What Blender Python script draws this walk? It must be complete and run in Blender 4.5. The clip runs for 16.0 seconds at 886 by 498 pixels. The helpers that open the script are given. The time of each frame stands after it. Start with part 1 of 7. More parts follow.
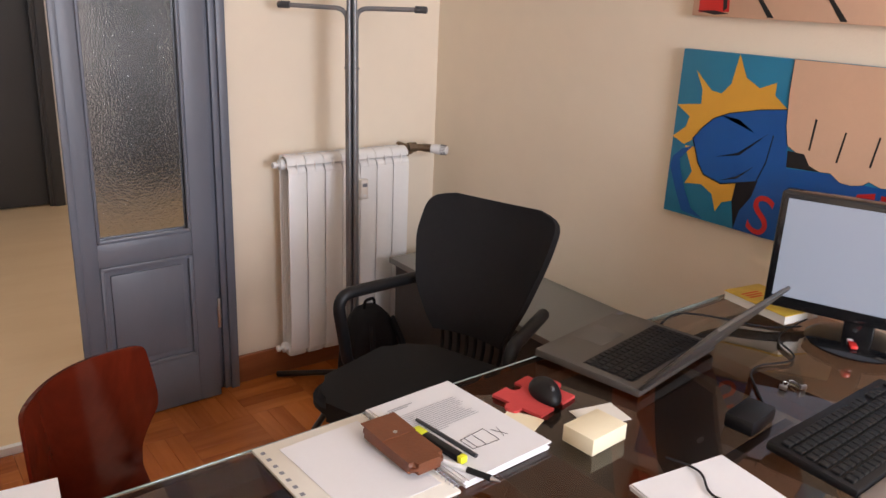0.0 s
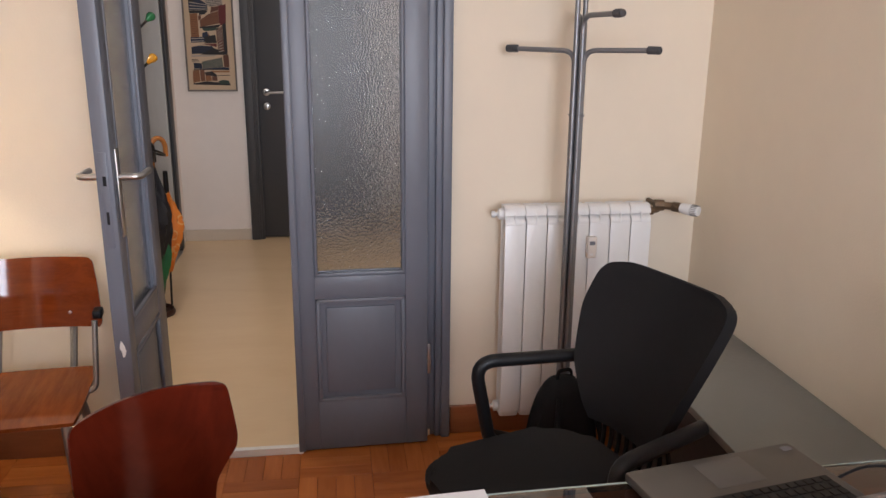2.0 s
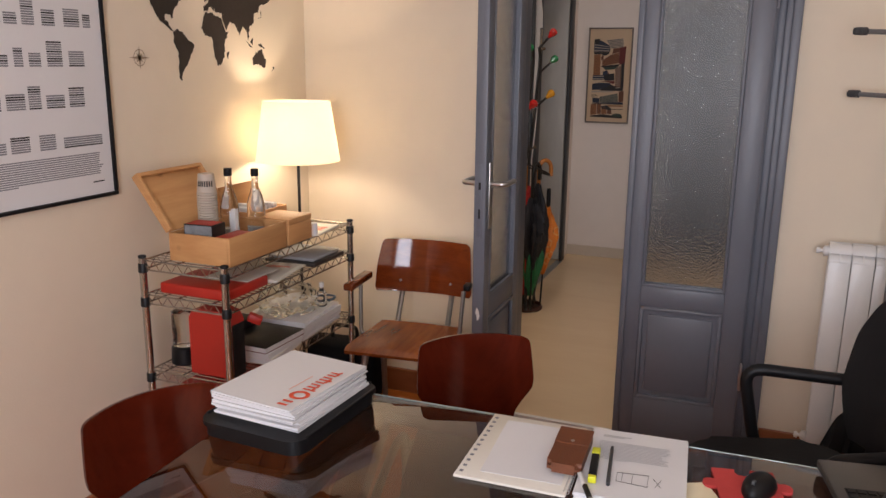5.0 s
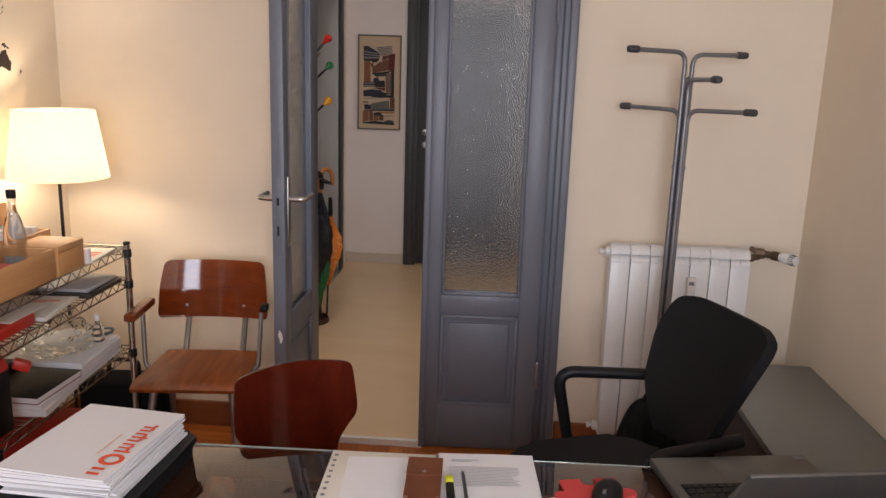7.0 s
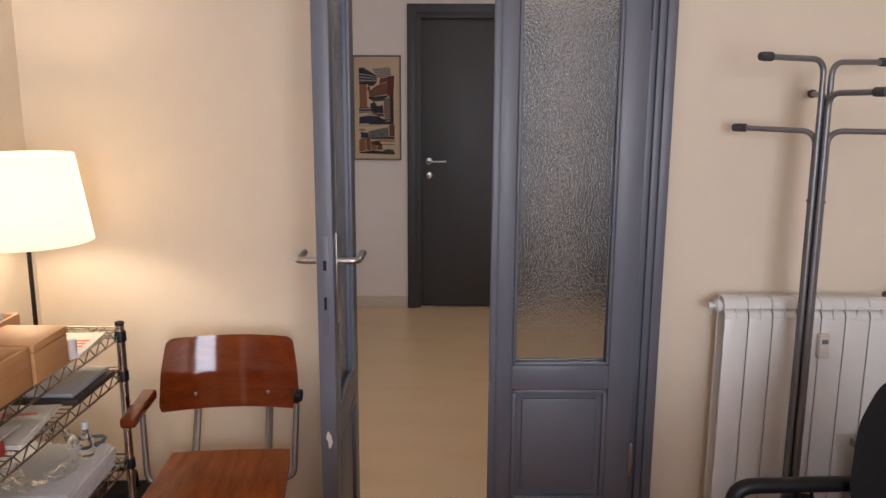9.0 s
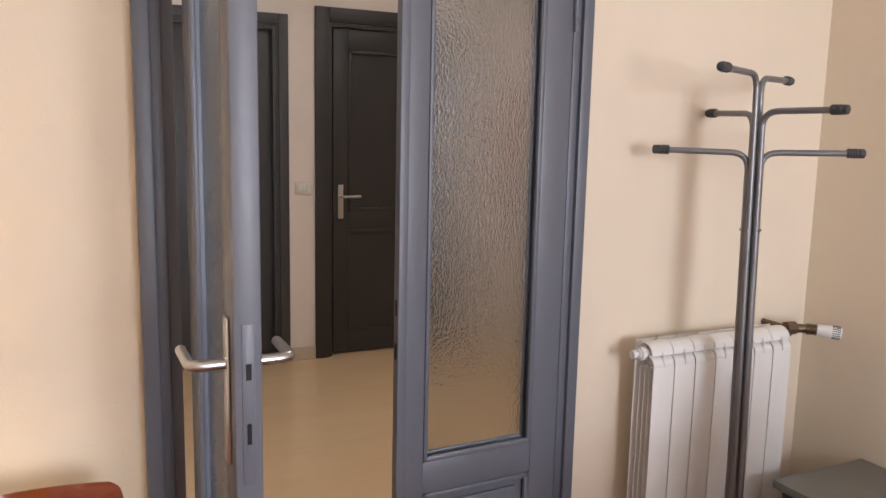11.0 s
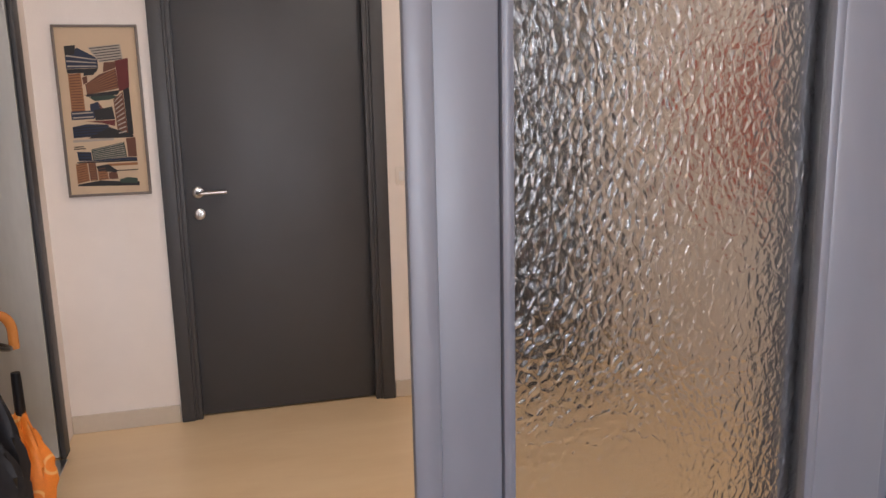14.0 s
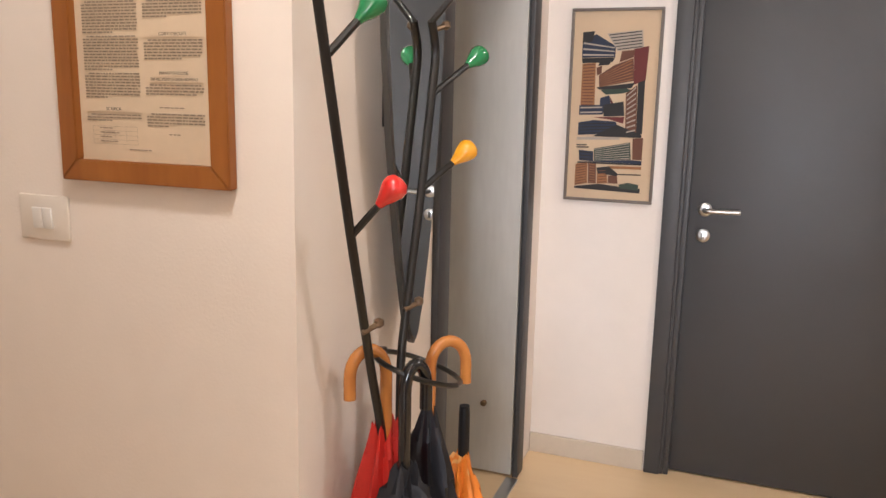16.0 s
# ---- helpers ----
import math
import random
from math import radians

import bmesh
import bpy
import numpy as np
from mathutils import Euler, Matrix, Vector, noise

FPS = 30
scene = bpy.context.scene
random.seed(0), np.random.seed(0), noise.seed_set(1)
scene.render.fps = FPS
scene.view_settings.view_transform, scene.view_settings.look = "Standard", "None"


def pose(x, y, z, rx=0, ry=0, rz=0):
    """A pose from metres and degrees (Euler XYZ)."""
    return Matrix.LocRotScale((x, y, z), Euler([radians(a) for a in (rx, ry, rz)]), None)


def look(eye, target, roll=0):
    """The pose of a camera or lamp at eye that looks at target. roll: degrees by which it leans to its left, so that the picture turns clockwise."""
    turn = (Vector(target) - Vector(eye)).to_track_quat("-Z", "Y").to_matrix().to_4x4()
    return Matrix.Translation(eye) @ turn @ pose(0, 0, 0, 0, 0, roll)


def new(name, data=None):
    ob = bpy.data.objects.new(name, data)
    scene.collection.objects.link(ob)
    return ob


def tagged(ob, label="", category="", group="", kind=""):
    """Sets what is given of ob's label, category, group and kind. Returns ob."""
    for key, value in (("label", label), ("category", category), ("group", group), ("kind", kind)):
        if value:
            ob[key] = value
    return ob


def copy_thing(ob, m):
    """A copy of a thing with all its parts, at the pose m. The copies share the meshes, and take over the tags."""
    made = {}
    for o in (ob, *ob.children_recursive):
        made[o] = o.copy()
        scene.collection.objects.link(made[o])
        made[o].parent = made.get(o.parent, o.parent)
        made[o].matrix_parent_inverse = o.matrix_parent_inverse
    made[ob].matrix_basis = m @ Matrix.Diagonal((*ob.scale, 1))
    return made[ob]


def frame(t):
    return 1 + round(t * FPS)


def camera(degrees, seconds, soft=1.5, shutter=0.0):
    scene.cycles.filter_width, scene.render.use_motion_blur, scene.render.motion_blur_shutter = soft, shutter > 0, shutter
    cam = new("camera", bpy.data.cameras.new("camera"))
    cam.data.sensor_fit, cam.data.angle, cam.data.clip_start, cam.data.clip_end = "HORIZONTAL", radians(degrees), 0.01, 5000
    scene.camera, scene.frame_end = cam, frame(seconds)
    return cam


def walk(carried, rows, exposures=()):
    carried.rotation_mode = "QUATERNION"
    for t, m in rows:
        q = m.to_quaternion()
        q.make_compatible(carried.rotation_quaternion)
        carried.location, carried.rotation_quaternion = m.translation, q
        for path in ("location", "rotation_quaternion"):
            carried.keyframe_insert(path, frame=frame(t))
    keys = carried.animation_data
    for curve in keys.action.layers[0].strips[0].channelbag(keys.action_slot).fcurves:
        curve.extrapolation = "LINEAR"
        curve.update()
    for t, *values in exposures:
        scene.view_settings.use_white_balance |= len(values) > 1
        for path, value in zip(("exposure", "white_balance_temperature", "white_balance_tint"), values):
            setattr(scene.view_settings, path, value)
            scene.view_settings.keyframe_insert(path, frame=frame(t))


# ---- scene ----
cam = camera(58.6, 16.0)
PATH = [
    (0, (0.186, 0.032, 1.528), (1.325, 1.555, 0.911), 2.5),
    (0.5, (0.306, 0.035, 1.528), (1.244, 1.705, 0.951), 1.8),
    (1, (0.532, 0.016, 1.519), (1.193, 1.818, 0.957), 1.7),
    (1.5, (0.689, 0.039, 1.503), (1.163, 1.904, 0.956), 1.1),
    (2, (0.846, 0.027, 1.518), (1.112, 1.936, 0.987), 0.5),
    (2.5, (0.978, -0.059, 1.525), (0.957, 1.875, 1.015), 0.4),
    (3, (1.008, -0.129, 1.528), (0.644, 1.775, 1.034), -0.4),
    (3.5, (0.983, -0.231, 1.533), (0.357, 1.606, 1.05), -0.4),
    (3.7, (0.998, -0.276, 1.53), (0.284, 1.529, 1.049), -0.5),
    (5.8, (1.219, -0.492, 1.582), (0.538, 1.335, 1.135), 2.1),
    (6, (1.208, -0.485, 1.583), (0.663, 1.387, 1.136), 2.0),
    (6.5, (1.128, -0.455, 1.589), (0.858, 1.475, 1.141), 2.1),
    (7, (0.985, -0.395, 1.581), (0.85, 1.551, 1.137), 1.8),
    (7.5, (0.898, -0.301, 1.565), (0.798, 1.646, 1.122), 0.9),
    (8, (0.832, -0.098, 1.565), (0.743, 1.834, 1.057), 0.6),
    (8.5, (0.734, 0.077, 1.57), (0.646, 2.005, 1.045), 0.6),
    (9, (0.568, 0.221, 1.564), (0.537, 2.184, 1.178), 0.3),
    (9.5, (0.405, 0.37, 1.53), (0.745, 2.319, 1.235), 0.3),
    (10, (0.231, 0.566, 1.521), (0.843, 2.449, 1.244), 0.8),
    (10.2, (0.167, 0.651, 1.512), (0.86, 2.506, 1.233), 1.2),
    (11.25, (-0.05, 1.17, 1.505), (0.86, 2.91, 1.195), 1.0),
    (12.3, (0.128, 1.699, 1.486), (1.303, 3.275, 1.121), 0.5),
    (12.5, (0.171, 1.764, 1.492), (1.356, 3.331, 1.12), 0.4),
    (13, (0.339, 1.94, 1.496), (1.512, 3.515, 1.114), 0.2),
    (13.5, (0.473, 2.056, 1.504), (1.341, 3.817, 1.12), -1.4),
    (14, (0.562, 2.158, 1.491), (1.048, 4.061, 1.113), -1.3),
    (14.5, (0.64, 2.295, 1.496), (0.683, 4.259, 1.118), -1.1),
    (15, (0.697, 2.432, 1.499), (0.282, 4.35, 1.115), -0.5),
    (15.5, (0.617, 2.61, 1.494), (-0.064, 4.449, 1.1), 0.0),
    (16, (0.492, 2.795, 1.49), (-0.199, 4.632, 1.109), 1.2),
]
EXPOSURES = [(0.0, 0.2, 6000, 14), (0.5, 0.4, 6000, 14), (1.0, 0.3, 6000, 14), (2.0, 0.1, 5850, 13), (2.5, -0.1, 5950, 15), (3.0, -0.3, 6100, 16), (3.5, -0.42, 6100, 16), (7.0, -0.32, 5980, 15), (8.5, -0.25, 5880, 15), (9.5, -0.32, 6000, 15), (10.0, -0.12, 6000, 14),
             (12.5, 0.33, 5800, 13), (13.5, 0.4, 5700, 13), (14.0, 0.72, 6000, 15), (14.5, 1.12, 6000, 16), (15.0, 1.1, 6300, 14), (15.5, 1.36, 5950, 12), (16.0, 1.32, 5900, 11)]
walk(cam, [(t, look(e, a, r)) for t, e, a, r in PATH], EXPOSURES)

# ---- light and exposure ----
world = bpy.data.worlds.new("sky")
scene.world = world
world.use_nodes = True
_nt = world.node_tree
_sky = _nt.nodes.new("ShaderNodeTexSky")
_sky.sky_type, _sky.sun_disc = "NISHITA", False
_sky.sun_elevation, _sky.sun_rotation = radians(38), radians(200)
_nt.links.new(_sky.outputs["Color"], _nt.nodes["Background"].inputs["Color"])
_nt.nodes["Background"].inputs["Strength"].default_value = 0.12


def area_light(name, m, sx, sy, watts, colour):
    data = bpy.data.lights.new(name, "AREA")
    data.shape, data.size, data.size_y, data.energy, data.color = "RECTANGLE", sx, sy, watts, colour
    ob = new(name, data)
    ob.matrix_world = m
    return ob


# daylight in the office window's opening behind the camera
area_light("window_daylight", look((1.20, -1.93, 1.62), (1.20, 0.0, 1.5)), 1.2, 1.45, 92, (0.96, 0.97, 1.0))
# hall ceiling lamp, just under its diffuser
area_light("hall_lamp_light", look((0.10, 3.30, 2.83), (0.10, 3.30, 0.0)), 0.22, 0.22, 9.6, (1.0, 0.88, 0.74))
area_light("hall_lamp_light_far", look((1.78, 4.50, 2.83), (1.78, 4.50, 0.0)), 0.30, 0.30, 9.2, (1.0, 0.89, 0.76))
# bulb of the table lamp
_bulb = bpy.data.lights.new("table_lamp_bulb_light", "POINT")
_bulb.energy, _bulb.color, _bulb.shadow_soft_size = 9, (1.0, 0.80, 0.54), 0.035
new("table_lamp_bulb_light", _bulb).location = (-0.66, 2.43, 1.235)


# ---- materials ----
def material(name, colour, rough=0.5, metal=0.0, var=0.08, scale=6.0, bump=0.0, bump_scale=60.0, stain=0.0,
             random=0.0, island=0.0, stretch=(1, 1, 1), coat=0.0, spec=0.5):
    """A painted or solid surface: base colour varied at two scales, with fine relief."""
    m = bpy.data.materials.new(name)
    m.use_nodes = True
    n, l = m.node_tree.nodes, m.node_tree.links
    b = n["Principled BSDF"]
    b.inputs["Roughness"].default_value, b.inputs["Metallic"].default_value = rough, metal
    b.inputs["Coat Weight"].default_value, b.inputs["Coat Roughness"].default_value = coat, 0.12
    b.inputs["Specular IOR Level"].default_value = spec
    tc = n.new("ShaderNodeTexCoord")
    mp = n.new("ShaderNodeMapping")
    mp.inputs["Scale"].default_value = stretch
    l.new(tc.outputs["Object"], mp.inputs["Vector"])
    big = n.new("ShaderNodeTexNoise")
    big.inputs["Scale"].default_value, big.inputs["Detail"].default_value = scale, 5
    fine = n.new("ShaderNodeTexNoise")
    fine.inputs["Scale"].default_value, fine.inputs["Detail"].default_value = scale * 9, 4
    l.new(mp.outputs["Vector"], big.inputs["Vector"])
    l.new(mp.outputs["Vector"], fine.inputs["Vector"])
    add = n.new("ShaderNodeMath")
    add.operation = "ADD"
    l.new(big.outputs["Fac"], add.inputs[0])
    l.new(fine.outputs["Fac"], add.inputs[1])
    last = add.outputs[0]
    if random or island:
        src = n.new("ShaderNodeObjectInfo").outputs["Random"] if random else n.new("ShaderNodeNewGeometry").outputs["Random Per Island"]
        mul = n.new("ShaderNodeMath")
        mul.operation, mul.inputs[1].default_value = "MULTIPLY_ADD", (random or island) / max(var, 0.01)
        l.new(src, mul.inputs[0])
        l.new(last, mul.inputs[2])
        sub = n.new("ShaderNodeMath")
        sub.operation, sub.inputs[1].default_value = "SUBTRACT", 0.5 * (random or island) / max(var, 0.01)
        l.new(mul.outputs[0], sub.inputs[0])
        last = sub.outputs[0]
    fit = n.new("ShaderNodeMapRange")
    fit.clamp = False
    fit.inputs["From Min"].default_value, fit.inputs["From Max"].default_value = 0.5, 1.5
    fit.inputs["To Min"].default_value, fit.inputs["To Max"].default_value = 1 - var, 1 + var
    l.new(last, fit.inputs["Value"])
    sc = n.new("ShaderNodeVectorMath")
    sc.operation = "SCALE"
    sc.inputs[0].default_value = colour[:3]
    l.new(fit.outputs[0], sc.inputs["Scale"])
    out = sc.outputs[0]
    if stain:
        st = n.new("ShaderNodeTexNoise")
        st.inputs["Scale"].default_value, st.inputs["Detail"].default_value = 1.7, 8
        l.new(tc.outputs["Object"], st.inputs["Vector"])
        rp = n.new("ShaderNodeMapRange")
        rp.inputs["From Min"].default_value, rp.inputs["From Max"].default_value = 0.55, 0.78
        rp.inputs["To Max"].default_value = stain
        l.new(st.outputs["Fac"], rp.inputs["Value"])
        mx = n.new("ShaderNodeMix")
        mx.data_type = "RGBA"
        l.new(rp.outputs[0], mx.inputs["Factor"])
        l.new(out, mx.inputs["A"])
        mx.inputs["B"].default_value = (colour[0] * 0.6, colour[1] * 0.52, colour[2] * 0.42, 1)
        out = mx.outputs["Result"]
    l.new(out, b.inputs["Base Color"])
    rr = n.new("ShaderNodeMapRange")
    rr.inputs["To Min"].default_value, rr.inputs["To Max"].default_value = rough * 0.85, min(1, rough * 1.15)
    l.new(fine.outputs["Fac"], rr.inputs["Value"])
    l.new(rr.outputs[0], b.inputs["Roughness"])
    if bump:
        bt = n.new("ShaderNodeTexNoise")
        bt.inputs["Scale"].default_value, bt.inputs["Detail"].default_value = bump_scale, 6
        l.new(mp.outputs["Vector"], bt.inputs["Vector"])
        bp = n.new("ShaderNodeBump")
        bp.inputs["Strength"].default_value, bp.inputs["Distance"].default_value = bump, 0.002
        l.new(bt.outputs["Fac"], bp.inputs["Height"])
        l.new(bp.outputs["Normal"], b.inputs["Normal"])
    return m


def wood(name, dark, light, rough=0.4, stretch=(18, 18, 1.2), random=0.0, island=0.0, coat=0.0, knots=False, spec=0.5):
    """Grain bands along local z, warped, with pores."""
    m = bpy.data.materials.new(name)
    m.use_nodes = True
    n, l = m.node_tree.nodes, m.node_tree.links
    b = n["Principled BSDF"]
    b.inputs["Roughness"].default_value, b.inputs["Specular IOR Level"].default_value = rough, spec
    b.inputs["Coat Weight"].default_value, b.inputs["Coat Roughness"].default_value = coat, 0.15
    tc = n.new("ShaderNodeTexCoord")
    mp = n.new("ShaderNodeMapping")
    mp.inputs["Scale"].default_value = stretch
    l.new(tc.outputs["Object"], mp.inputs["Vector"])
    vec = mp.outputs["Vector"]
    if random or island:
        src = n.new("ShaderNodeObjectInfo").outputs["Random"] if random else n.new("ShaderNodeNewGeometry").outputs["Random Per Island"]
        off = n.new("ShaderNodeMath")
        off.operation, off.inputs[1].default_value = "MULTIPLY", 40.0
        l.new(src, off.inputs[0])
        va = n.new("ShaderNodeVectorMath")
        l.new(vec, va.inputs[0])
        l.new(off.outputs[0], va.inputs[1])
        vec = va.outputs[0]
    big = n.new("ShaderNodeTexNoise")
    big.inputs["Scale"].default_value, big.inputs["Detail"].default_value, big.inputs["Distortion"].default_value = 1.0, 6, 0.8
    l.new(vec, big.inputs["Vector"])
    pore = n.new("ShaderNodeTexNoise")
    pore.inputs["Scale"].default_value, pore.inputs["Detail"].default_value = 7.0, 3
    l.new(vec, pore.inputs["Vector"])
    ad = n.new("ShaderNodeMath")
    ad.operation, ad.inputs[1].default_value = "MULTIPLY_ADD", 0.35
    l.new(pore.outputs["Fac"], ad.inputs[0])
    l.new(big.outputs["Fac"], ad.inputs[2])
    val = ad.outputs[0]
    if random or island:
        a2 = n.new("ShaderNodeMath")
        a2.operation, a2.inputs[1].default_value = "MULTIPLY_ADD", random or island
        l.new(src, a2.inputs[0])
        l.new(val, a2.inputs[2])
        val = a2.outputs[0]
    hi = 0.95 + (random or island)
    mr = n.new("ShaderNodeMapRange")
    mr.inputs["From Min"].default_value, mr.inputs["From Max"].default_value = 0.38, hi
    l.new(val, mr.inputs["Value"])
    mx = n.new("ShaderNodeMix")
    mx.data_type = "RGBA"
    mx.inputs["A"].default_value, mx.inputs["B"].default_value = (*dark, 1), (*light, 1)
    l.new(mr.outputs[0], mx.inputs["Factor"])
    out = mx.outputs["Result"]
    if knots:
        vo = n.new("ShaderNodeTexVoronoi")
        vo.inputs["Scale"].default_value = 7.0
        l.new(tc.outputs["Object"], vo.inputs["Vector"])
        kr = n.new("ShaderNodeMapRange")
        kr.inputs["From Min"].default_value, kr.inputs["From Max"].default_value = 0.06, 0.14
        kr.inputs["To Min"].default_value, kr.inputs["To Max"].default_value = 0.75, 0.0
        l.new(vo.outputs["Distance"], kr.inputs["Value"])
        m2 = n.new("ShaderNodeMix")
        m2.data_type = "RGBA"
        l.new(kr.outputs[0], m2.inputs["Factor"])
        l.new(out, m2.inputs["A"])
        m2.inputs["B"].default_value = (dark[0] * 0.45, dark[1] * 0.35, dark[2] * 0.3, 1)
        out = m2.outputs["Result"]
    l.new(out, b.inputs["Base Color"])
    bp = n.new("ShaderNodeBump")
    bp.inputs["Strength"].default_value, bp.inputs["Distance"].default_value = 0.12, 0.001
    l.new(pore.outputs["Fac"], bp.inputs["Height"])
    l.new(bp.outputs["Normal"], b.inputs["Normal"])
    return m


def glass(name, colour=(1, 1, 1), rough=0.0, bump=0.0, scale=60.0, ior=1.45):
    m = bpy.data.materials.new(name)
    m.use_nodes = True
    n, l = m.node_tree.nodes, m.node_tree.links
    b = n["Principled BSDF"]
    b.inputs["Base Color"].default_value = (*colour, 1)
    b.inputs["Transmission Weight"].default_value, b.inputs["Roughness"].default_value, b.inputs["IOR"].default_value = 1.0, rough, ior
    if bump:
        tc = n.new("ShaderNodeTexCoord")
        mp = n.new("ShaderNodeMapping")
        mp.inputs["Rotation"].default_value, mp.inputs["Scale"].default_value = (0, radians(38), 0), (1.0, 1.0, 0.74)
        l.new(tc.outputs["Object"], mp.inputs["Vector"])
        no = n.new("ShaderNodeTexNoise")
        no.inputs["Scale"].default_value, no.inputs["Detail"].default_value = 80.0, 3
        l.new(mp.outputs["Vector"], no.inputs["Vector"])
        mx = n.new("ShaderNodeVectorMath")
        mx.operation, mx.inputs["Scale"].default_value = "SCALE", 0.008
        l.new(no.outputs["Color"], mx.inputs[0])
        ad = n.new("ShaderNodeVectorMath")
        l.new(mp.outputs["Vector"], ad.inputs[0])
        l.new(mx.outputs[0], ad.inputs[1])
        vo = n.new("ShaderNodeTexVoronoi")
        vo.feature = "DISTANCE_TO_EDGE"
        vo.inputs["Scale"].default_value = scale
        l.new(ad.outputs[0], vo.inputs["Vector"])
        ridge = n.new("ShaderNodeMapRange")
        ridge.interpolation_type = "SMOOTHSTEP"
        ridge.inputs["From Max"].default_value, ridge.inputs["To Min"].default_value, ridge.inputs["To Max"].default_value = 0.34, 1.0, 0.0
        l.new(vo.outputs["Distance"], ridge.inputs["Value"])
        fi = n.new("ShaderNodeTexNoise")
        fi.inputs["Scale"].default_value, fi.inputs["Detail"].default_value = scale * 2.2, 2
        l.new(ad.outputs[0], fi.inputs["Vector"])
        su = n.new("ShaderNodeMath")
        su.operation, su.inputs[1].default_value = "MULTIPLY_ADD", 0.6
        l.new(fi.outputs["Fac"], su.inputs[0])
        l.new(ridge.outputs[0], su.inputs[2])
        bp = n.new("ShaderNodeBump")
        bp.inputs["Strength"].default_value, bp.inputs["Distance"].default_value = bump, 0.004
        l.new(su.outputs[0], bp.inputs["Height"])
        l.new(bp.outputs["Normal"], b.inputs["Normal"])
    return m


def glow(name, colour, strength):
    m = bpy.data.materials.new(name)
    m.use_nodes = True
    b = m.node_tree.nodes["Principled BSDF"]
    b.inputs["Base Color"].default_value = (*colour, 1)
    b.inputs["Emission Color"].default_value, b.inputs["Emission Strength"].default_value = (*colour, 1), strength
    return m


def shade_cloth():
    m = bpy.data.materials.new("lampshade_cloth")
    m.use_nodes = True
    n, l = m.node_tree.nodes, m.node_tree.links
    t = n.new("ShaderNodeBsdfTranslucent")
    t.inputs["Color"].default_value = (0.96, 0.91, 0.80, 1)
    mx = n.new("ShaderNodeMixShader")
    mx.inputs[0].default_value = 0.65
    b = n["Principled BSDF"]
    b.inputs["Base Color"].default_value, b.inputs["Roughness"].default_value = (0.85, 0.8, 0.7, 1), 0.9
    l.new(b.outputs[0], mx.inputs[1])
    l.new(t.outputs[0], mx.inputs[2])
    l.new(mx.outputs[0], n["Material Output"].inputs["Surface"])
    return m


CREAM = material("cream_wall_paint", (0.80, 0.695, 0.55), 0.85, var=0.03, scale=1.3, bump=0.25, bump_scale=140, stain=0.05)
HALLWALL = material("white_hall_wall_paint", (0.84, 0.77, 0.71), 0.85, var=0.03, scale=1.3, bump=0.25, bump_scale=140, stain=0.08)
WHITECEIL = material("white_ceiling_paint", (0.80, 0.78, 0.74), 0.9, var=0.03)
GREYPAINT = material("grey_blue_gloss_door_paint", (0.135, 0.145, 0.175), 0.40, var=0.05, scale=4, bump=0.14, bump_scale=40, stain=0.10, stretch=(1.5, 1.5, 0.6))
DARKDOOR = material("dark_grey_satin_door_paint", (0.052, 0.052, 0.055), 0.50, var=0.06, scale=3, bump=0.2, bump_scale=70)
DARKDOOR2 = material("darker_grey_door_paint", (0.034, 0.033, 0.032), 0.5, var=0.06, scale=3, bump=0.2, bump_scale=70)
PALEDOOR = material("pale_grey_door_paint", (0.52, 0.52, 0.50), 0.5, var=0.08, scale=2, bump=0.15, stain=0.35, stretch=(3, 3, 0.5))
CHIPPED = material("bare_plaster_chip", (0.75, 0.72, 0.68), 0.9, var=0.1, scale=30)
PARQUET = wood("oiled_parquet", (0.25, 0.058, 0.012), (0.64, 0.21, 0.042), 0.27, (1.2, 10, 10), random=0.45)
PARQUETS = wood("oiled_parquet_rest", (0.25, 0.058, 0.012), (0.64, 0.21, 0.042), 0.27, (6, 6, 6), island=0.45)
SUBFLOOR = material("dark_floor_joint", (0.05, 0.025, 0.012), 0.8)
LAMINATE = wood("pale_maple_hall_floor", (0.79, 0.57, 0.33), (0.87, 0.66, 0.41), 0.30, (1.2, 5, 3))
BASEWOOD = wood("red_brown_baseboard", (0.20, 0.06, 0.022), (0.34, 0.12, 0.045), 0.4, (1.2, 12, 12))
HALLBASE = material("cream_hall_baseboard", (0.62, 0.54, 0.44), 0.5, var=0.04)
MARBLE = material("white_threshold_strip", (0.88, 0.86, 0.82), 0.5, var=0.06, scale=20)
RADWHITE = material("white_radiator_enamel", (0.80, 0.79, 0.77), 0.32, var=0.02, bump=0.05)
PLASTIC = material("ivory_plastic", (0.78, 0.72, 0.65), 0.45, var=0.02)
BRASSDULL = material("dull_brass", (0.17, 0.115, 0.07), 0.4, 0.6, var=0.15, scale=40)
STEEL = material("brushed_steel", (0.55, 0.55, 0.55), 0.3, 1.0, var=0.06, scale=30, stretch=(1, 1, 8))
CHROME = material("chrome_wire", (0.50, 0.47, 0.43), 0.22, 1.0, var=0.08, scale=20)
STANDGREY = material("grey_metallic_tube", (0.22, 0.22, 0.23), 0.36, 0.5, var=0.06, scale=15)
RUBBER = material("dark_grey_rubber", (0.06, 0.06, 0.062), 0.6, var=0.05)
BLACKPL = material("black_plastic", (0.007, 0.007, 0.008), 0.45, var=0.1, scale=20, spec=0.3)
BLACKGLOSS = material("glossy_black_plastic", (0.008, 0.008, 0.009), 0.12, var=0.1, coat=0.4)
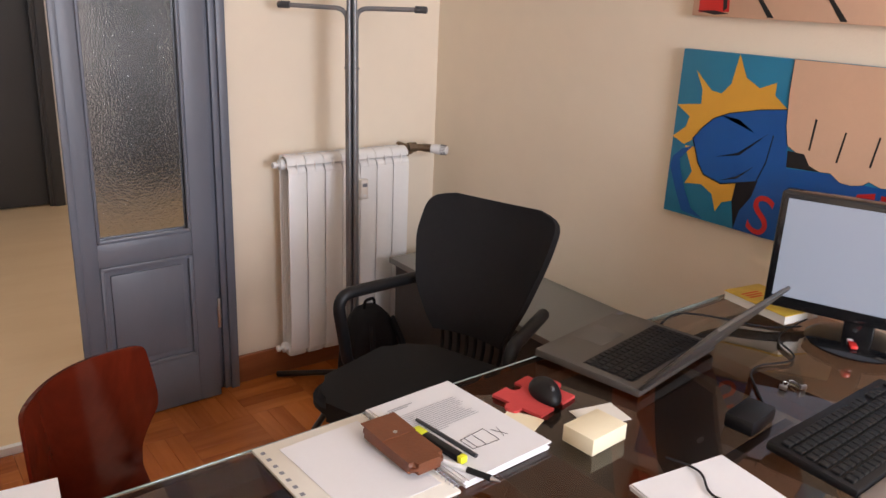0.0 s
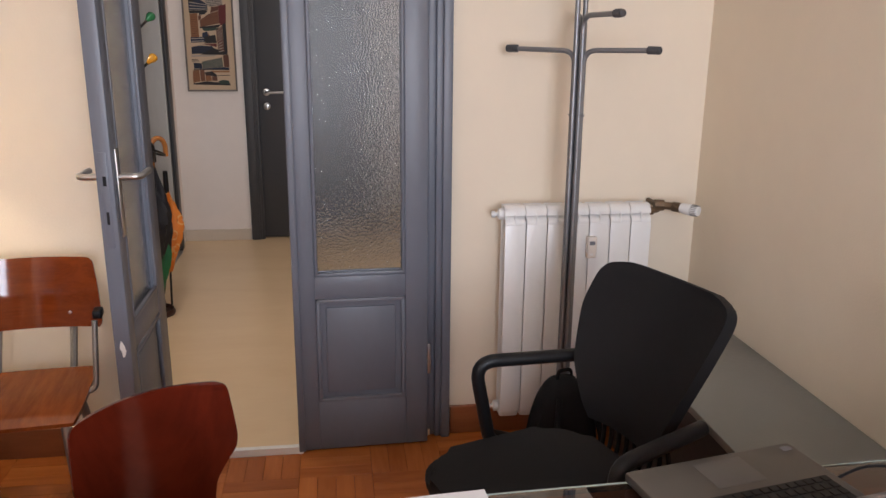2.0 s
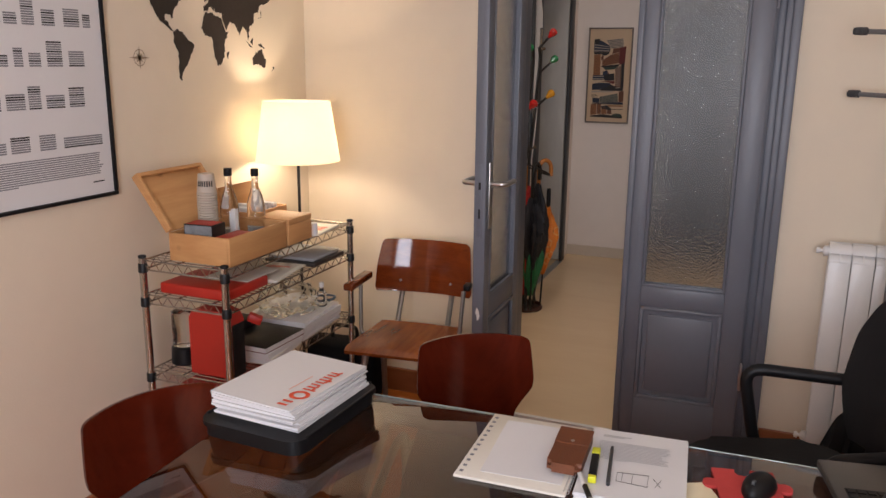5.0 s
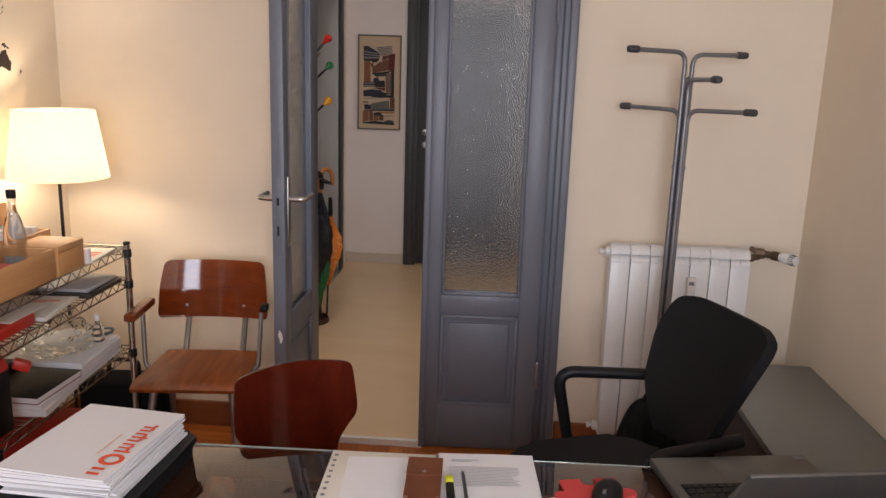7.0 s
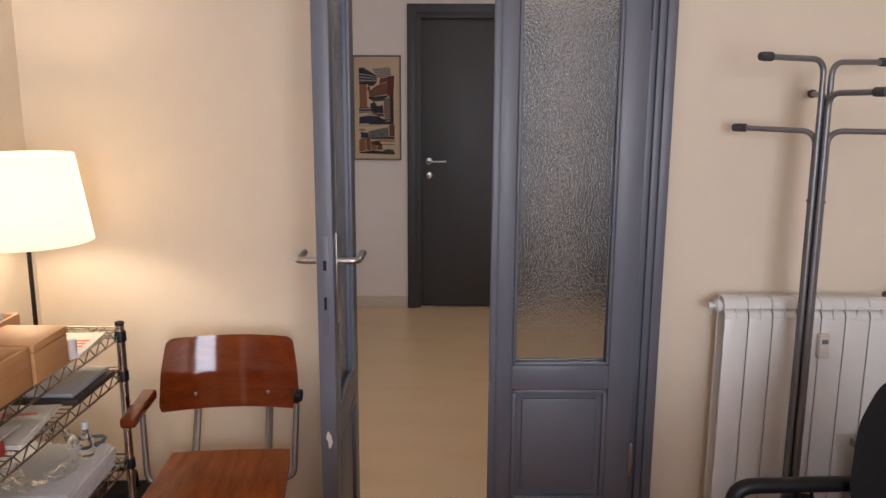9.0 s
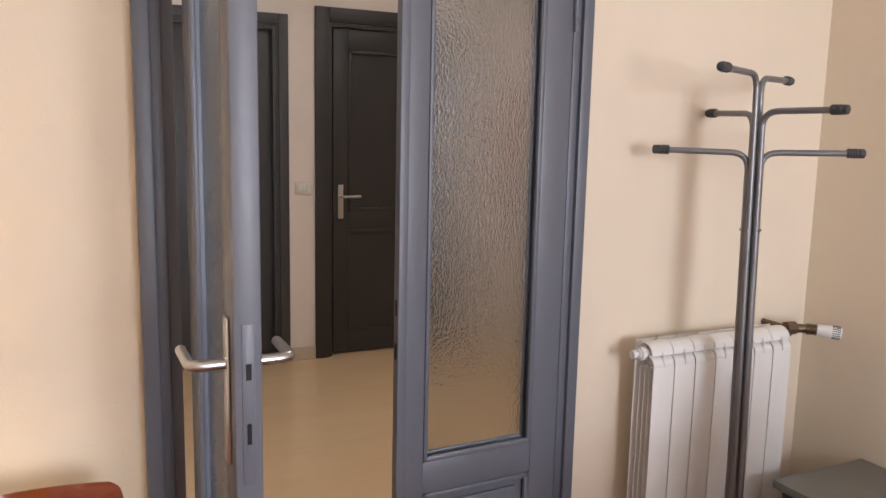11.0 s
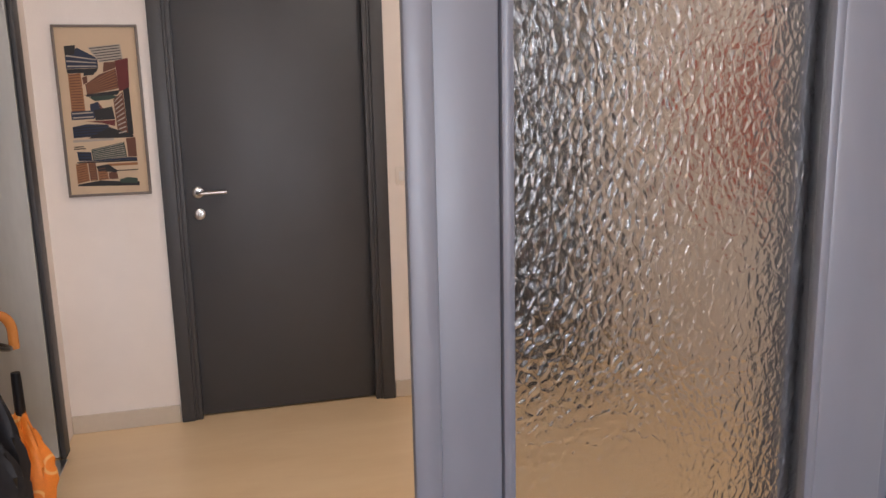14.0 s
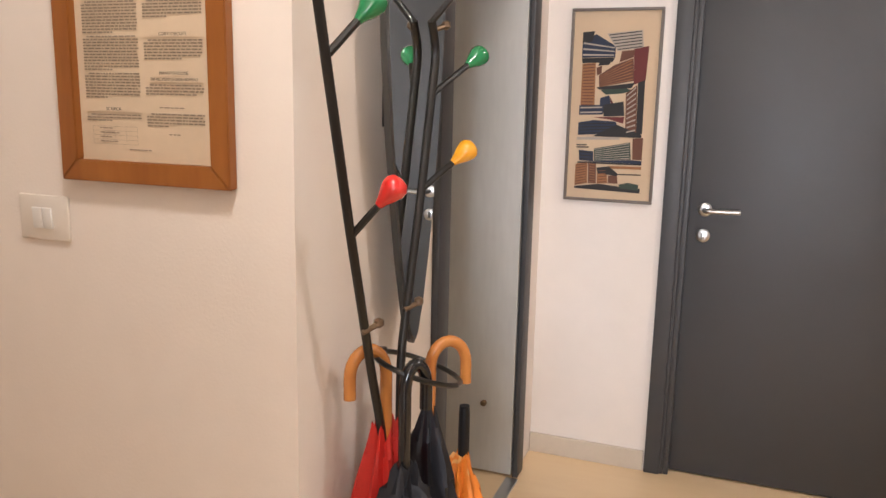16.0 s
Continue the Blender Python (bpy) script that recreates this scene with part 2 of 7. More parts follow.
BLACKCLOTH = material("black_woven_cloth", (0.010, 0.0098, 0.0108), 0.75, var=0.2, scale=60, bump=0.5, bump_scale=500, spec=0.22)
BACKPACK = material("black_nylon", (0.005, 0.005, 0.006), 0.8, var=0.25, scale=30, bump=0.5, bump_scale=300, spec=0.2)
PLYRED = wood("red_brown_plywood", (0.050, 0.0062, 0.0024), (0.105, 0.0135, 0.0048), 0.13, (3, 26, 3), spec=0.36)
PLYBROWN = wood("brown_veneer_plywood", (0.105, 0.0165, 0.0032), (0.21, 0.043, 0.0075), 0.09, (2.5, 22, 22), spec=0.5)
# rougher PLYBROWN, its colour lifted for the light falling on the seat
PLYSEAT = wood("lit_veneer_seat", (0.15, 0.030, 0.0055), (0.29, 0.075, 0.013), 0.26, (22, 2.5, 22), spec=0.5)
CHAIRSTEEL = material("grey_chair_steel", (0.32, 0.30, 0.28), 0.4, 0.8, var=0.1, scale=20)
DESKGLASS = glass("smoked_desk_glass", (0.33, 0.245, 0.17), 0.0, ior=1.5)
EDGEGLASS = material("polished_glass_edge", (0.35, 0.42, 0.40), 0.1, 0.3, var=0.1, coat=0.5)
DESKWOOD = wood("walnut_desk_frame", (0.22, 0.070, 0.022), (0.38, 0.14, 0.05), 0.35, (2, 2, 2))
DESKPANEL = material("brown_desk_panel", (0.16, 0.10, 0.06), 0.5, var=0.1, scale=5)
SIDETOP = material("grey_laminate", (0.20, 0.20, 0.185), 0.42, var=0.04, scale=8)
DARKLAM = material("dark_brown_laminate", (0.035, 0.028, 0.024), 0.45, var=0.08)
PAPER = material("white_paper", (0.74, 0.73, 0.74), 0.8, var=0.02, scale=12)
PAPER2 = material("offwhite_paper", (0.74, 0.70, 0.62), 0.8, var=0.03, scale=12)
YELLOWPAPER = material("pale_yellow_note_paper", (0.80, 0.71, 0.50), 0.8, var=0.03)
INK = material("grey_ink", (0.22, 0.22, 0.24), 0.8, var=0.05)
BLACKINK = material("black_ink", (0.03, 0.028, 0.028), 0.75, var=0.1)
REDINK = material("orange_red_ink", (0.75, 0.09, 0.03), 0.7, var=0.05)
REDFELT = material("red_felt", (0.55, 0.055, 0.05), 0.9, var=0.1, scale=60, bump=0.4, bump_scale=500)
REDCARD = material("bright_red_card", (0.44, 0.020, 0.009), 0.45, var=0.05)
LEATHER = material("tan_leather", (0.15, 0.045, 0.015), 0.5, var=0.25, scale=25, bump=0.4, bump_scale=220)
PINE = wood("knotty_pine", (0.50, 0.24, 0.085), (0.66, 0.37, 0.15), 0.55, (3, 1.5, 14), knots=True)
FRAMEWOOD = wood("orange_brown_frame_wood", (0.24, 0.075, 0.011), (0.37, 0.135, 0.022), 0.4, (10, 10, 1.5))
PATTERNGLASS = glass("pebbled_door_glass", (0.77, 0.77, 0.755), 0.19, bump=0.20, scale=108, ior=1.32)
CLEARGLASS = glass("clear_glass", (0.97, 0.98, 0.98))
CLEARBAG = glass("clear_plastic_film", (0.90, 0.94, 0.98), 0.12, ior=1.04)
MIRROR = material("mirror_silver", (0.86, 0.88, 0.86), 0.02, 1.0, var=0.0)
SHADE = shade_cloth()
LACQUER = {k: material(k + "_lacquer", c, 0.15, var=0.03, coat=0.5) for k, c in
           (("red", (0.62, 0.02, 0.015)), ("green", (0.02, 0.20, 0.07)), ("yellow", (0.75, 0.34, 0.01)))}
BLACKPAINT = material("black_enamel_tube", (0.010, 0.009, 0.008), 0.3, var=0.1)
HANDLEWOOD = wood("varnished_malacca", (0.38, 0.12, 0.02), (0.60, 0.25, 0.06), 0.25, (6, 6, 3), coat=0.5)


# ---- builders ----
def box(bm, x0, x1, y0, y1, z0, z1, bevel=0.0, seg=2):
    got = bmesh.ops.create_cube(bm, size=1.0)
    vs = got["verts"]
    for v in vs:
        v.co = Vector(((x0 + x1) / 2 + v.co.x * (x1 - x0), (y0 + y1) / 2 + v.co.y * (y1 - y0), (z0 + z1) / 2 + v.co.z * (z1 - z0)))
    if bevel:
        es = list({e for v in vs for e in v.link_edges})
        bmesh.ops.bevel(bm, geom=es, offset=bevel, segments=seg, affect="EDGES", profile=0.5)
    return bm


def tube(bm, pts, r, seg=10, r2=None, caps=True):
    """A round tube swept along points; r2: the radius at its end."""
    pts = [Vector(p) for p in pts]
    rings, up = [], None
    for i, p in enumerate(pts):
        d = (pts[min(i + 1, len(pts) - 1)] - pts[max(i - 1, 0)]).normalized()
        if up is None:
            up = d.orthogonal().normalized()
        up = (up - d * up.dot(d)).normalized()
        side = d.cross(up)
        rr = r if r2 is None else r + (r2 - r) * i / (len(pts) - 1)
        rings.append([bm.verts.new(p + (up * math.cos(a) + side * math.sin(a)) * rr) for a in [2 * math.pi * k / seg for k in range(seg)]])
    for a, b in zip(rings, rings[1:]):
        for k in range(seg):
            bm.faces.new((a[k], a[(k + 1) % seg], b[(k + 1) % seg], b[k]))
    if caps:
        bm.faces.new(list(reversed(rings[0])))
        bm.faces.new(rings[-1])
    return bm


def bend(pts, r, n=6):
    """Rounds the inner corners of a line of points with radius r."""
    pts = [Vector(p) for p in pts]
    out = [pts[0]]
    for a, b, c in zip(pts, pts[1:], pts[2:]):
        u, w = (a - b), (c - b)
        k = min(r, u.length * 0.49, w.length * 0.49)
        p, q = b + u.normalized() * k, b + w.normalized() * k
        for i in range(n + 1):
            t = i / n
            out.append(p * (1 - t) ** 2 + b * 2 * t * (1 - t) + q * t * t)
    out.append(pts[-1])
    return out


def lathe(bm, profile, seg=24, centre=(0, 0, 0)):
    """Turns (radius, z) pairs round z."""
    c = Vector(centre)
    rings = [[bm.verts.new(c + Vector((max(r, 1e-4) * math.cos(2 * math.pi * k / seg), max(r, 1e-4) * math.sin(2 * math.pi * k / seg), z))) for k in range(seg)] for r, z in profile]
    for a, b in zip(rings, rings[1:]):
        for k in range(seg):
            bm.faces.new((a[k], a[(k + 1) % seg], b[(k + 1) % seg], b[k]))
    bm.faces.new(list(reversed(rings[0])))
    bm.faces.new(rings[-1])
    return bm


def prism(bm, pts, depth, m=None):
    """A flat shape from 2D points, given thickness along local z, at m."""
    lo = [bm.verts.new((x, y, 0)) for x, y in pts]
    hi = [bm.verts.new((x, y, depth)) for x, y in pts]
    bm.faces.new(list(reversed(lo)))
    bm.faces.new(hi)
    for i in range(len(pts)):
        j = (i + 1) % len(pts)
        bm.faces.new((lo[i], lo[j], hi[j], hi[i]))
    if m is not None:
        for v in lo + hi:
            v.co = m @ v.co
    return bm


def rounded(w, h, r, n=5):
    """Points of a rectangle w x h about the origin with round corners."""
    out = []
    for cx, cy, a0 in ((w / 2 - r, h / 2 - r, 0), (-w / 2 + r, h / 2 - r, 90), (-w / 2 + r, -h / 2 + r, 180), (w / 2 - r, -h / 2 + r, 270)):
        for i in range(n + 1):
            a = radians(a0 + 90 * i / n)
            out.append((cx + r * math.cos(a), cy + r * math.sin(a)))
    return out


def mesh_of(name, bm, mat, smooth=False):
    bmesh.ops.recalc_face_normals(bm, faces=bm.faces)
    me = bpy.data.meshes.new(name)
    bm.to_mesh(me)
    bm.free()
    me.materials.append(mat)
    if smooth:
        me.set_sharp_from_angle(angle=radians(38))
        for p in me.polygons:
            p.use_smooth = True
        me.set_sharp_from_angle(angle=radians(38))
    return me


def part(name, bm, mat, parent, label="", smooth=True):
    ob = new(name, mesh_of(name, bm, mat, smooth))
    ob.parent = parent
    if label:
        ob["label"] = label
    return ob


def thing(name, label, category, at=None, group="", kind=""):
    ob = new(name)
    ob.empty_display_size = 0.1
    if at is not None:
        ob.matrix_basis = at
    return tagged(ob, label, category, group, kind)


def solo(name, bm, mat, label, category="", at=None, group="", kind="", smooth=True):
    ob = new(name, mesh_of(name, bm, mat, smooth))
    if at is not None:
        ob.matrix_basis = at
    return tagged(ob, label, category, group, kind)


def B():
    return bmesh.new()


def one(*a, **k):
    return box(B(), *a, **k)


def structure(name, bm, mat, label):
    return solo(name, bm, mat, label, kind="structure", smooth=False)


def text_mesh(name, body, size, mat, m, parent, extrude=0.0002, align="LEFT"):
    cu = bpy.data.curves.new(name, "FONT")
    cu.body, cu.size, cu.extrude, cu.align_x = body, size, extrude, align
    tmp = bpy.data.objects.new(name, cu)
    scene.collection.objects.link(tmp)
    bpy.context.view_layer.update()
    me = bpy.data.meshes.new_from_object(tmp.evaluated_get(bpy.context.evaluated_depsgraph_get()))
    bpy.data.objects.remove(tmp)
    me.transform(m)
    me.materials.clear()
    me.materials.append(mat)
    ob = new(name, me)
    ob.parent = parent
    return ob


# ---- the rooms ----
XL, XR, YB, YD, YH = -0.87, 2.22, -1.9, 2.85, 2.985  # office walls: left, right, back, door wall's two faces
FO = -0.025                                          # the office floor lies a little under the hall's
CEIL = 3.0
HX, NY, FY, HR = -0.262, 4.03, 5.91, 2.75             # hall: left wall, notice wall, far wall, right wall

structure("floor_base", one(XL - 0.1, XR + 0.1, YB - 0.1, YD + 0.02, FO - 0.12, FO - 0.008), SUBFLOOR, "dark base under the office parquet")
structure("hall_floor_doorway", box(one(0.188, 0.70, 2.765, YH, -0.1, 0.0), 0.70, 1.19, 2.83, YH, -0.1, 0.0), LAMINATE, "pale maple laminate floor of the hall")
structure("hall_floor_main", one(-1.9, HR + 0.1, YH, 7.0, -0.1, 0.0), LAMINATE, "pale maple laminate floor of the hall")
structure("ceiling", one(XL - 0.1, XR + 0.1, YB - 0.1, YH, CEIL, CEIL + 0.1), WHITECEIL, "white plaster ceiling of the office")
structure("hall_ceiling", one(-1.9, HR + 0.1, YH + 0.002, 7.0, CEIL - 0.1, CEIL + 0.1), WHITECEIL, "white plaster ceiling of the hall")
structure("wall_left", one(XL - 0.12, XL, YB, YD, FO - 0.1, CEIL), CREAM, "cream painted plaster wall of the office")
structure("wall_right", one(XR, XR + 0.12, YB, YD, FO - 0.1, CEIL), CREAM, "cream painted plaster wall of the office")
# door wall, pierced by the double door
DX0, DX1, DTOP = 0.188, 1.19, 2.33
bm = one(XL - 0.12, DX0, YD, YH, FO - 0.1, CEIL)
box(bm, DX1, HR + 0.1, YD, YH, FO - 0.1, CEIL)
box(bm, DX0, DX1, YD, YH, DTOP, CEIL)
structure("wall_door", bm, CREAM, "cream plaster wall pierced by the double door")
# hall side of that wall is white
bm = one(-1.9, DX0, YH, YH + 0.006, 0, CEIL - 0.1)
box(bm, DX1, HR, YH, YH + 0.006, 0, CEIL - 0.1)
box(bm, DX0, DX1, YH, YH + 0.006, DTOP, CEIL - 0.1)
structure("wall_hall_south", bm, HALLWALL, "white painted hall face of the office wall")
# back wall with its window
WX0, WX1, WZ0, WZ1 = 0.57, 1.83, 0.86, 2.38
bm = one(XL - 0.12, WX0, YB - 0.25, YB, FO - 0.1, CEIL)
box(bm, WX1, XR + 0.12, YB - 0.25, YB, FO - 0.1, CEIL)
box(bm, WX0, WX1, YB - 0.25, YB, FO - 0.1, WZ0)
box(bm, WX0, WX1, YB - 0.25, YB, WZ1, CEIL)
structure("wall_back", bm, CREAM, "cream painted wall with the window")
win = thing("window_1", "white painted wooden window in the back wall", "window", kind="structure")
bm = B()
for x0, x1, z0, z1 in ((WX0, WX1, WZ0, WZ0 + 0.05), (WX0, WX1, WZ1 - 0.05, WZ1), (WX0, WX0 + 0.05, WZ0, WZ1), (WX1 - 0.05, WX1, WZ0, WZ1), ((WX0 + WX1) / 2 - 0.03, (WX0 + WX1) / 2 + 0.03, WZ0, WZ1)):
    box(bm, x0, x1, YB - 0.19, YB - 0.14, z0, z1, 0.004)
part("window_frame", bm, RADWHITE, win)
pane = part("pane", one(WX0 + 0.03, WX1 - 0.03, YB - 0.17, YB - 0.164, WZ0 + 0.03, WZ1 - 0.03), CLEARGLASS, win)
pane.visible_shadow = False
part("window_sill", one(WX0 - 0.04, WX1 + 0.04, YB - 0.14, YB + 0.04, WZ0 - 0.03, WZ0 - 0.001, 0.005), MARBLE, win)

# hall walls
bm = one(-1.9, HX, NY, NY + 0.10, 0, CEIL)
structure("wall_notice", bm, HALLWALL, "white painted hall wall that carries the notice")
LD0, LD1 = 4.80, 5.62   # doorway in the hall's left wall
bm = one(HX - 0.10, HX, NY + 0.1, LD0, 0, CEIL)
box(bm, HX - 0.10, HX, LD1 + 0.05, FY, 0, CEIL)
box(bm, HX - 0.10, HX, LD0, LD1 + 0.05, 2.10, CEIL)
structure("wall_hall_left", bm, HALLWALL, "white painted hall wall with the mirror and a doorway")
structure("wall_hall_west", one(-2.0, -1.9, YH, 7.0, 0, CEIL), HALLWALL, "white painted end wall of the hall")
structure("wall_hall_right", one(HR, HR + 0.1, YD, 7.0, 0, CEIL), HALLWALL, "white painted right wall of the hall")
FD0, FD1, RD0, RD1 = 0.295, 1.175, 1.53, 2.26
bm = one(-1.9, FD0, FY, FY + 0.12, 0, CEIL)
box(bm, FD1, RD0, FY, FY + 0.12, 0, CEIL)
box(bm, RD1, HR, FY, FY + 0.12, 0, CEIL)
box(bm, FD0, FD1, FY, FY + 0.12, 2.10, CEIL)
box(bm, RD0, RD1, FY, FY + 0.12, 2.13, CEIL)
structure("wall_far", bm, HALLWALL, "white painted far wall of the hall")
structure("wall_behind_far_doors", one(-1.9, HR, 6.6, 6.7, 0, CEIL), HALLWALL, "plain wall closing the place")

# base boards
bm = one(DX1 + 0.08, XR - 0.001, YD - 0.018, YD, FO, FO + 0.115, 0.003)
structure("baseboard_door_wall", bm, BASEWOOD, "red-brown wooden baseboard")
structure("baseboard_door_wall_left", one(XL, DX0 - 0.08, YD - 0.018, YD, FO, FO + 0.115, 0.003), BASEWOOD, "red-brown wooden baseboard")
structure("baseboard_left", one(XL, XL + 0.016, YB, YD - 0.02, FO, FO + 0.115, 0.003), BASEWOOD, "red-brown wooden baseboard")
structure("baseboard_right", one(XR - 0.016, XR, YB, YD - 0.02, FO, FO + 0.115, 0.003), BASEWOOD, "red-brown wooden baseboard")
bm = one(HX + 0.001, FD0 - 0.08, FY - 0.014, FY, 0, 0.085, 0.003)
box(bm, FD1 + 0.08, RD0 - 0.11, FY - 0.014, FY, 0, 0.085, 0.003)
box(bm, -1.9, HX, NY - 0.014, NY, 0, 0.085, 0.003)
structure("baseboard_hall", bm, HALLBASE, "cream baseboard of the hall")
structure("threshold", one(DX0, 0.70, 2.745, 2.768, -0.04, 0.004, 0.002), MARBLE, "white threshold strip under the double door")
structure("hall_threshold", one(HX - 0.02, HX + 0.03, LD0, LD1, 0.0, 0.005, 0.002), STEEL, "worn metal strip in the doorway")


# ---- the grey double door ----
def casing(name, x0, x1, top, y0, y1, wide, mat, label, floor=0.0, steps=((0.0, 0.35, 0.4), (0.32, 0.62, 0.72), (0.6, 1.0, 1.0))):
    """Moulded trim round an opening in a wall that faces -y: two posts and a head of three stepped strips each."""
    t = thing(name, label, "door frame", kind="structure")
    for side, s in (("jamb", -1), ("jamb", 1)):
        bm = B()
        e = x0 if s < 0 else x1
        for a, b, d in steps:
            xa, xb = sorted((e + s * wide * a, e + s * wide * b))
            box(bm, xa, xb, y1 - (y1 - y0) * d, y1, floor, top + wide * b, 0.004)
        part(side, bm, mat, t)
    bm = B()
    for a, b, d in steps:
        box(bm, x0 - wide * a, x1 + wide * a, y1 - (y1 - y0) * d + 0.0015, y1, top + wide * a, top + wide * b, 0.004)
    part("head", bm, mat, t)
    return t


trim = casing("door_frame_office", DX0 + 0.008, DX1 - 0.010, DTOP - 0.02, 2.805, YD, 0.084, GREYPAINT, "grey painted moulded wooden door frame", FO)
part("lining", one(DX0, DX0 + 0.009, YD, YH - 0.012, 0.0, DTOP, 0.002), GREYPAINT, trim)
part("lining", one(DX1 - 0.009, DX1, YD, YH - 0.012, 0.0, DTOP, 0.002), GREYPAINT, trim)
part("lining", one(DX0 + 0.009, DX1 - 0.009, YD, YH - 0.012, DTOP - 0.015, DTOP, 0.002), GREYPAINT, trim)


part("door_stop", one(1.140, DX1 - 0.0095, 2.8185, 2.8485, FO, DTOP - 0.016, 0.002), GREYPAINT, trim)


def door_leaf(name, label, at):
    """A half of the double door: x 0..0.475 from the hinge to the free edge (local), thickness in y 0..0.045, face at y 0."""
    W, T, H = 0.478, 0.045, 2.29
    t = thing(name, label, "door", at, kind="structure")
    st1, st2 = 0.084, 0.068
    for x0, x1 in ((0.0, st1), (W - st2, W)):
        bm = one(x0, x1, 0, T, 0, H, 0.004)
        part("stile", bm, GREYPAINT, t)
    for z0, z1 in ((0.0, 0.195), (0.60, 0.685), (2.19, H)):
        part("rail", one(st1 - 0.001, W - st2 + 0.001, 0.0015, T - 0.0015, z0, z1, 0.003), GREYPAINT, t)
    # lower panel: sunk field with a raised centre and a moulded edge
    a, b, c, d = st1, W - st2, 0.195, 0.60
    bm = one(a - 0.004, b + 0.004, 0.016, T - 0.016, c - 0.004, d + 0.004)
    for y0, y1 in ((0.007, 0.02), (T - 0.02, T - 0.007)):
        box(bm, a + 0.035, b - 0.035, y0, y1, c + 0.035, d - 0.035, 0.006)
    part("panel", bm, GREYPAINT, t)
    for y0 in (-0.002, T - 0.012):
        bm = B()
        for x0, x1, z0, z1 in ((a, b, c, c + 0.016), (a, b, d - 0.016, d), (a, a + 0.016, c, d), (b - 0.016, b, c, d)):
            box(bm, x0, x1, y0, y0 + 0.014, z0, z1, 0.004)
        part("moulding", bm, GREYPAINT, t)
        bm = B()
        z0g, z1g = 0.685, 2.19
        for x0, x1, z0, z1 in ((a, b, z0g, z0g + 0.014), (a, b, z1g - 0.014, z1g), (a, a + 0.012, z0g, z1g), (b - 0.012, b, z0g, z1g)):
            box(bm, x0, x1, y0 + 0.002, y0 + 0.014, z0, z1, 0.004)
        part("glazing_bead", bm, GREYPAINT, t)
    g = part("glass", one(a, b, 0.0205, 0.0245, 0.685, 2.19), PATTERNGLASS, t, "pebbled obscure glass")
    g.visible_shadow = False
    for z in (0.29, 1.78):
        bm = B()
        lathe(bm, [(0.0065, z), (0.0065, z + 0.035), (0.008, z + 0.036), (0.008, z + 0.075), (0.0065, z + 0.076), (0.0065, z + 0.11), (0.003, z + 0.118)], 10, (-0.004, -0.003, 0))
        part("hinge", bm, STEEL if z < 1 else GREYPAINT, t)
    return t


# right half, shut: hinge at the right, free edge to the left; mirrored geometry is built by turning it round
right = door_leaf("door_leaf_right", "grey painted door half with pebbled glass, shut", pose(1.172, 2.815, FO + 0.006, 0, 0, 182))
for ob in (o for o in right.children if o.name.startswith("hinge")):
    ob.location = (0, 0.052, 0)
W = 0.478
bm = one(W - 0.001, W + 0.002, 0.012, 0.034, 0.92, 1.17, 0.001)
strike = part("strike_plate", bm, GREYPAINT, right)
bm = one(W + 0.0012, W + 0.0032, 0.016, 0.03, 0.96, 1.0)
box(bm, W + 0.0012, W + 0.0032, 0.016, 0.03, 1.07, 1.11)
part("slot", bm, BLACKPL, strike)
bm = one(W - 0.012, W + 0.012, 0.046, 0.055, 0.0, 2.29, 0.003)
part("cover_strip", bm, GREYPAINT, right)

# left half, open into the room against the wall side
left = door_leaf("door_leaf_left", "grey painted door half with pebbled glass, standing open", pose(0.201, 2.735, FO + 0.02, 0, 0, -90))
part("lock_plate", one(W - 0.002, W + 0.002, 0.012, 0.033, 0.93, 1.20, 0.001), GREYPAINT, left)
bm = one(W + 0.0005, W + 0.003, 0.018, 0.027, 1.108, 1.135)
box(bm, W + 0.0005, W + 0.003, 0.019, 0.026, 1.00, 1.035)
part("lock_slot", bm, BLACKPL, left)
for y0, s in ((-0.006, -1), (0.045, 1)):
    hp = part("handle_plate", one(W - 0.062, W - 0.030, y0, y0 + 0.006, 0.955, 1.205, 0.003), STEEL, left)
    yy = y0 + (0.0 if s < 0 else 0.006)
    bm = tube(B(), bend([(W - 0.046, yy, 1.125), (W - 0.046, yy + s * 0.055, 1.125), (W - 0.155, yy + s * 0.055, 1.125)], 0.022), 0.0095, 12)
    part("lever", bm, STEEL, hp)
bm = B()
random.seed(4)
prism(bm, [((0.004 + 0.009 * random.random()) * math.cos(i * 0.628), (0.008 + 0.022 * random.random()) * math.sin(i * 0.628)) for i in range(10)], 0.0008, pose(W + 0.0003, 0.024, 0.63, 0, 90, 0) @ pose(0, 0, 0, 0, 0, 90))
part("paint_chip", bm, CHIPPED, left, "bare chip in the grey paint")

# ---- hall doors ----
casing("door_frame_far", FD0, FD1, 2.10, FY - 0.022, FY, 0.075, DARKDOOR, "dark grey painted door frame", steps=((0.0, 0.2, 0.55), (0.18, 1.0, 1.0)))
fd = thing("door_far", "dark grey flush door, shut", "door", kind="structure")
part("leaf", one(FD0 + 0.003, FD1 - 0.003, FY + 0.03, FY + 0.07, 0.008, 2.095, 0.003), DARKDOOR, fd)
part("lining", one(FD0, FD0 + 0.02, FY - 0.008, FY + 0.03, 0.0, 2.10, 0.002), DARKDOOR, fd)
part("lining", one(FD1 - 0.02, FD1, FY - 0.008, FY + 0.03, 0.0, 2.10, 0.002), DARKDOOR, fd)
part("lining", one(FD0 + 0.02, FD1 - 0.02, FY - 0.008, FY + 0.03, 2.08, 2.10, 0.002), DARKDOOR, fd)
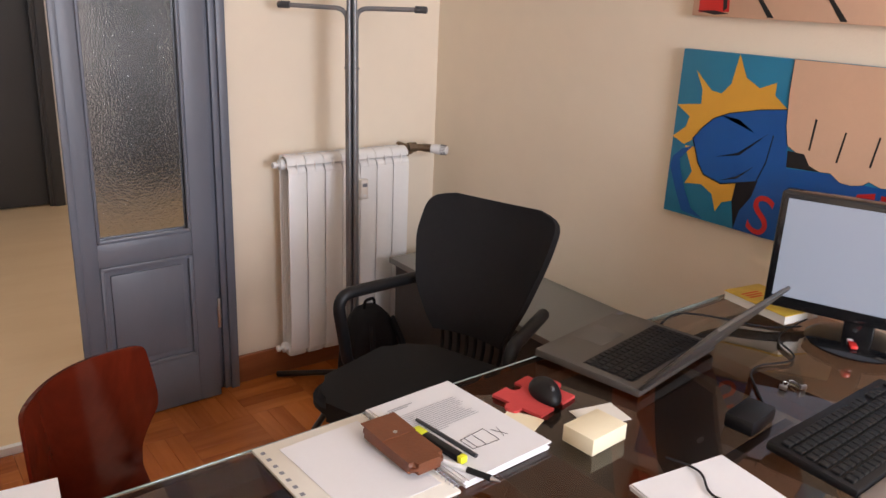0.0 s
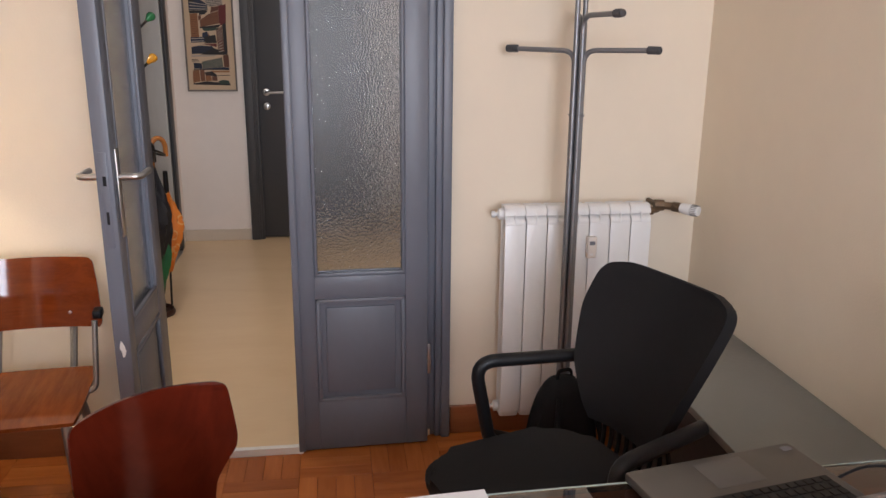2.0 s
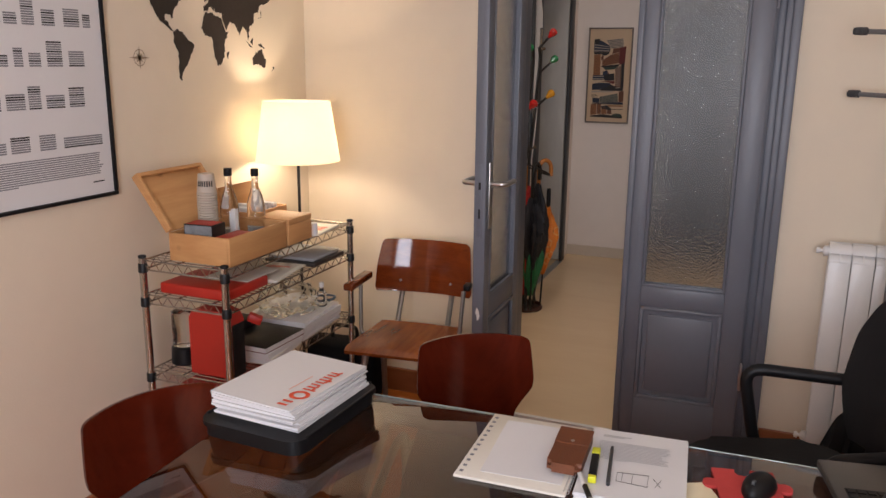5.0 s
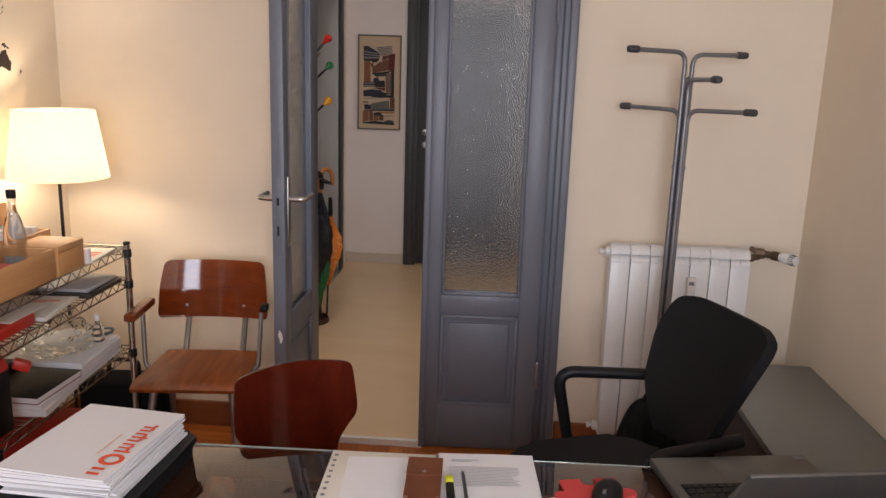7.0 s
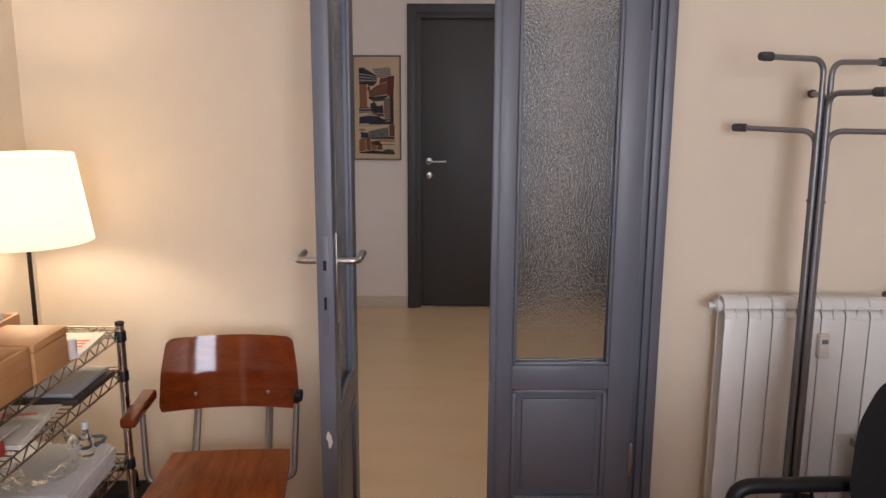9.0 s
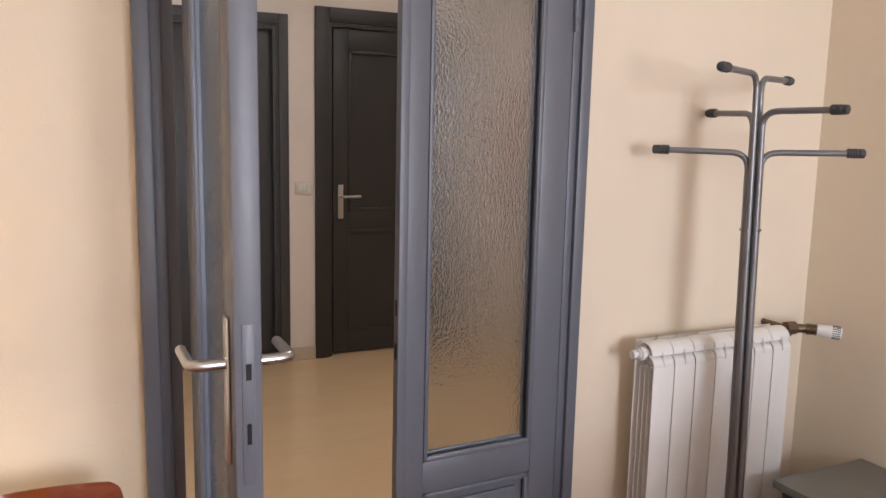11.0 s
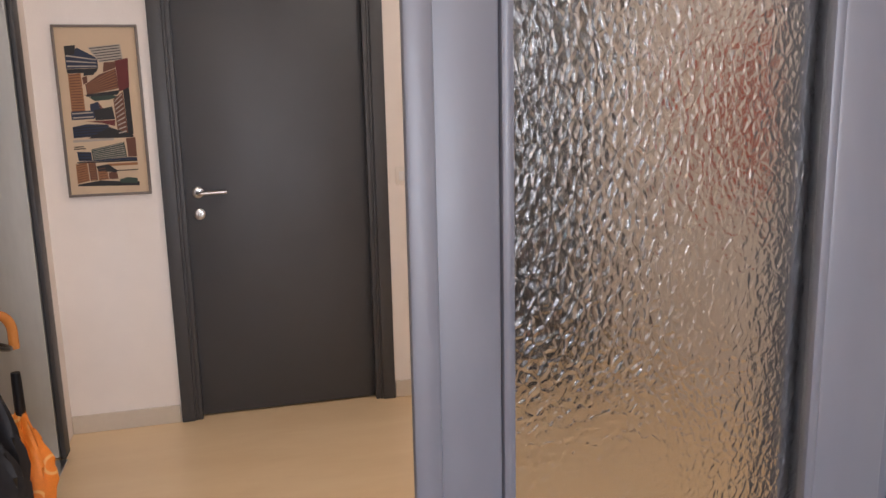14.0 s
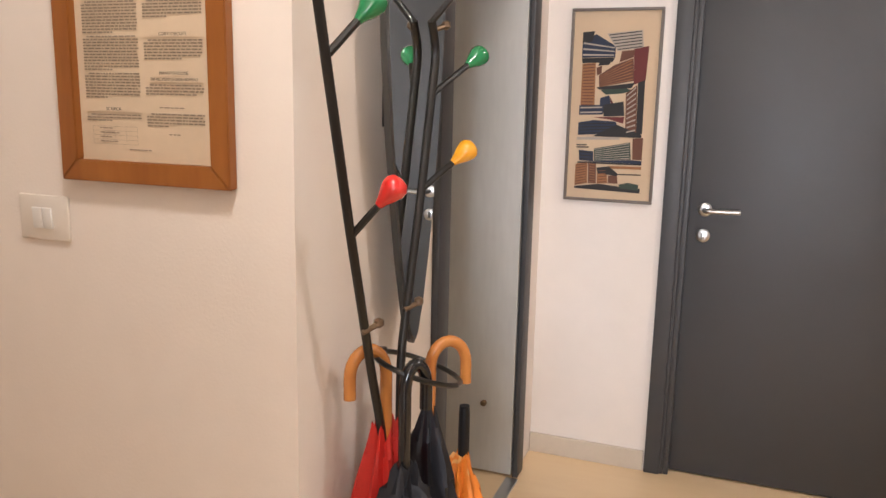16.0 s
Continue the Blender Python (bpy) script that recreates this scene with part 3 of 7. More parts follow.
for z in (1.085, 0.985):
    bm = lathe(B(), [(0.026, 0), (0.026, 0.006), (0.022, 0.009), (0.012, 0.0095)], 24)
    bmesh.ops.transform(bm, matrix=pose(0.372, FY + 0.03, z, 90, 0, 0), verts=bm.verts)
    part("rosette", bm, STEEL, fd)
bm = tube(B(), bend([(0.372, FY + 0.025, 1.085), (0.372, FY - 0.03, 1.085), (0.50, FY - 0.03, 1.088)], 0.02), 0.009, 12)
part("lever", bm, STEEL, fd)
bm = one(0.367, 0.377, FY - 0.001, FY + 0.021, 0.972, 0.998, 0.002)
part("key", bm, STEEL, fd)

casing("door_frame_panel_door", RD0, RD1, 2.13, FY - 0.022, FY, 0.11, DARKDOOR2, "very dark grey painted door frame", steps=((0.0, 0.2, 0.55), (0.18, 1.0, 1.0)))
rd = thing("door_panelled", "very dark grey panelled door, shut", "door", kind="structure")
rx0, rx1, ry = RD0 + 0.02, RD1 - 0.02, FY + 0.025
for x0, x1 in ((rx0, rx0 + 0.10), (rx1 - 0.10, rx1)):
    part("stile", one(x0, x1, ry, ry + 0.04, 0.008, 2.125, 0.003), DARKDOOR2, rd)
for z0, z1 in ((0.008, 0.15), (0.84, 0.96), (1.99, 2.125)):
    part("rail", one(rx0 + 0.10, rx1 - 0.10, ry + 0.001, ry + 0.039, z0, z1, 0.003), DARKDOOR2, rd)
for z0, z1 in ((0.15, 0.84), (0.96, 1.99)):
    bm = one(rx0 + 0.098, rx1 - 0.098, ry + 0.015, ry + 0.03, z0, z1)
    for x0, x1, c, d in ((rx0 + 0.1, rx1 - 0.1, z0, z0 + 0.022), (rx0 + 0.1, rx1 - 0.1, z1 - 0.022, z1), (rx0 + 0.1, rx0 + 0.122, z0, z1), (rx1 - 0.122, rx1 - 0.1, z0, z1)):
        box(bm, x0, x1, ry - 0.003, ry + 0.016, c, d, 0.005)
    part("panel", bm, DARKDOOR2, rd)
hp = part("handle_plate", one(rx0 + 0.03, rx0 + 0.067, ry - 0.006, ry, 0.915, 1.135, 0.003), STEEL, rd)
bm = tube(B(), bend([(rx0 + 0.048, ry - 0.003, 1.06), (rx0 + 0.048, ry - 0.055, 1.06), (rx0 + 0.17, ry - 0.055, 1.062)], 0.02), 0.009, 12)
part("lever", bm, STEEL, hp)

# open pale door in the left hall wall
def casing_x(name, y0, y1, top, xw, deep, wide, mat, label):
    t = thing(name, label, "door frame", kind="structure")
    for e, s in ((y0, -1), (y1, 1)):
        ya, yb = sorted((e, e + s * wide))
        part("jamb", one(xw, xw + deep, ya, yb, 0, top + wide, 0.004), mat, t)
    part("head", one(xw, xw + deep - 0.002, y0, y1, top, top + wide, 0.004), mat, t)
    return t


casing_x("door_frame_side", LD0, LD1 + 0.01, 2.08, HX, 0.022, 0.085, DARKDOOR, "grey painted door frame of the side room")
sd = thing("door_side", "pale grey scuffed door, open into the side room", "door", kind="structure")
part("leaf", one(HX - 0.80, HX - 0.004, LD1 + 0.005, LD1 + 0.045, 0.012, 2.07, 0.003), PALEDOOR, sd)
bm = lathe(B(), [(0.012, 0), (0.013, 0.012), (0.009, 0.018), (0.002, 0.02)], 16)
bmesh.ops.transform(bm, matrix=pose(-0.385, LD1 + 0.005, 0.30, 90, 0, 0), verts=bm.verts)
part("door_stop", bm, BRASSDULL, sd)

# ---- radiator ----
rad = thing("radiator", "white cast aluminium radiator of seven sections on the wall", "radiator")
RX, RY0, RY1, RZ0, RZ1, RP = 1.438, 2.690, 2.786, 0.10, 0.922, 0.0777
SIDE = pose(0, RY0, RZ1, 0, 90, 0) @ pose(0, 0, 0, 0, 0, 90)   # profile points are (depth from the front, height from the top)


def sheet_profile(pts, th):
    """A bent sheet's closed outline from its outer line of points."""
    out = []
    for i, (a, b) in enumerate(pts):
        p, q = pts[max(i - 1, 0)], pts[min(i + 1, len(pts) - 1)]
        d = math.hypot(q[0] - p[0], q[1] - p[1])
        out.append((a - (q[1] - p[1]) / d * th, b + (q[0] - p[0]) / d * th))
    return pts + out[::-1]


def along(pts, x0, x1):
    return prism(B(), pts, x1 - x0, pose(x0, 0, 0) @ SIDE)


CAP_LINE = [(0.070, -0.010), (0.062, -0.003), (0.046, 0.0), (0.030, -0.003), (0.018, -0.011), (0.011, -0.022), (0.009, -0.034)]
LIP_LINE = [(0.024, -0.036), (0.014, -0.041), (0.005, -0.050), (0.001, -0.062), (0.004, -0.074)]
bmc = B()
box(bmc, 0.035, 0.0425, RY0 + 0.004, RY1 - 0.010, RZ0 + 0.03, RZ1 - 0.045)
for d in (0.022, 0.042, 0.062):
    box(bmc, 0.006, RP - 0.006, RY0 + d, RY0 + d + 0.003, RZ0 + 0.03, RZ1 - 0.075)
box(bmc, 0.001, RP - 0.001, RY0 + 0.014, RY1 - 0.014, RZ0, RZ0 + 0.05, 0.012, 2)
tube(bmc, [(0.0, 2.738, 0.888), (RP, 2.738, 0.888)], 0.019, 12)
section_meshes = [("section", mesh_of("section", bmc, RADWHITE))] + [(k, mesh_of(k, b_, RADWHITE, True)) for k, b_ in (
    ("front_plate", one(0.0016, RP - 0.0016, RY0, RY0 + 0.004, RZ0 + 0.03, RZ1 - 0.066, 0.0012)),
    ("back_plate", one(0.004, RP - 0.004, RY1 - 0.012, RY1 - 0.009, RZ0 + 0.04, RZ1 - 0.004, 0.001)),
    ("top_cap", along(sheet_profile(CAP_LINE, 0.0035), 0.0012, RP - 0.0012)),
    ("deflector", along(sheet_profile(LIP_LINE, 0.003), 0.0022, RP - 0.0022)),
    ("fin", along([(0.010, -0.020), (0.002, -0.034), (-0.002, -0.062), (0.003, -0.076), (0.03, -0.06), (0.03, -0.02)], 0.0375, 0.0402)))]
for i in range(7):
    sec = None
    for k, me in section_meshes:
        ob = new(k, me)
        ob.parent = sec or rad
        if sec is None:
            sec = ob
            ob.location.x = RX + i * RP
for z in (0.888, 0.135):
    bm = tube(B(), [(RX + 0.001, 2.738, z), (RX - 0.014, 2.738, z)], 0.0205, 20)
    tube(bm, [(RX - 0.014, 2.738, z), (RX - 0.019, 2.738, z)], 0.016, 20, 0.011)
    tube(bm, [(RX - 0.019, 2.738, z), (RX - 0.028, 2.738, z)], 0.007, 12)
    tube(bm, [(RX - 0.028, 2.738, z), (RX - 0.040, 2.738, z)], 0.0125, 16, 0.0115)
    part("end_cap", bm, RADWHITE, rad)
VX = RX + 7 * RP
bm = tube(B(), [(VX - 0.002, 2.738, 0.888), (VX + 0.020, 2.738, 0.888)], 0.017, 6)
tube(bm, bend([(VX + 0.018, 2.738, 0.888), (VX + 0.040, 2.738, 0.890), (VX + 0.045, 2.738, 0.903), (VX + 0.045, 2.80, 0.905), (VX + 0.045, 2.846, 0.905)], 0.012), 0.010, 10)
tube(bm, [(VX + 0.026, 2.742, 0.908), (VX + 0.060, 2.735, 0.908)], 0.021, 8)
tube(bm, bend([(VX + 0.05, 2.738, 0.908), (VX + 0.085, 2.715, 0.908), (VX + 0.108, 2.690, 0.907)], 0.02), 0.014, 10)
for k in range(4):
    a, b_ = Vector((VX + 0.085, 2.712, 0.908)), Vector((VX + 0.108, 2.690, 0.907))
    tube(bm, [a.lerp(b_, k / 4), a.lerp(b_, k / 4 + 0.12)], 0.0185, 12)
valve = part("valve", bm, BRASSDULL, rad)
a, b_ = Vector((VX + 0.108, 2.690, 0.907)), Vector((VX + 0.150, 2.634, 0.905))
bm = tube(B(), [a, a.lerp(b_, 0.10), a.lerp(b_, 0.5)], 0.0175, 20, 0.0205)
tube(bm, [a.lerp(b_, 0.5), a.lerp(b_, 0.54)], 0.0215, 20)
tube(bm, [a.lerp(b_, 0.54), a.lerp(b_, 0.9), b_], 0.0205, 20, 0.0165)
head = part("thermostat_head", bm, RADWHITE, valve)
d = (b_ - a).normalized()
u, w = d.orthogonal().normalized(), d.cross(d.orthogonal().normalized())
bm = B()
for k in range(18):
    r = (u * math.cos(k * 0.349) + w * math.sin(k * 0.349)) * 0.0202
    tube(bm, [a.lerp(b_, 0.60) + r, a.lerp(b_, 0.93) + r * 0.93], 0.0014, 5)
part("slot", bm, RUBBER, head)
bm = one(1.737, 1.773, 2.664, 2.689, 0.733, 0.813, 0.006, 3)
mt = part("heat_meter", bm, PLASTIC, rad, "ivory heat meter with a small display")
part("display", one(1.745, 1.765, 2.6625, 2.6645, 0.783, 0.797), INK, mt)
part("seal", one(1.749, 1.761, 2.6625, 2.6645, 0.744, 0.752), RADWHITE, mt)

# ---- coat stand ----
stand = thing("coat_stand", "grey metal tube coat stand with rubber tipped arms", "coat stand")
PX, PY = 1.629, 2.532   # foot; the pole leans a little towards the wall
pole_at = lambda z: Vector((PX + 0.010 * z, PY + 0.0345 * z, z))
arms = [(1.442, 2.747, 1.461), (1.846, 2.413, 1.463), (1.415, 2.494, 1.667), (1.872, 2.685, 1.660), (1.709, 2.829, 1.566), (1.699, 2.359, 1.571)]
for tx, ty, z in arms:
    tip = Vector((tx, ty, z + 0.004))
    u = (tip - pole_at(z)) * Vector((1, 1, 0))
    u.normalize()
    o = u * 0.016
    arm = part("arm", tube(B(), bend([pole_at(0.02) + o, pole_at(z) + o, tip], 0.045, 8), 0.0085, 10), STANDGREY, stand)
    line = [(0.0095, -0.040)] + [(r, -0.038 + 0.0065 * k + d) for k in range(5) for r, d in ((0.0115, 0.0), (0.0132, 0.0012), (0.0132, 0.0036), (0.0115, 0.0048))] + [(0.0125, -0.004), (0.0115, 0.003), (0.006, 0.006)]
    bm = lathe(B(), line, 12)
    bmesh.ops.transform(bm, matrix=Matrix.Translation(tip) @ u.to_track_quat("Z", "Y").to_matrix().to_4x4(), verts=bm.verts)
    part("tip", bm, RUBBER, arm, "ribbed rubber tip")
    c = pole_at(1.255) + u * 0.0245
    part("rivet", tube(B(), [c - u * 0.003, c + u * 0.003], 0.004, 8), STANDGREY, arm)
for k in range(4):
    a = radians(216 + 90 * k)
    bm = tube(B(), bend([(PX, PY, 0.05), (PX + 0.06 * math.cos(a), PY + 0.06 * math.sin(a), 0.05), (PX + min(0.34, 0.34 if k in (0, 3) else 0.18) * math.cos(a), PY + (0.34 if k in (0, 3) else 0.18) * math.sin(a), FO + 0.012)], 0.03), 0.012, 10)
    part("foot", bm, BLACKPAINT, stand)
bm = lathe(B(), [(0.05, FO + 0.03), (0.05, 0.05), (0.035, 0.075), (0.033, 0.09)], 20, (PX, PY, 0))
part("base", bm, BLACKPAINT, stand)


# ---- chairs ----
def shell(path, width, curve, nu=16, thick=0.010, arch=None):
    """A bent plywood shell: path of (y, z) points, width and sideways curve at each, as a closed skin."""
    bm = B()
    n = len(path)
    tang = [Vector((path[min(i + 1, n - 1)][0] - path[max(i - 1, 0)][0], path[min(i + 1, n - 1)][1] - path[max(i - 1, 0)][1])).normalized() for i in range(n)]
    def grid(off):
        rows = []
        for i, (y, z) in enumerate(path):
            nrm = Vector((-tang[i].y, tang[i].x))
            row = []
            for k in range(nu + 1):
                s = 2 * k / nu - 1
                c = curve[i] * (s * s)
                row.append(bm.verts.new((s * width[i] / 2, y + nrm.x * (off + c), z + nrm.y * (off + c) - (arch[i] * s * s if arch else 0.0))))
            rows.append(row)
        return rows
    a, b = grid(0.0), grid(thick)
    for i in range(n - 1):
        for k in range(nu):
            bm.faces.new((a[i][k], a[i][k + 1], a[i + 1][k + 1], a[i + 1][k]))
            bm.faces.new((b[i][k], b[i + 1][k], b[i + 1][k + 1], b[i][k + 1]))
    for k in range(nu):
        bm.faces.new((a[0][k], b[0][k], b[0][k + 1], a[0][k + 1]))
        bm.faces.new((a[-1][k], a[-1][k + 1], b[-1][k + 1], b[-1][k]))
    for i in range(n - 1):
        bm.faces.new((a[i][0], a[i + 1][0], b[i + 1][0], b[i][0]))
        bm.faces.new((a[i][-1], b[i][-1], b[i + 1][-1], a[i + 1][-1]))
    return bm


def spline(keys, n):
    """Smooth values through (t, v...) keys at n even steps."""
    out = []
    for i in range(n):
        t = keys[0][0] + (keys[-1][0] - keys[0][0]) * i / (n - 1)
        for a, b in zip(keys, keys[1:]):
            if a[0] <= t <= b[0] + 1e-9:
                s = (t - a[0]) / (b[0] - a[0])
                out.append([p + (q - p) * s for p, q in zip(a[1:], b[1:])])
                break
    for _ in range(3):
        out = [out[0]] + [[(p + 2 * q + r) / 4 for p, q, r in zip(out[i - 1], out[i], out[i + 1])] for i in range(1, len(out) - 1)] + [out[-1]]
    return out


def shell_chair(at):
    t = thing("shell_chair", "red-brown moulded plywood chair with a waisted back", "chair", at, "red-brown chairs at the desk")
    # local: faces -y, floor at z 0; y, z, width, curve from the top of the back to the front of the seat
    k = spline([(0, 0.270, 0.818, 0.285, -0.040, 0.010), (0.02, 0.269, 0.812, 0.318, -0.046, 0.008), (0.05, 0.267, 0.797, 0.328, -0.048, 0.006), (0.14, 0.262, 0.750, 0.336, -0.050, 0.002), (0.26, 0.252, 0.685, 0.345, -0.049, 0.0), (0.31, 0.247, 0.655, 0.338, -0.045, 0.0),
                (0.36, 0.242, 0.628, 0.296, -0.034, 0.0), (0.42, 0.234, 0.590, 0.245, -0.022, 0.0), (0.50, 0.218, 0.545, 0.222, -0.012, 0.0), (0.58, 0.185, 0.490, 0.220, -0.004, 0.0), (0.66, 0.12, 0.452, 0.285, 0.0, 0.0),
                (0.78, -0.02, 0.437, 0.39, -0.01, 0.0), (0.93, -0.16, 0.440, 0.41, -0.006, 0.0), (1.0, -0.205, 0.425, 0.36, 0.0, 0.0)], 90)
    part("seat_shell", shell([(r[0], r[1]) for r in k], [r[2] for r in k], [r[3] for r in k], 18, 0.010, [r[4] for r in k]), PLYRED, t)
    for s in (-1, 1):
        bm = tube(B(), bend([(s * 0.17, -0.13, 0.425), (s * 0.19, 0.10, 0.425), (s * 0.22, 0.20, 0.012)], 0.05), 0.011, 10)
        part("leg", bm, CHAIRSTEEL, t)
        bm = tube(B(), bend([(s * 0.17, -0.02, 0.42), (s * 0.19, -0.14, 0.41), (s * 0.22, -0.22, 0.012)], 0.05), 0.011, 10)
        part("leg", bm, CHAIRSTEEL, t)
    bm = tube(B(), [(-0.185, 0.06, 0.418), (0.185, 0.06, 0.418)], 0.009, 8)
    part("cross_bar", bm, CHAIRSTEEL, t)
    return t


sc = shell_chair(pose(0.594, 1.365, FO, 0, 0, 34.7))
copy_thing(sc, pose(0.126, 0.785, FO, 0, 0, 70))

# armchair of steel and veneered plywood against the door wall
ac = thing("wooden_armchair", "brown veneered plywood armchair on a grey steel frame", "chair", pose(-0.125, 2.38, FO, 0, 0, 6))
k = spline([(0, 0.20, 0.462, 0.37, 0.004), (0.25, 0.12, 0.462, 0.385, 0.006), (0.7, -0.10, 0.47, 0.40, 0.006), (0.9, -0.19, 0.474, 0.40, 0.004), (1.0, -0.22, 0.462, 0.385, 0.0)], 22)
part("seat", shell([(r[0], r[1]) for r in k], [r[2] for r in k], [r[3] for r in k], 12, 0.014), PLYSEAT, ac)
k = spline([(0, 0.306, 0.815, 0.36, -0.044, 0.010), (0.05, 0.304, 0.809, 0.398, -0.050, 0.008), (0.5, 0.275, 0.70, 0.428, -0.056, 0.002), (0.95, 0.258, 0.592, 0.44, -0.056, 0.0), (1, 0.257, 0.585, 0.42, -0.054, 0.0)], 30)
bk = part("backrest", shell([(r[0], r[1]) for r in k], [r[2] for r in k], [r[3] for r in k], 14, 0.011, [r[4] for r in k]), PLYBROWN, ac)
for x, z in ((-0.115, 0.635), (0.115, 0.635)):
    bm = lathe(B(), [(0.006, 0), (0.006, 0.003), (0.003, 0.005)], 10)
    bmesh.ops.transform(bm, matrix=pose(x, 0.2505, z, 90, 0, 0), verts=bm.verts)
    part("bolt", bm, STEEL, bk)
for s in (-1, 1):
    bm = B()
    for p, q in zip([(0.20, 0.44), (0.288, 0.60), (0.308, 0.755)], [(0.288, 0.60), (0.308, 0.755)]):
        tube(bm, [(s * 0.115, p[0], p[1]), (s * 0.115, q[0], q[1])], 0.012, 8)
    part("upright", bm, CHAIRSTEEL, ac)
    part("leg", tube(B(), [(s * 0.14, -0.10, 0.452), (s * 0.185, -0.19, 0.008)], 0.015, 10, 0.011), CHAIRSTEEL, ac)
    part("leg", tube(B(), [(s * 0.14, 0.08, 0.452), (s * 0.185, 0.24, 0.008)], 0.015, 10, 0.011), CHAIRSTEEL, ac)
    part("arm_support", tube(B(), bend([(s * 0.15, 0.02, 0.448), (s * 0.215, 0.02, 0.448), (s * 0.226, 0.05, 0.67)], 0.04), 0.009, 10), CHAIRSTEEL, ac)
    if s < 0:
        part("armrest", box(B(), s * 0.226 - 0.022, s * 0.226 + 0.022, -0.09, 0.14, 0.668, 0.698, 0.008, 3), PLYBROWN, ac)
    else:
        part("arm_bracket", box(B(), 0.210, 0.238, 0.10, 0.15, 0.655, 0.682, 0.006, 3), BLACKPL, ac, "bare dark bracket without its pad")
part("seat_rail", one(-0.15, 0.15, -0.11, 0.21, 0.440, 0.4545, 0.004), CHAIRSTEEL, ac)

# office chair
oc = thing("office_chair", "black office swivel chair with curved back and loop arms", "chair", pose(1.271, 1.588, FO, 0, 0, -71.5))
bm = B()
prism(bm, rounded(0.50, 0.47, 0.11, 7), 0.055, pose(0, 0.045, 0.475))
bmesh.ops.bevel(bm, geom=[e for e in bm.edges if abs(e.verts[0].co.z - e.verts[1].co.z) < 1e-5], offset=0.02, segments=3, affect="EDGES")
part("seat", bm, BLACKCLOTH, oc)
k = spline([(0, 0.385, 0.986, 0.27, -0.020), (0.03, 0.384, 0.981, 0.35, -0.028), (0.07, 0.380, 0.970, 0.405, -0.034), (0.15, 0.365, 0.940, 0.435, -0.042), (0.4, 0.325, 0.855, 0.430, -0.052), (0.7, 0.275, 0.735, 0.365, -0.042), (0.9, 0.26, 0.65, 0.28, -0.028), (1, 0.262, 0.605, 0.23, -0.02)], 30)
part("backrest", shell([(r[0], r[1]) for r in k], [r[2] for r in k], [r[3] for r in k], 16, 0.035), BLACKCLOTH, oc)
for i in range(9):
    x = -0.12 + i * 0.03
    part("back_rib", tube(B(), bend([(x, 0.285, 0.64), (x, 0.305, 0.56), (x * 0.9, 0.28, 0.485)], 0.05), 0.006, 8), BLACKPL, oc)
part("back_bracket", one(-0.15, 0.15, 0.19, 0.31, 0.465, 0.495, 0.01), BLACKPL, oc)
for s in (-1, 1):
    bm = B()
    path = bend([(s * 0.20, 0.12, 0.47), (s * 0.26, 0.11, 0.475), (s * 0.277, 0.05, 0.50), (s * 0.280, 0.002, 0.735), (s * 0.222, 0.285, 0.727)], 0.06, 6)
    tube(bm, path, 0.0175, 12)
    part("armrest", bm, BLACKPL, oc)
bm = lathe(B(), [(0.045, 0.09), (0.045, 0.12), (0.028, 0.13), (0.028, 0.30), (0.02, 0.31), (0.02, 0.46), (0.11, 0.465), (0.11, 0.474)], 20)
part("gas_column", bm, BLACKPL, oc)
for i in range(5):
    a = radians(20 + 72 * i)
    c, s = math.cos(a), math.sin(a)
    leg = part("base_leg", tube(B(), [(0, 0, 0.11), (0.15 * c, 0.15 * s, 0.10), (0.28 * c, 0.28 * s, 0.075)], 0.024, 10, 0.015), BLACKPL, oc)
    bm = lathe(B(), [(0.012, -0.022), (0.024, -0.02), (0.026, -0.008), (0.010, -0.006), (0.010, 0.006), (0.026, 0.008), (0.024, 0.02), (0.012, 0.022)], 16)
    bmesh.ops.transform(bm, matrix=pose(0.28 * c, 0.28 * s, 0.027, 90, 0, 20 + 72 * i), verts=bm.verts)
    part("castor", bm, BLACKPL, leg)

# ---- desk ----
DZ = 0.75
desk = thing("desk", "large desk with a smoked glass top on a walnut frame", "desk")
DKX0, DKX1, DKY0, DKY1 = 0.085, 2.17, 0.36, 1.203
top = part("glass_top", one(DKX0, DKX1, DKY0, DKY1, DZ - 0.012, DZ, 0.002), DESKGLASS, desk, "smoked glass top with a polished edge")
part("edge", one(DKX0 + 0.01, DKX1 - 0.01, DKY1, DKY1 + 0.004, DZ - 0.013, DZ + 0.0005, 0.001), EDGEGLASS, top)
for y0, y1 in ((DKY0 + 0.02, DKY0 + 0.09), (DKY1 - 0.075, DKY1 - 0.012)):
    part("long_rail", one(DKX0 + 0.09, DKX1 - 0.03, y0, y1, DZ - 0.075, DZ - 0.014, 0.004), DESKWOOD, desk)
for x0 in (0.33, 1.03, 1.66):
    part("cross_rail", one(x0, x0 + 0.07, DKY0 + 0.09, DKY1 - 0.075, DZ - 0.070, DZ - 0.016, 0.004), DESKWOOD, desk)
for x0 in (0.33, 1.66):
    for y0 in (DKY0 + 0.03, DKY1 - 0.085):
        part("leg", one(x0, x0 + 0.07, y0 + 0.002, y0 + 0.068, FO, DZ - 0.076, 0.005), DESKWOOD, desk)
desk.matrix_basis = pose(1.15, 1.203, 0, 0, 0, 1.6) @ pose(-1.15, -1.203, 0)
part("modesty_panel", one(0.40, 1.66, DKY0 + 0.40, DKY0 + 0.42, 0.36, DZ - 0.08, 0.003), DESKPANEL, desk)

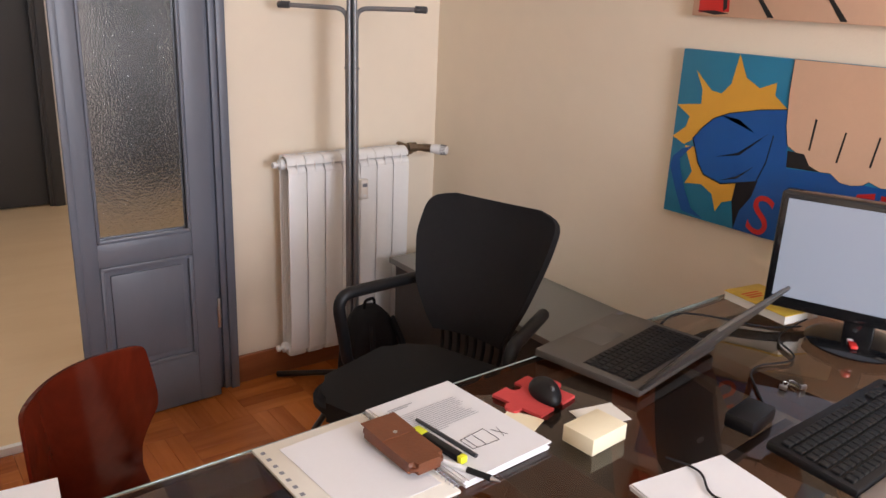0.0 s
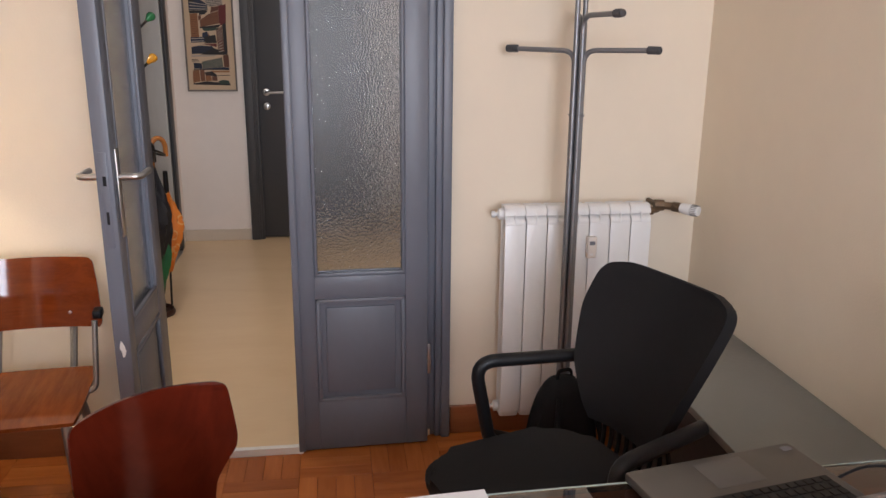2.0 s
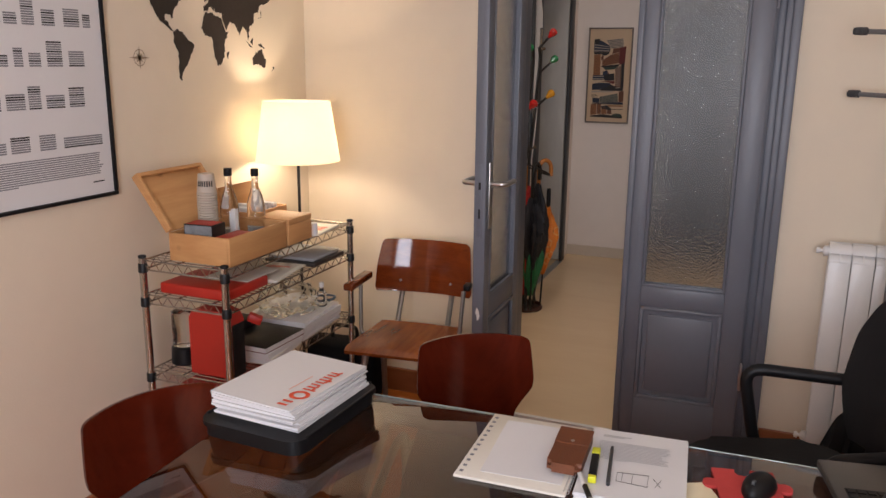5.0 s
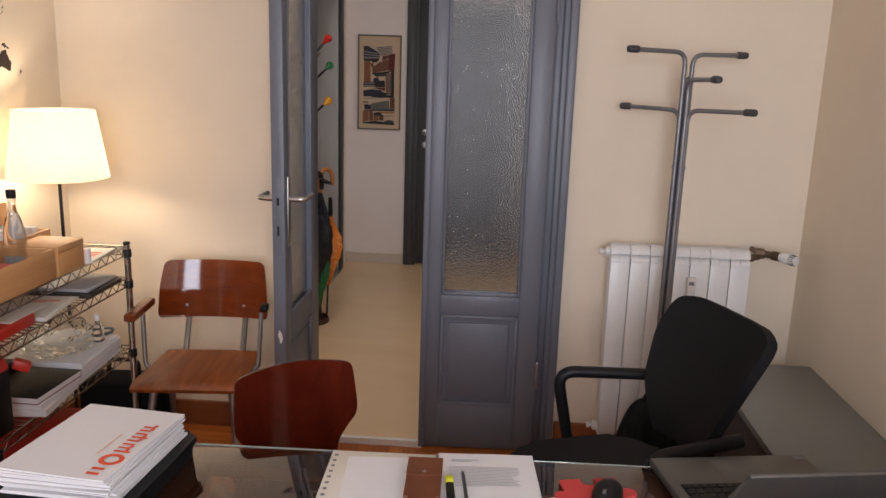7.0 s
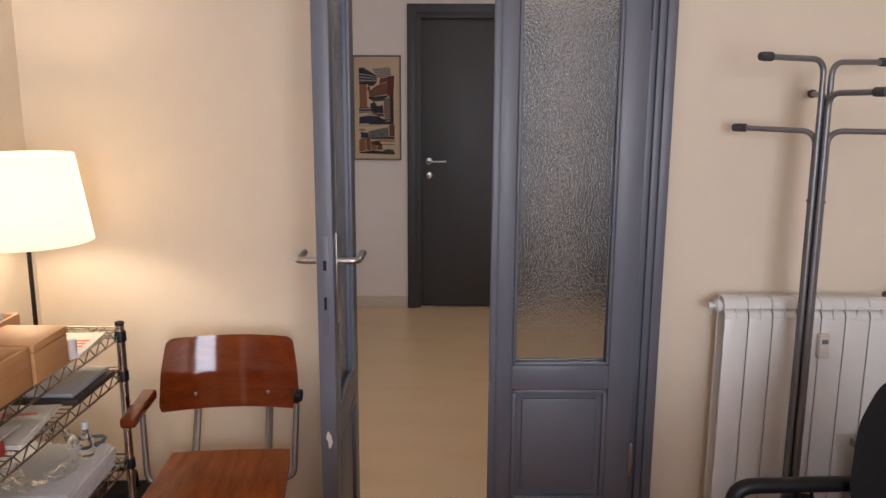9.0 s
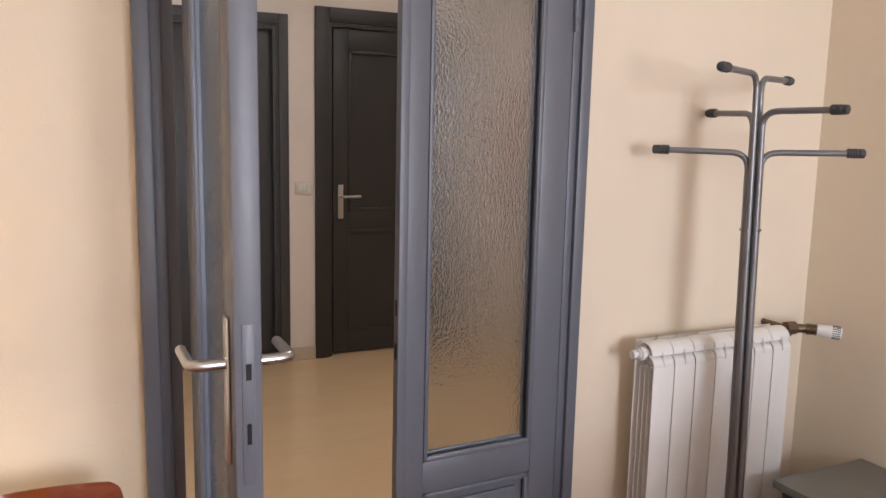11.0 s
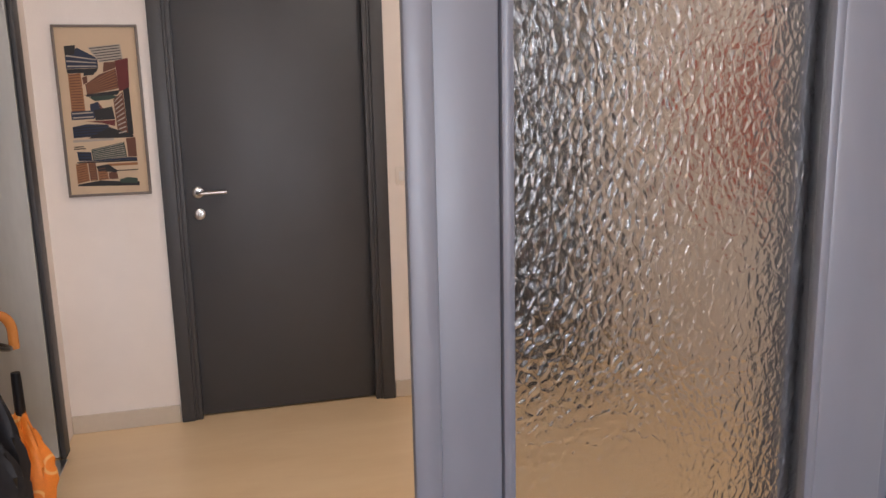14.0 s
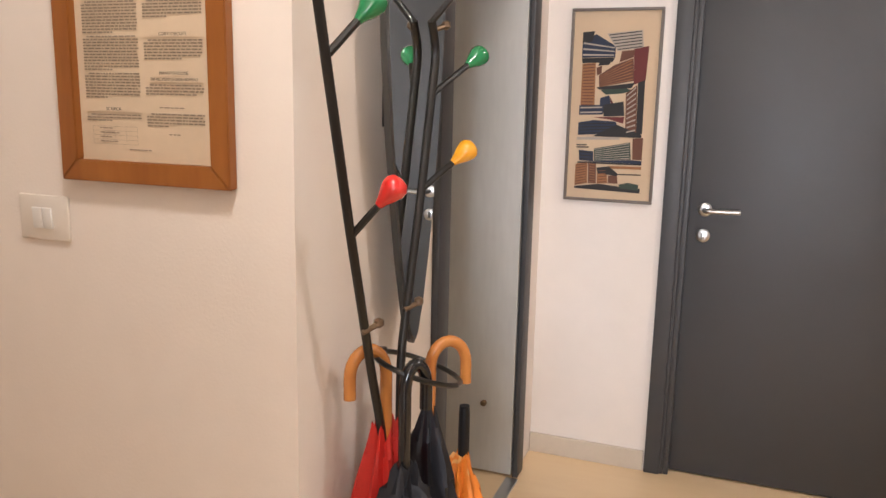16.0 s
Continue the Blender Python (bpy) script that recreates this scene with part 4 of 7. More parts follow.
side = thing("side_cabinet", "low dark cabinet with a grey laminate top against the wall", "cabinet")
part("top", one(1.825, XR - 0.004, 1.05, 2.585, 0.478, 0.503, 0.003), SIDETOP, side)
part("front_panel", one(1.845, 1.862, 1.07, 2.565, FO + 0.05, 0.477, 0.002), DARKLAM, side)
part("end_panel", one(1.862, XR - 0.01, 2.548, 2.565, FO, 0.477, 0.002), SIDETOP, side)
part("end_panel", one(1.862, XR - 0.01, 1.07, 1.088, FO, 0.477, 0.002), SIDETOP, side)
part("bottom", one(1.862, XR - 0.01, 1.088, 2.548, FO + 0.05, FO + 0.068, 0.002), DARKLAM, side)

# ---- chrome wire shelf ----
wire = thing("wire_shelf", "chrome wire shelving unit full of office supplies", "shelf")
SX0, SX1, SY0, SY1 = -0.738, -0.402, 1.562, 2.405
LEVELS = (0.895, 0.775, 0.50, 0.10)
for x in (SX0, SX1):
    for y in (SY0, SY1):
        bm = tube(B(), [(x, y, FO + 0.02), (x, y, 0.903)], 0.0125, 12)
        for i in range(34):
            z = 0.03 + i * 0.0254
            tube(bm, [(x, y, z), (x, y, z + 0.003)], 0.0131, 10)
        post = part("post", bm, CHROME, wire)
        bm = lathe(B(), [(0.010, 0), (0.014, 0.004), (0.013, 0.01), (0.006, 0.012)], 12, (x, y, 0.902))
        part("cap", bm, BLACKPL, post)
        bm = lathe(B(), [(0.006, FO), (0.016, FO + 0.002), (0.014, FO + 0.015), (0.008, FO + 0.024)], 12, (x, y, 0))
        part("foot", bm, BLACKPL, post)
for z in LEVELS:
    bm = B()
    for zz in (z, z - 0.032):
        for y in (SY0, SY1):
            tube(bm, [(SX0, y, zz), (SX1, y, zz)], 0.0032, 6)
        for x in (SX0, SX1):
            tube(bm, [(x, SY0, zz), (x, SY1, zz)], 0.0032, 6)
    for x in (SX0, SX1):
        n = 26
        tube(bm, [(x, SY0 + (SY1 - SY0) * i / n, z - (0.032 if i % 2 else 0)) for i in range(n + 1)], 0.002, 5)
    for y in (SY0, SY1):
        n = 14
        tube(bm, [(SX0 + (SX1 - SX0) * i / n, y, z - (0.032 if i % 2 else 0)) for i in range(n + 1)], 0.002, 5)
    sh = part("shelf_frame", bm, CHROME, wire)
    bm = B()
    for i in range(1, 32):
        y = SY0 + (SY1 - SY0) * i / 32
        tube(bm, [(SX0, y, z), (SX1, y, z)], 0.0018, 5)
    for x in (SX0 + 0.13, SX0 + 0.27):
        tube(bm, [(x, SY0, z - 0.004), (x, SY1, z - 0.004)], 0.0028, 6)
    part("wires", bm, CHROME, sh)
    for x in (SX0, SX1):
        for y in (SY0, SY1):
            part("clip", lathe(B(), [(0.0145, z - 0.042), (0.0165, z - 0.04), (0.0155, z - 0.012), (0.0145, z - 0.010)], 12, (x, y, 0)), BLACKPL, wire)

# ---- floor lamp behind the shelf ----
lx, ly = -0.66, 2.43
lamp = thing("floor_lamp", "floor lamp with a white drum shade, lit, behind the shelf", "lamp")
bm = B()
N = 48
ring = lambda r, z: [bm.verts.new((lx + r * math.cos(2 * math.pi * i / N), ly + r * math.sin(2 * math.pi * i / N), z)) for i in range(N)]
a, b, c, d = ring(0.178, 1.143), ring(0.141, 1.392), ring(0.139, 1.392), ring(0.176, 1.143)
for p, q in ((a, b), (b, c), (c, d), (d, a)):
    for i in range(N):
        bm.faces.new((p[i], p[(i + 1) % N], q[(i + 1) % N], q[i]))
part("shade", bm, SHADE, lamp, "white fabric drum shade")
part("pole", tube(B(), [(lx, ly, FO + 0.01), (lx, ly, 1.19)], 0.0065, 10), BLACKPAINT, lamp)
part("foot", lathe(B(), [(0.010, FO), (0.11, FO), (0.11, FO + 0.012), (0.02, FO + 0.022), (0.008, FO + 0.03)], 32, (lx, ly, 0)), BLACKPAINT, lamp)
bm = B()
for i in range(3):
    tube(bm, [(lx, ly, 1.19), (lx + 0.15 * math.cos(i * 2.094), ly + 0.15 * math.sin(i * 2.094), 1.30)], 0.0018, 5)
part("shade_carrier", bm, STEEL, lamp)
part("bulb", lathe(B(), [(0.013, 1.192), (0.014, 1.205), (0.028, 1.235), (0.026, 1.26), (0.012, 1.278), (0.002, 1.282)], 16, (lx, ly, 0)), glow("lit_bulb", (1.0, 0.8, 0.5), 12.0), lamp).visible_shadow = False


# ---- hall ceiling lamps ----
cl = thing("ceiling_light", "round white ceiling lamp of the hall, lit", "lamp", group="hall ceiling lamps")
part("frame", lathe(B(), [(0.13, -0.04), (0.16, -0.038), (0.17, 0.0)], 32), RADWHITE, cl)
part("diffuser", lathe(B(), [(0.02, -0.052), (0.12, -0.05), (0.13, -0.04)], 32), glow("lit_lamp_diffuser", (1.0, 0.9, 0.76), 3.0), cl)
cl.matrix_basis = pose(0.10, 3.30, 2.90)
copy_thing(cl, pose(1.78, 4.50, 2.90))

# ---- pictures and wall things ----
FLAT_DOOR = pose(0, 0, 0, 90, 0, 0)            # local x right, y up, z towards the viewer, on a wall that faces -y


def bars(bm, m, x, y, w, h, n, seed=0, lift=0.0, ragged=0.15, fill=0.55):
    """Lines of unreadable print: n bars in the block whose upper left corner is x, y."""
    rnd = random.Random(seed)
    p = h / n
    for i in range(n):
        ww = w * (1 - ragged * rnd.random()) if i < n - 1 else w * (0.4 + 0.4 * rnd.random())
        y1 = y - i * p
        q = [bm.verts.new(m @ Vector(c)) for c in ((x, y1 - p * fill, lift), (x + ww, y1 - p * fill, lift), (x + ww, y1, lift), (x, y1, lift))]
        bm.faces.new(q)
    return bm


def quad(bm, m, x0, x1, y0, y1, lift):
    bm.faces.new([bm.verts.new(m @ Vector(c)) for c in ((x0, y0, lift), (x1, y0, lift), (x1, y1, lift), (x0, y1, lift))])
    return bm


def frame_bars(t, m, w, h, wide, deep, mat, name="frame_bar"):
    """Four bars of a picture frame whose lower left corner is at m's origin."""
    for x0, x1, y0, y1 in ((0, w, 0, wide), (0, w, h - wide, h), (0, wide, wide, h - wide), (w - wide, w, wide, h - wide)):
        bm = box(B(), x0, x1, y0, y1, 0, deep, min(0.003, wide / 4))
        bmesh.ops.transform(bm, matrix=m, verts=bm.verts)
        part(name, bm, mat, t)


# framed print of buildings on the hall's far wall
PW, PH = 0.343, 0.732
m = pose(-0.166, FY - 0.001, 1.095, 90, 0, 0)
pic = thing("framed_print", "tall print of city buildings in a thin grey frame", "picture")
frame_bars(pic, m, PW, PH, 0.011, 0.02, material("grey_brown_frame", (0.16, 0.13, 0.11), 0.5))
part("mount", box(B(), -0.166 + 0.01, 0.177 - 0.01, FY - 0.010, FY - 0.001, 1.105, 1.817), material("tan_mount_card", (0.60, 0.45, 0.30), 0.8, var=0.03), pic)
INKS = [material("print_ink_" + n, c, 0.7, var=0.15, scale=30) for n, c in (("black", (0.02, 0.018, 0.018)), ("navy", (0.02, 0.028, 0.055)), ("brown", (0.13, 0.05, 0.028)), ("maroon", (0.13, 0.022, 0.02)), ("grey", (0.40, 0.34, 0.28)), ("green", (0.035, 0.055, 0.04)), ("ochre", (0.30, 0.13, 0.05)))]
# shapes as (ink, stripe ink or None, stripes, outline in fractions of the frame, from the upper left)
BUILDINGS = (
    (1, 4, 3, ((.13, .16), (.28, .13), (.50, .19), (.50, .245), (.13, .25))), (4, 0, 6, ((.40, .128), (.78, .11), (.80, .20), (.52, .215))),
    (0, None, 0, ((.13, .12), (.26, .115), (.24, .165), (.13, .18))), (6, 2, 14, ((.14, .28), (.29, .275), (.30, .50), (.14, .50))),
    (1, 4, 2, ((.13, .495), (.40, .49), (.40, .54), (.13, .545))), (2, 6, 7, ((.33, .34), (.50, .285), (.70, .25), (.72, .365), (.34, .40))),
    (3, 2, 0, ((.70, .205), (.86, .19), (.845, .36), (.72, .385))), (5, None, 0, ((.36, .415), (.46, .395), (.62, .40), (.72, .415), (.60, .43), (.42, .437))),
    (1, None, 0, ((.36, .455), (.46, .44), (.50, .53), (.36, .535))), (3, None, 0, ((.465, .445), (.57, .53), (.50, .535))),
    (2, 4, 9, ((.64, .43), (.76, .385), (.78, .63), (.66, .64))), (0, 2, 0, ((.765, .375), (.84, .36), (.845, .635), (.78, .64))),
    (3, None, 0, ((.28, .555), (.64, .55), (.63, .585), (.48, .565))), (1, 0, 4, ((.13, .585), (.30, .57), (.55, .575), (.575, .615), (.50, .64), (.13, .65))),
    (4, None, 0, ((.12, .662), (.60, .655), (.60, .668), (.12, .676))), (5, 4, 7, ((.32, .72), (.72, .68), (.74, .77), (.33, .785))),
    (2, None, 0, ((.745, .66), (.86, .655), (.86, .77), (.755, .77))), (1, 0, 3, ((.15, .73), (.315, .735), (.32, .785), (.16, .785))),
    (0, None, 0, ((.14, .792), (.86, .79), (.86, .798), (.14, .80))), (6, None, 0, ((.50, .808), (.86, .805), (.86, .82), (.52, .822))),
    (0, None, 0, ((.60, .848), (.86, .845), (.86, .851), (.60, .854))), (6, 2, 8, ((.12, .805), (.255, .795), (.265, .905), (.12, .92))),
    (2, 6, 8, ((.265, .795), (.355, .80), (.365, .905), (.275, .905))), (6, 2, 5, ((.37, .83), (.48, .825), (.495, .90), (.375, .905))),
    (2, None, 0, ((.50, .86), (.60, .855), (.61, .90), (.50, .90))), (0, 1, 0, ((.12, .925), (.40, .905), (.62, .915), (.86, .92), (.86, .945), (.12, .935))),
    (5, None, 0, ((.62, .905), (.72, .892), (.84, .90), (.84, .93), (.64, .925))), (0, None, 0, ((.12, .70), (.24, .698), (.24, .704), (.12, .706))),
    (0, None, 0, ((.13, .252), (.50, .247), (.47, .272), (.14, .277))), (0, None, 0, ((.31, .40), (.73, .375), (.70, .402), (.34, .412))), (2, None, 0, ((.57, .215), (.71, .21), (.70, .247), (.55, .272))),
    (0, None, 0, ((.40, .49), (.62, .47), (.64, .545), (.41, .55))), (0, 2, 0, ((.56, .59), (.84, .64), (.84, .655), (.30, .655))), (1, None, 0, ((.33, .785), (.74, .772), (.86, .775), (.86, .79), (.16, .79))),
    (0, None, 0, ((.36, .82), (.50, .81), (.60, .845), (.60, .86), (.38, .85))), (2, None, 0, ((.30, .30), (.36, .29), (.36, .33), (.31, .34))),
    (0, None, 0, ((.12, .712), (.26, .71), (.26, .716), (.12, .718))), (0, None, 0, ((.34, .255), (.46, .262), (.44, .285), (.32, .29))),
)
for n_, (ink, stripe, count, pts) in enumerate(BUILDINGS):
    bm = B()
    face = bm.faces.new([bm.verts.new(m @ Vector((PW * x, PH * (1 - y), 0.0104 + 0.00005 * n_))) for x, y in pts])
    bm.normal_update()
    bmesh.ops.triangulate(bm, faces=[face], ngon_method="EAR_CLIP")
    shape = part("printed_building", bm, INKS[ink], pic)
    if count:
        bm = B()
        (x0, y0), (x1, y1), (x2, y2), (x3, y3) = pts[0], pts[1 if len(pts) == 4 else 2], pts[-2], pts[-1]
        for i in range(count):
            f0, f1 = (i + 0.35) / count, (i + 0.65) / count
            bm.faces.new([bm.verts.new(m @ Vector((PW * x, PH * (1 - y), 0.0120 + 0.00001 * n_))) for x, y in (
                (x0 + (x3 - x0) * f0 + 0.012, y0 + (y3 - y0) * f0), (x1 + (x2 - x1) * f0 - 0.012, y1 + (y2 - y1) * f0), (x1 + (x2 - x1) * f1 - 0.012, y1 + (y2 - y1) * f1), (x0 + (x3 - x0) * f1 + 0.012, y0 + (y3 - y0) * f1))])
        part("stripes", bm, INKS[stripe], shape)

# framed notice and double switch on the white hall wall
NX, NZ, NW, NH = -0.783, 1.310, 0.40, 0.64
m = pose(NX, NY - 0.001, NZ, 90, 0, 0)
nt = thing("framed_notice", "old printed notice in a wide orange-brown wooden frame", "notice")
for pts in (((0, 0), (NW, 0), (NW - 0.042, 0.042), (0.042, 0.042)), ((0.042, NH - 0.042), (NW - 0.042, NH - 0.042), (NW, NH), (0, NH)),
            ((0, 0), (0.042, 0.042), (0.042, NH - 0.042), (0, NH)), ((NW, 0), (NW, NH), (NW - 0.042, NH - 0.042), (NW - 0.042, 0.042))):
    cx_, cy_ = sum(p[0] for p in pts) / 4, sum(p[1] for p in pts) / 4
    bm = prism(B(), [(cx_ + (x - cx_) * 0.998, cy_ + (y - cy_) * 0.998) for x, y in pts], 0.024, m)
    bmesh.ops.bevel(bm, geom=bm.edges[:], offset=0.002, segments=2, affect="EDGES")
    part("frame_bar", bm, FRAMEWOOD, nt)
OLDPAPER = material("yellowed_paper", (0.66, 0.53, 0.38), 0.85, var=0.06, scale=4, stain=0.35)
part("sheet", box(B(), NX + 0.04, NX + NW - 0.04, NY - 0.008, NY - 0.001, NZ + 0.04, NZ + NH - 0.04), OLDPAPER, nt, "yellowed printed sheet")


def print_lines(bm, x, y, w, n, pitch, high, rnd, indent=0.01):
    """Lines of small unreadable words, the first indented and the last short."""
    for i in range(n):
        a, end = x + (indent if i == 0 else 0.0), x + w * (rnd.uniform(0.35, 0.9) if i == n - 1 else 1.0)
        y1 = y - i * pitch
        while a < end - 0.004:
            b_ = min(a + rnd.uniform(0.004, 0.015), end)
            quad(bm, m, a, b_, y1 - high, y1, 0.0085)
            a = b_ + 0.0021
    return y - n * pitch


NOTICE_INK = material("faded_brown_ink", (0.27, 0.215, 0.165), 0.8)
rnd = random.Random(3)
bm = B()
LEFT, RIGHT, COL = 0.060, 0.206, 0.133
y = 0.585
for count in (9, 8, 9, 8):
    y = print_lines(bm, LEFT, y, COL, count, 0.0056, 0.0027, rnd) - 0.004
    if y < 0.36:
        break
y = 0.343
for count in (11, 12, 9):
    y = print_lines(bm, LEFT, y, COL, count, 0.0056, 0.0027, rnd) - 0.002
y = print_lines(bm, LEFT, 0.132, COL, 3, 0.0056, 0.0024, rnd)
y = print_lines(bm, RIGHT, 0.585, COL, 9, 0.0056, 0.0027, rnd) - 0.004
y = print_lines(bm, RIGHT, y, COL, 13, 0.0056, 0.0027, rnd)
y = print_lines(bm, RIGHT, 0.396, COL, 9, 0.0056, 0.0027, rnd) - 0.003
y = print_lines(bm, RIGHT, y, COL, 6, 0.0056, 0.0027, rnd)
y = print_lines(bm, RIGHT, 0.272, COL, 7, 0.0056, 0.0027, rnd)
y = print_lines(bm, RIGHT, 0.190, COL, 4, 0.0056, 0.0027, rnd)
y = print_lines(bm, RIGHT + 0.02, 0.148, COL - 0.04, 1, 0.0056, 0.0022, rnd)
y = print_lines(bm, RIGHT, 0.136, COL, 5, 0.0056, 0.0026, rnd)
y = print_lines(bm, RIGHT + 0.04, 0.098, 0.05, 1, 0.0056, 0.0022, rnd)
y = print_lines(bm, 0.15, 0.066, 0.08, 1, 0.0056, 0.0022, rnd)
for i in range(5):
    quad(bm, m, LEFT + 0.012, LEFT + COL - 0.012, 0.074 + i * 0.0085, 0.0744 + i * 0.0085, 0.0085)
    print_lines(bm, LEFT + 0.02, 0.0805 + i * 0.0085, COL - 0.05, 1, 0.006, 0.0022, rnd) if i < 4 else None
for i in range(5):
    quad(bm, m, LEFT + 0.012 + i * 0.0272, LEFT + 0.0124 + i * 0.0272, 0.074, 0.1085, 0.0085)
part("print", bm, NOTICE_INK, nt)["kind"] = "stuff"
bm = B()
print_lines(bm, LEFT, 0.362, COL, 2, 0.0064, 0.0036, rnd, 0.0)
part("bold_line", bm, INK, nt)["kind"] = "stuff"
for body, x, y, sz in (("ELETTROLITO", RIGHT + COL / 2, 0.402, 0.0095), ("CORTI CIRCUITI", RIGHT + COL / 2, 0.279, 0.0085), ("MANUTENZIONE", RIGHT + COL / 2, 0.208, 0.0085), ("DEI RECIPIENTI E DEGLI SCAFFALI", RIGHT + COL / 2, 0.197, 0.0072), ("SCARICA", LEFT + COL / 2, 0.139, 0.0090)):
    part("heading_backing", quad(B(), m, x - 0.067, x + 0.067, y - 0.003, y + sz, 0.0087), OLDPAPER, nt)
    text_mesh("heading", body, sz, BLACKINK, m @ pose(x, y, 0.0089), nt, 0.0001, "CENTER")


def switch_plate(name, label, m, w, h, n):
    t = thing(name, label, "switch")
    bm = box(B(), 0, w, 0, h, 0, 0.008, 0.003)
    bmesh.ops.transform(bm, matrix=m, verts=bm.verts)
    part("plate", bm, PLASTIC, t)
    kw = 0.026
    x0 = w / 2 - n * kw / 2
    for i in range(n):
        bm = box(B(), x0 + i * kw + 0.0006, x0 + (i + 1) * kw - 0.0006, h / 2 - 0.022, h / 2 + 0.022, 0.006, 0.011, 0.0015)
        bmesh.ops.transform(bm, matrix=m @ pose(0, 0, 0, 3, 0, 0), verts=bm.verts)
        part("rocker", bm, RADWHITE, t)


switch_plate("light_switch", "ivory double light switch on the white wall", pose(-0.926, NY, 1.177, 90, 0, 0), 0.132, 0.094, 2)
switch_plate("light_switch", "ivory light switch between the two dark doors", pose(1.29, FY, 1.080, 90, 0, 0), 0.111, 0.085, 3)

# mirror on the left hall wall: a curved blade that tapers to a point
mr = thing("wall_mirror", "tall dark-framed mirror tapering to its foot", "mirror")
half = [(0.0, 0.918), (0.022, 0.935), (0.050, 1.00), (0.084, 1.12), (0.114, 1.26), (0.142, 1.42), (0.164, 1.60), (0.174, 1.76), (0.160, 1.88), (0.10, 1.97), (0.0, 2.00)]
cy = lambda z: 4.438
ring = [(cy(z) + y, z) for y, z in half] + [(cy(z) - y, z) for y, z in reversed(half[1:-1])]
inner = [(cy(z) + (y - cy(z)) * 0.93, 1.47 + (z - 1.47) * 0.982) for y, z in ring]
part("bracket", one(HX, HX + 0.054, 4.40, 4.476, 1.42, 1.52), BLACKPL, mr)
part("frame", prism(B(), ring, 0.014, pose(HX + 0.054, 0, 0, 90, 0, 90)), material("dark_grey_mirror_frame", (0.05, 0.05, 0.048), 0.4), mr)
part("glass", prism(B(), inner, 0.002, pose(HX + 0.0684, 0, 0, 90, 0, 90)), MIRROR, mr)

# comic canvases on the office's right wall
COMIC = {k: material("canvas_" + k, c, 0.42, var=0.03, bump=0.2, bump_scale=300) for k, c in (("teal", (0.02, 0.20, 0.36)), ("blue", (0.008, 0.08, 0.30)), ("yellow", (0.66, 0.34, 0.035)), ("beige", (0.62, 0.40, 0.27)), ("red", (0.55, 0.02, 0.015)), ("black", (0.008, 0.008, 0.010)))}
m = pose(XR, 1.565, 0.905, 90, 0, -90)       # local x along the wall away from the door, y up, z into the room
cv = thing("comic_canvas", "canvas with a comic style yellow burst on blue", "picture")
CW, CH = 0.78, 0.495


def flat(name, pts, colour, lift):
    bm = B()
    bm.faces.new([bm.verts.new(m @ Vector((x * CW, y * CH, lift))) for x, y in pts])
    bm.normal_update()
    bmesh.ops.triangulate(bm, faces=bm.faces, ngon_method="EAR_CLIP")
    part(name, bm, COMIC[colour], cv)


bm = box(B(), 0, CW, 0, CH, 0, 0.022, 0.002)
bmesh.ops.transform(bm, matrix=m, verts=bm.verts)
part("canvas", bm, COMIC["teal"], cv)


def outlined(name, pts, colour, lift, grow=1.03):
    """A printed shape over a slightly larger black one."""
    cx, cy = sum(p[0] for p in pts) / len(pts), sum(p[1] for p in pts) / len(pts)
    flat(name + "_outline", [(max(0.0, cx + (x - cx) * grow), min(1.0, max(0.0, cy + (y - cy) * grow))) for x, y in pts], "black", lift - 0.00025)
    flat(name, pts, colour, lift)


flat("burst", [(0.002, 0.667), (0.111, 0.692), (0.108, 0.778), (0.069, 0.886), (0.149, 0.777), (0.193, 0.768), (0.228, 0.832), (0.246, 1), (0.285, 0.875), (0.344, 0.825), (0.407, 0.868), (0.407, 0.797), (0.461, 0.735), (0.36, 0.684), (0.251, 0.653), (0.178, 0.603), (0.138, 0.543), (0.098, 0.475), (0.057, 0.435), (0.0, 0.472), (0.055, 0.542), (0.067, 0.606)], "yellow", 0.0230)
flat("burst", [(0.063, 0.429), (0.113, 0.432), (0.142, 0.333), (0.173, 0.281), (0.312, 0.278), (0.303, 0.166), (0.261, 0.14), (0.238, 0.074), (0.214, 0.172), (0.161, 0.217), (0.085, 0.2), (0.112, 0.281)], "yellow", 0.0230)
outlined("cord", [(0.054, 0.407), (0.014, 0.348), (0.007, 0.284), (0.044, 0.154), (0.087, 0.025), (0.187, 0.01), (0.129, 0.056), (0.087, 0.167), (0.057, 0.282), (0.047, 0.341), (0.101, 0.438)], "blue", 0.0236, 1.0)
outlined("handset", [(0.098, 0.482), (0.137, 0.558), (0.177, 0.618), (0.24, 0.662), (0.358, 0.706), (0.465, 0.731), (0.476, 0.604), (0.425, 0.582), (0.412, 0.423), (0.387, 0.311), (0.247, 0.252), (0.168, 0.282), (0.135, 0.347), (0.113, 0.432)], "blue", 0.0242)
flat("phone_body", [(0.424, 0.593), (0.476, 0.604), (0.495, 0.419), (0.643, 0.435), (0.777, 0.415), (0.931, 0.419), (1, 0.436), (1, 0.051), (0.454, 0.0), (0.326, 0.004), (0.329, 0.115), (0.377, 0.215), (0.392, 0.312), (0.412, 0.423)], "blue", 0.0236)
flat("dark_gap", [(0.309, 0.285), (0.395, 0.315), (0.38, 0.216), (0.34, 0.118), (0.326, 0.004), (0.303, 0.166)], "black", 0.0238)
flat("dark_gap", [(0.488, 0.516), (0.549, 0.513), (0.654, 0.438), (0.494, 0.426)], "black", 0.0238)
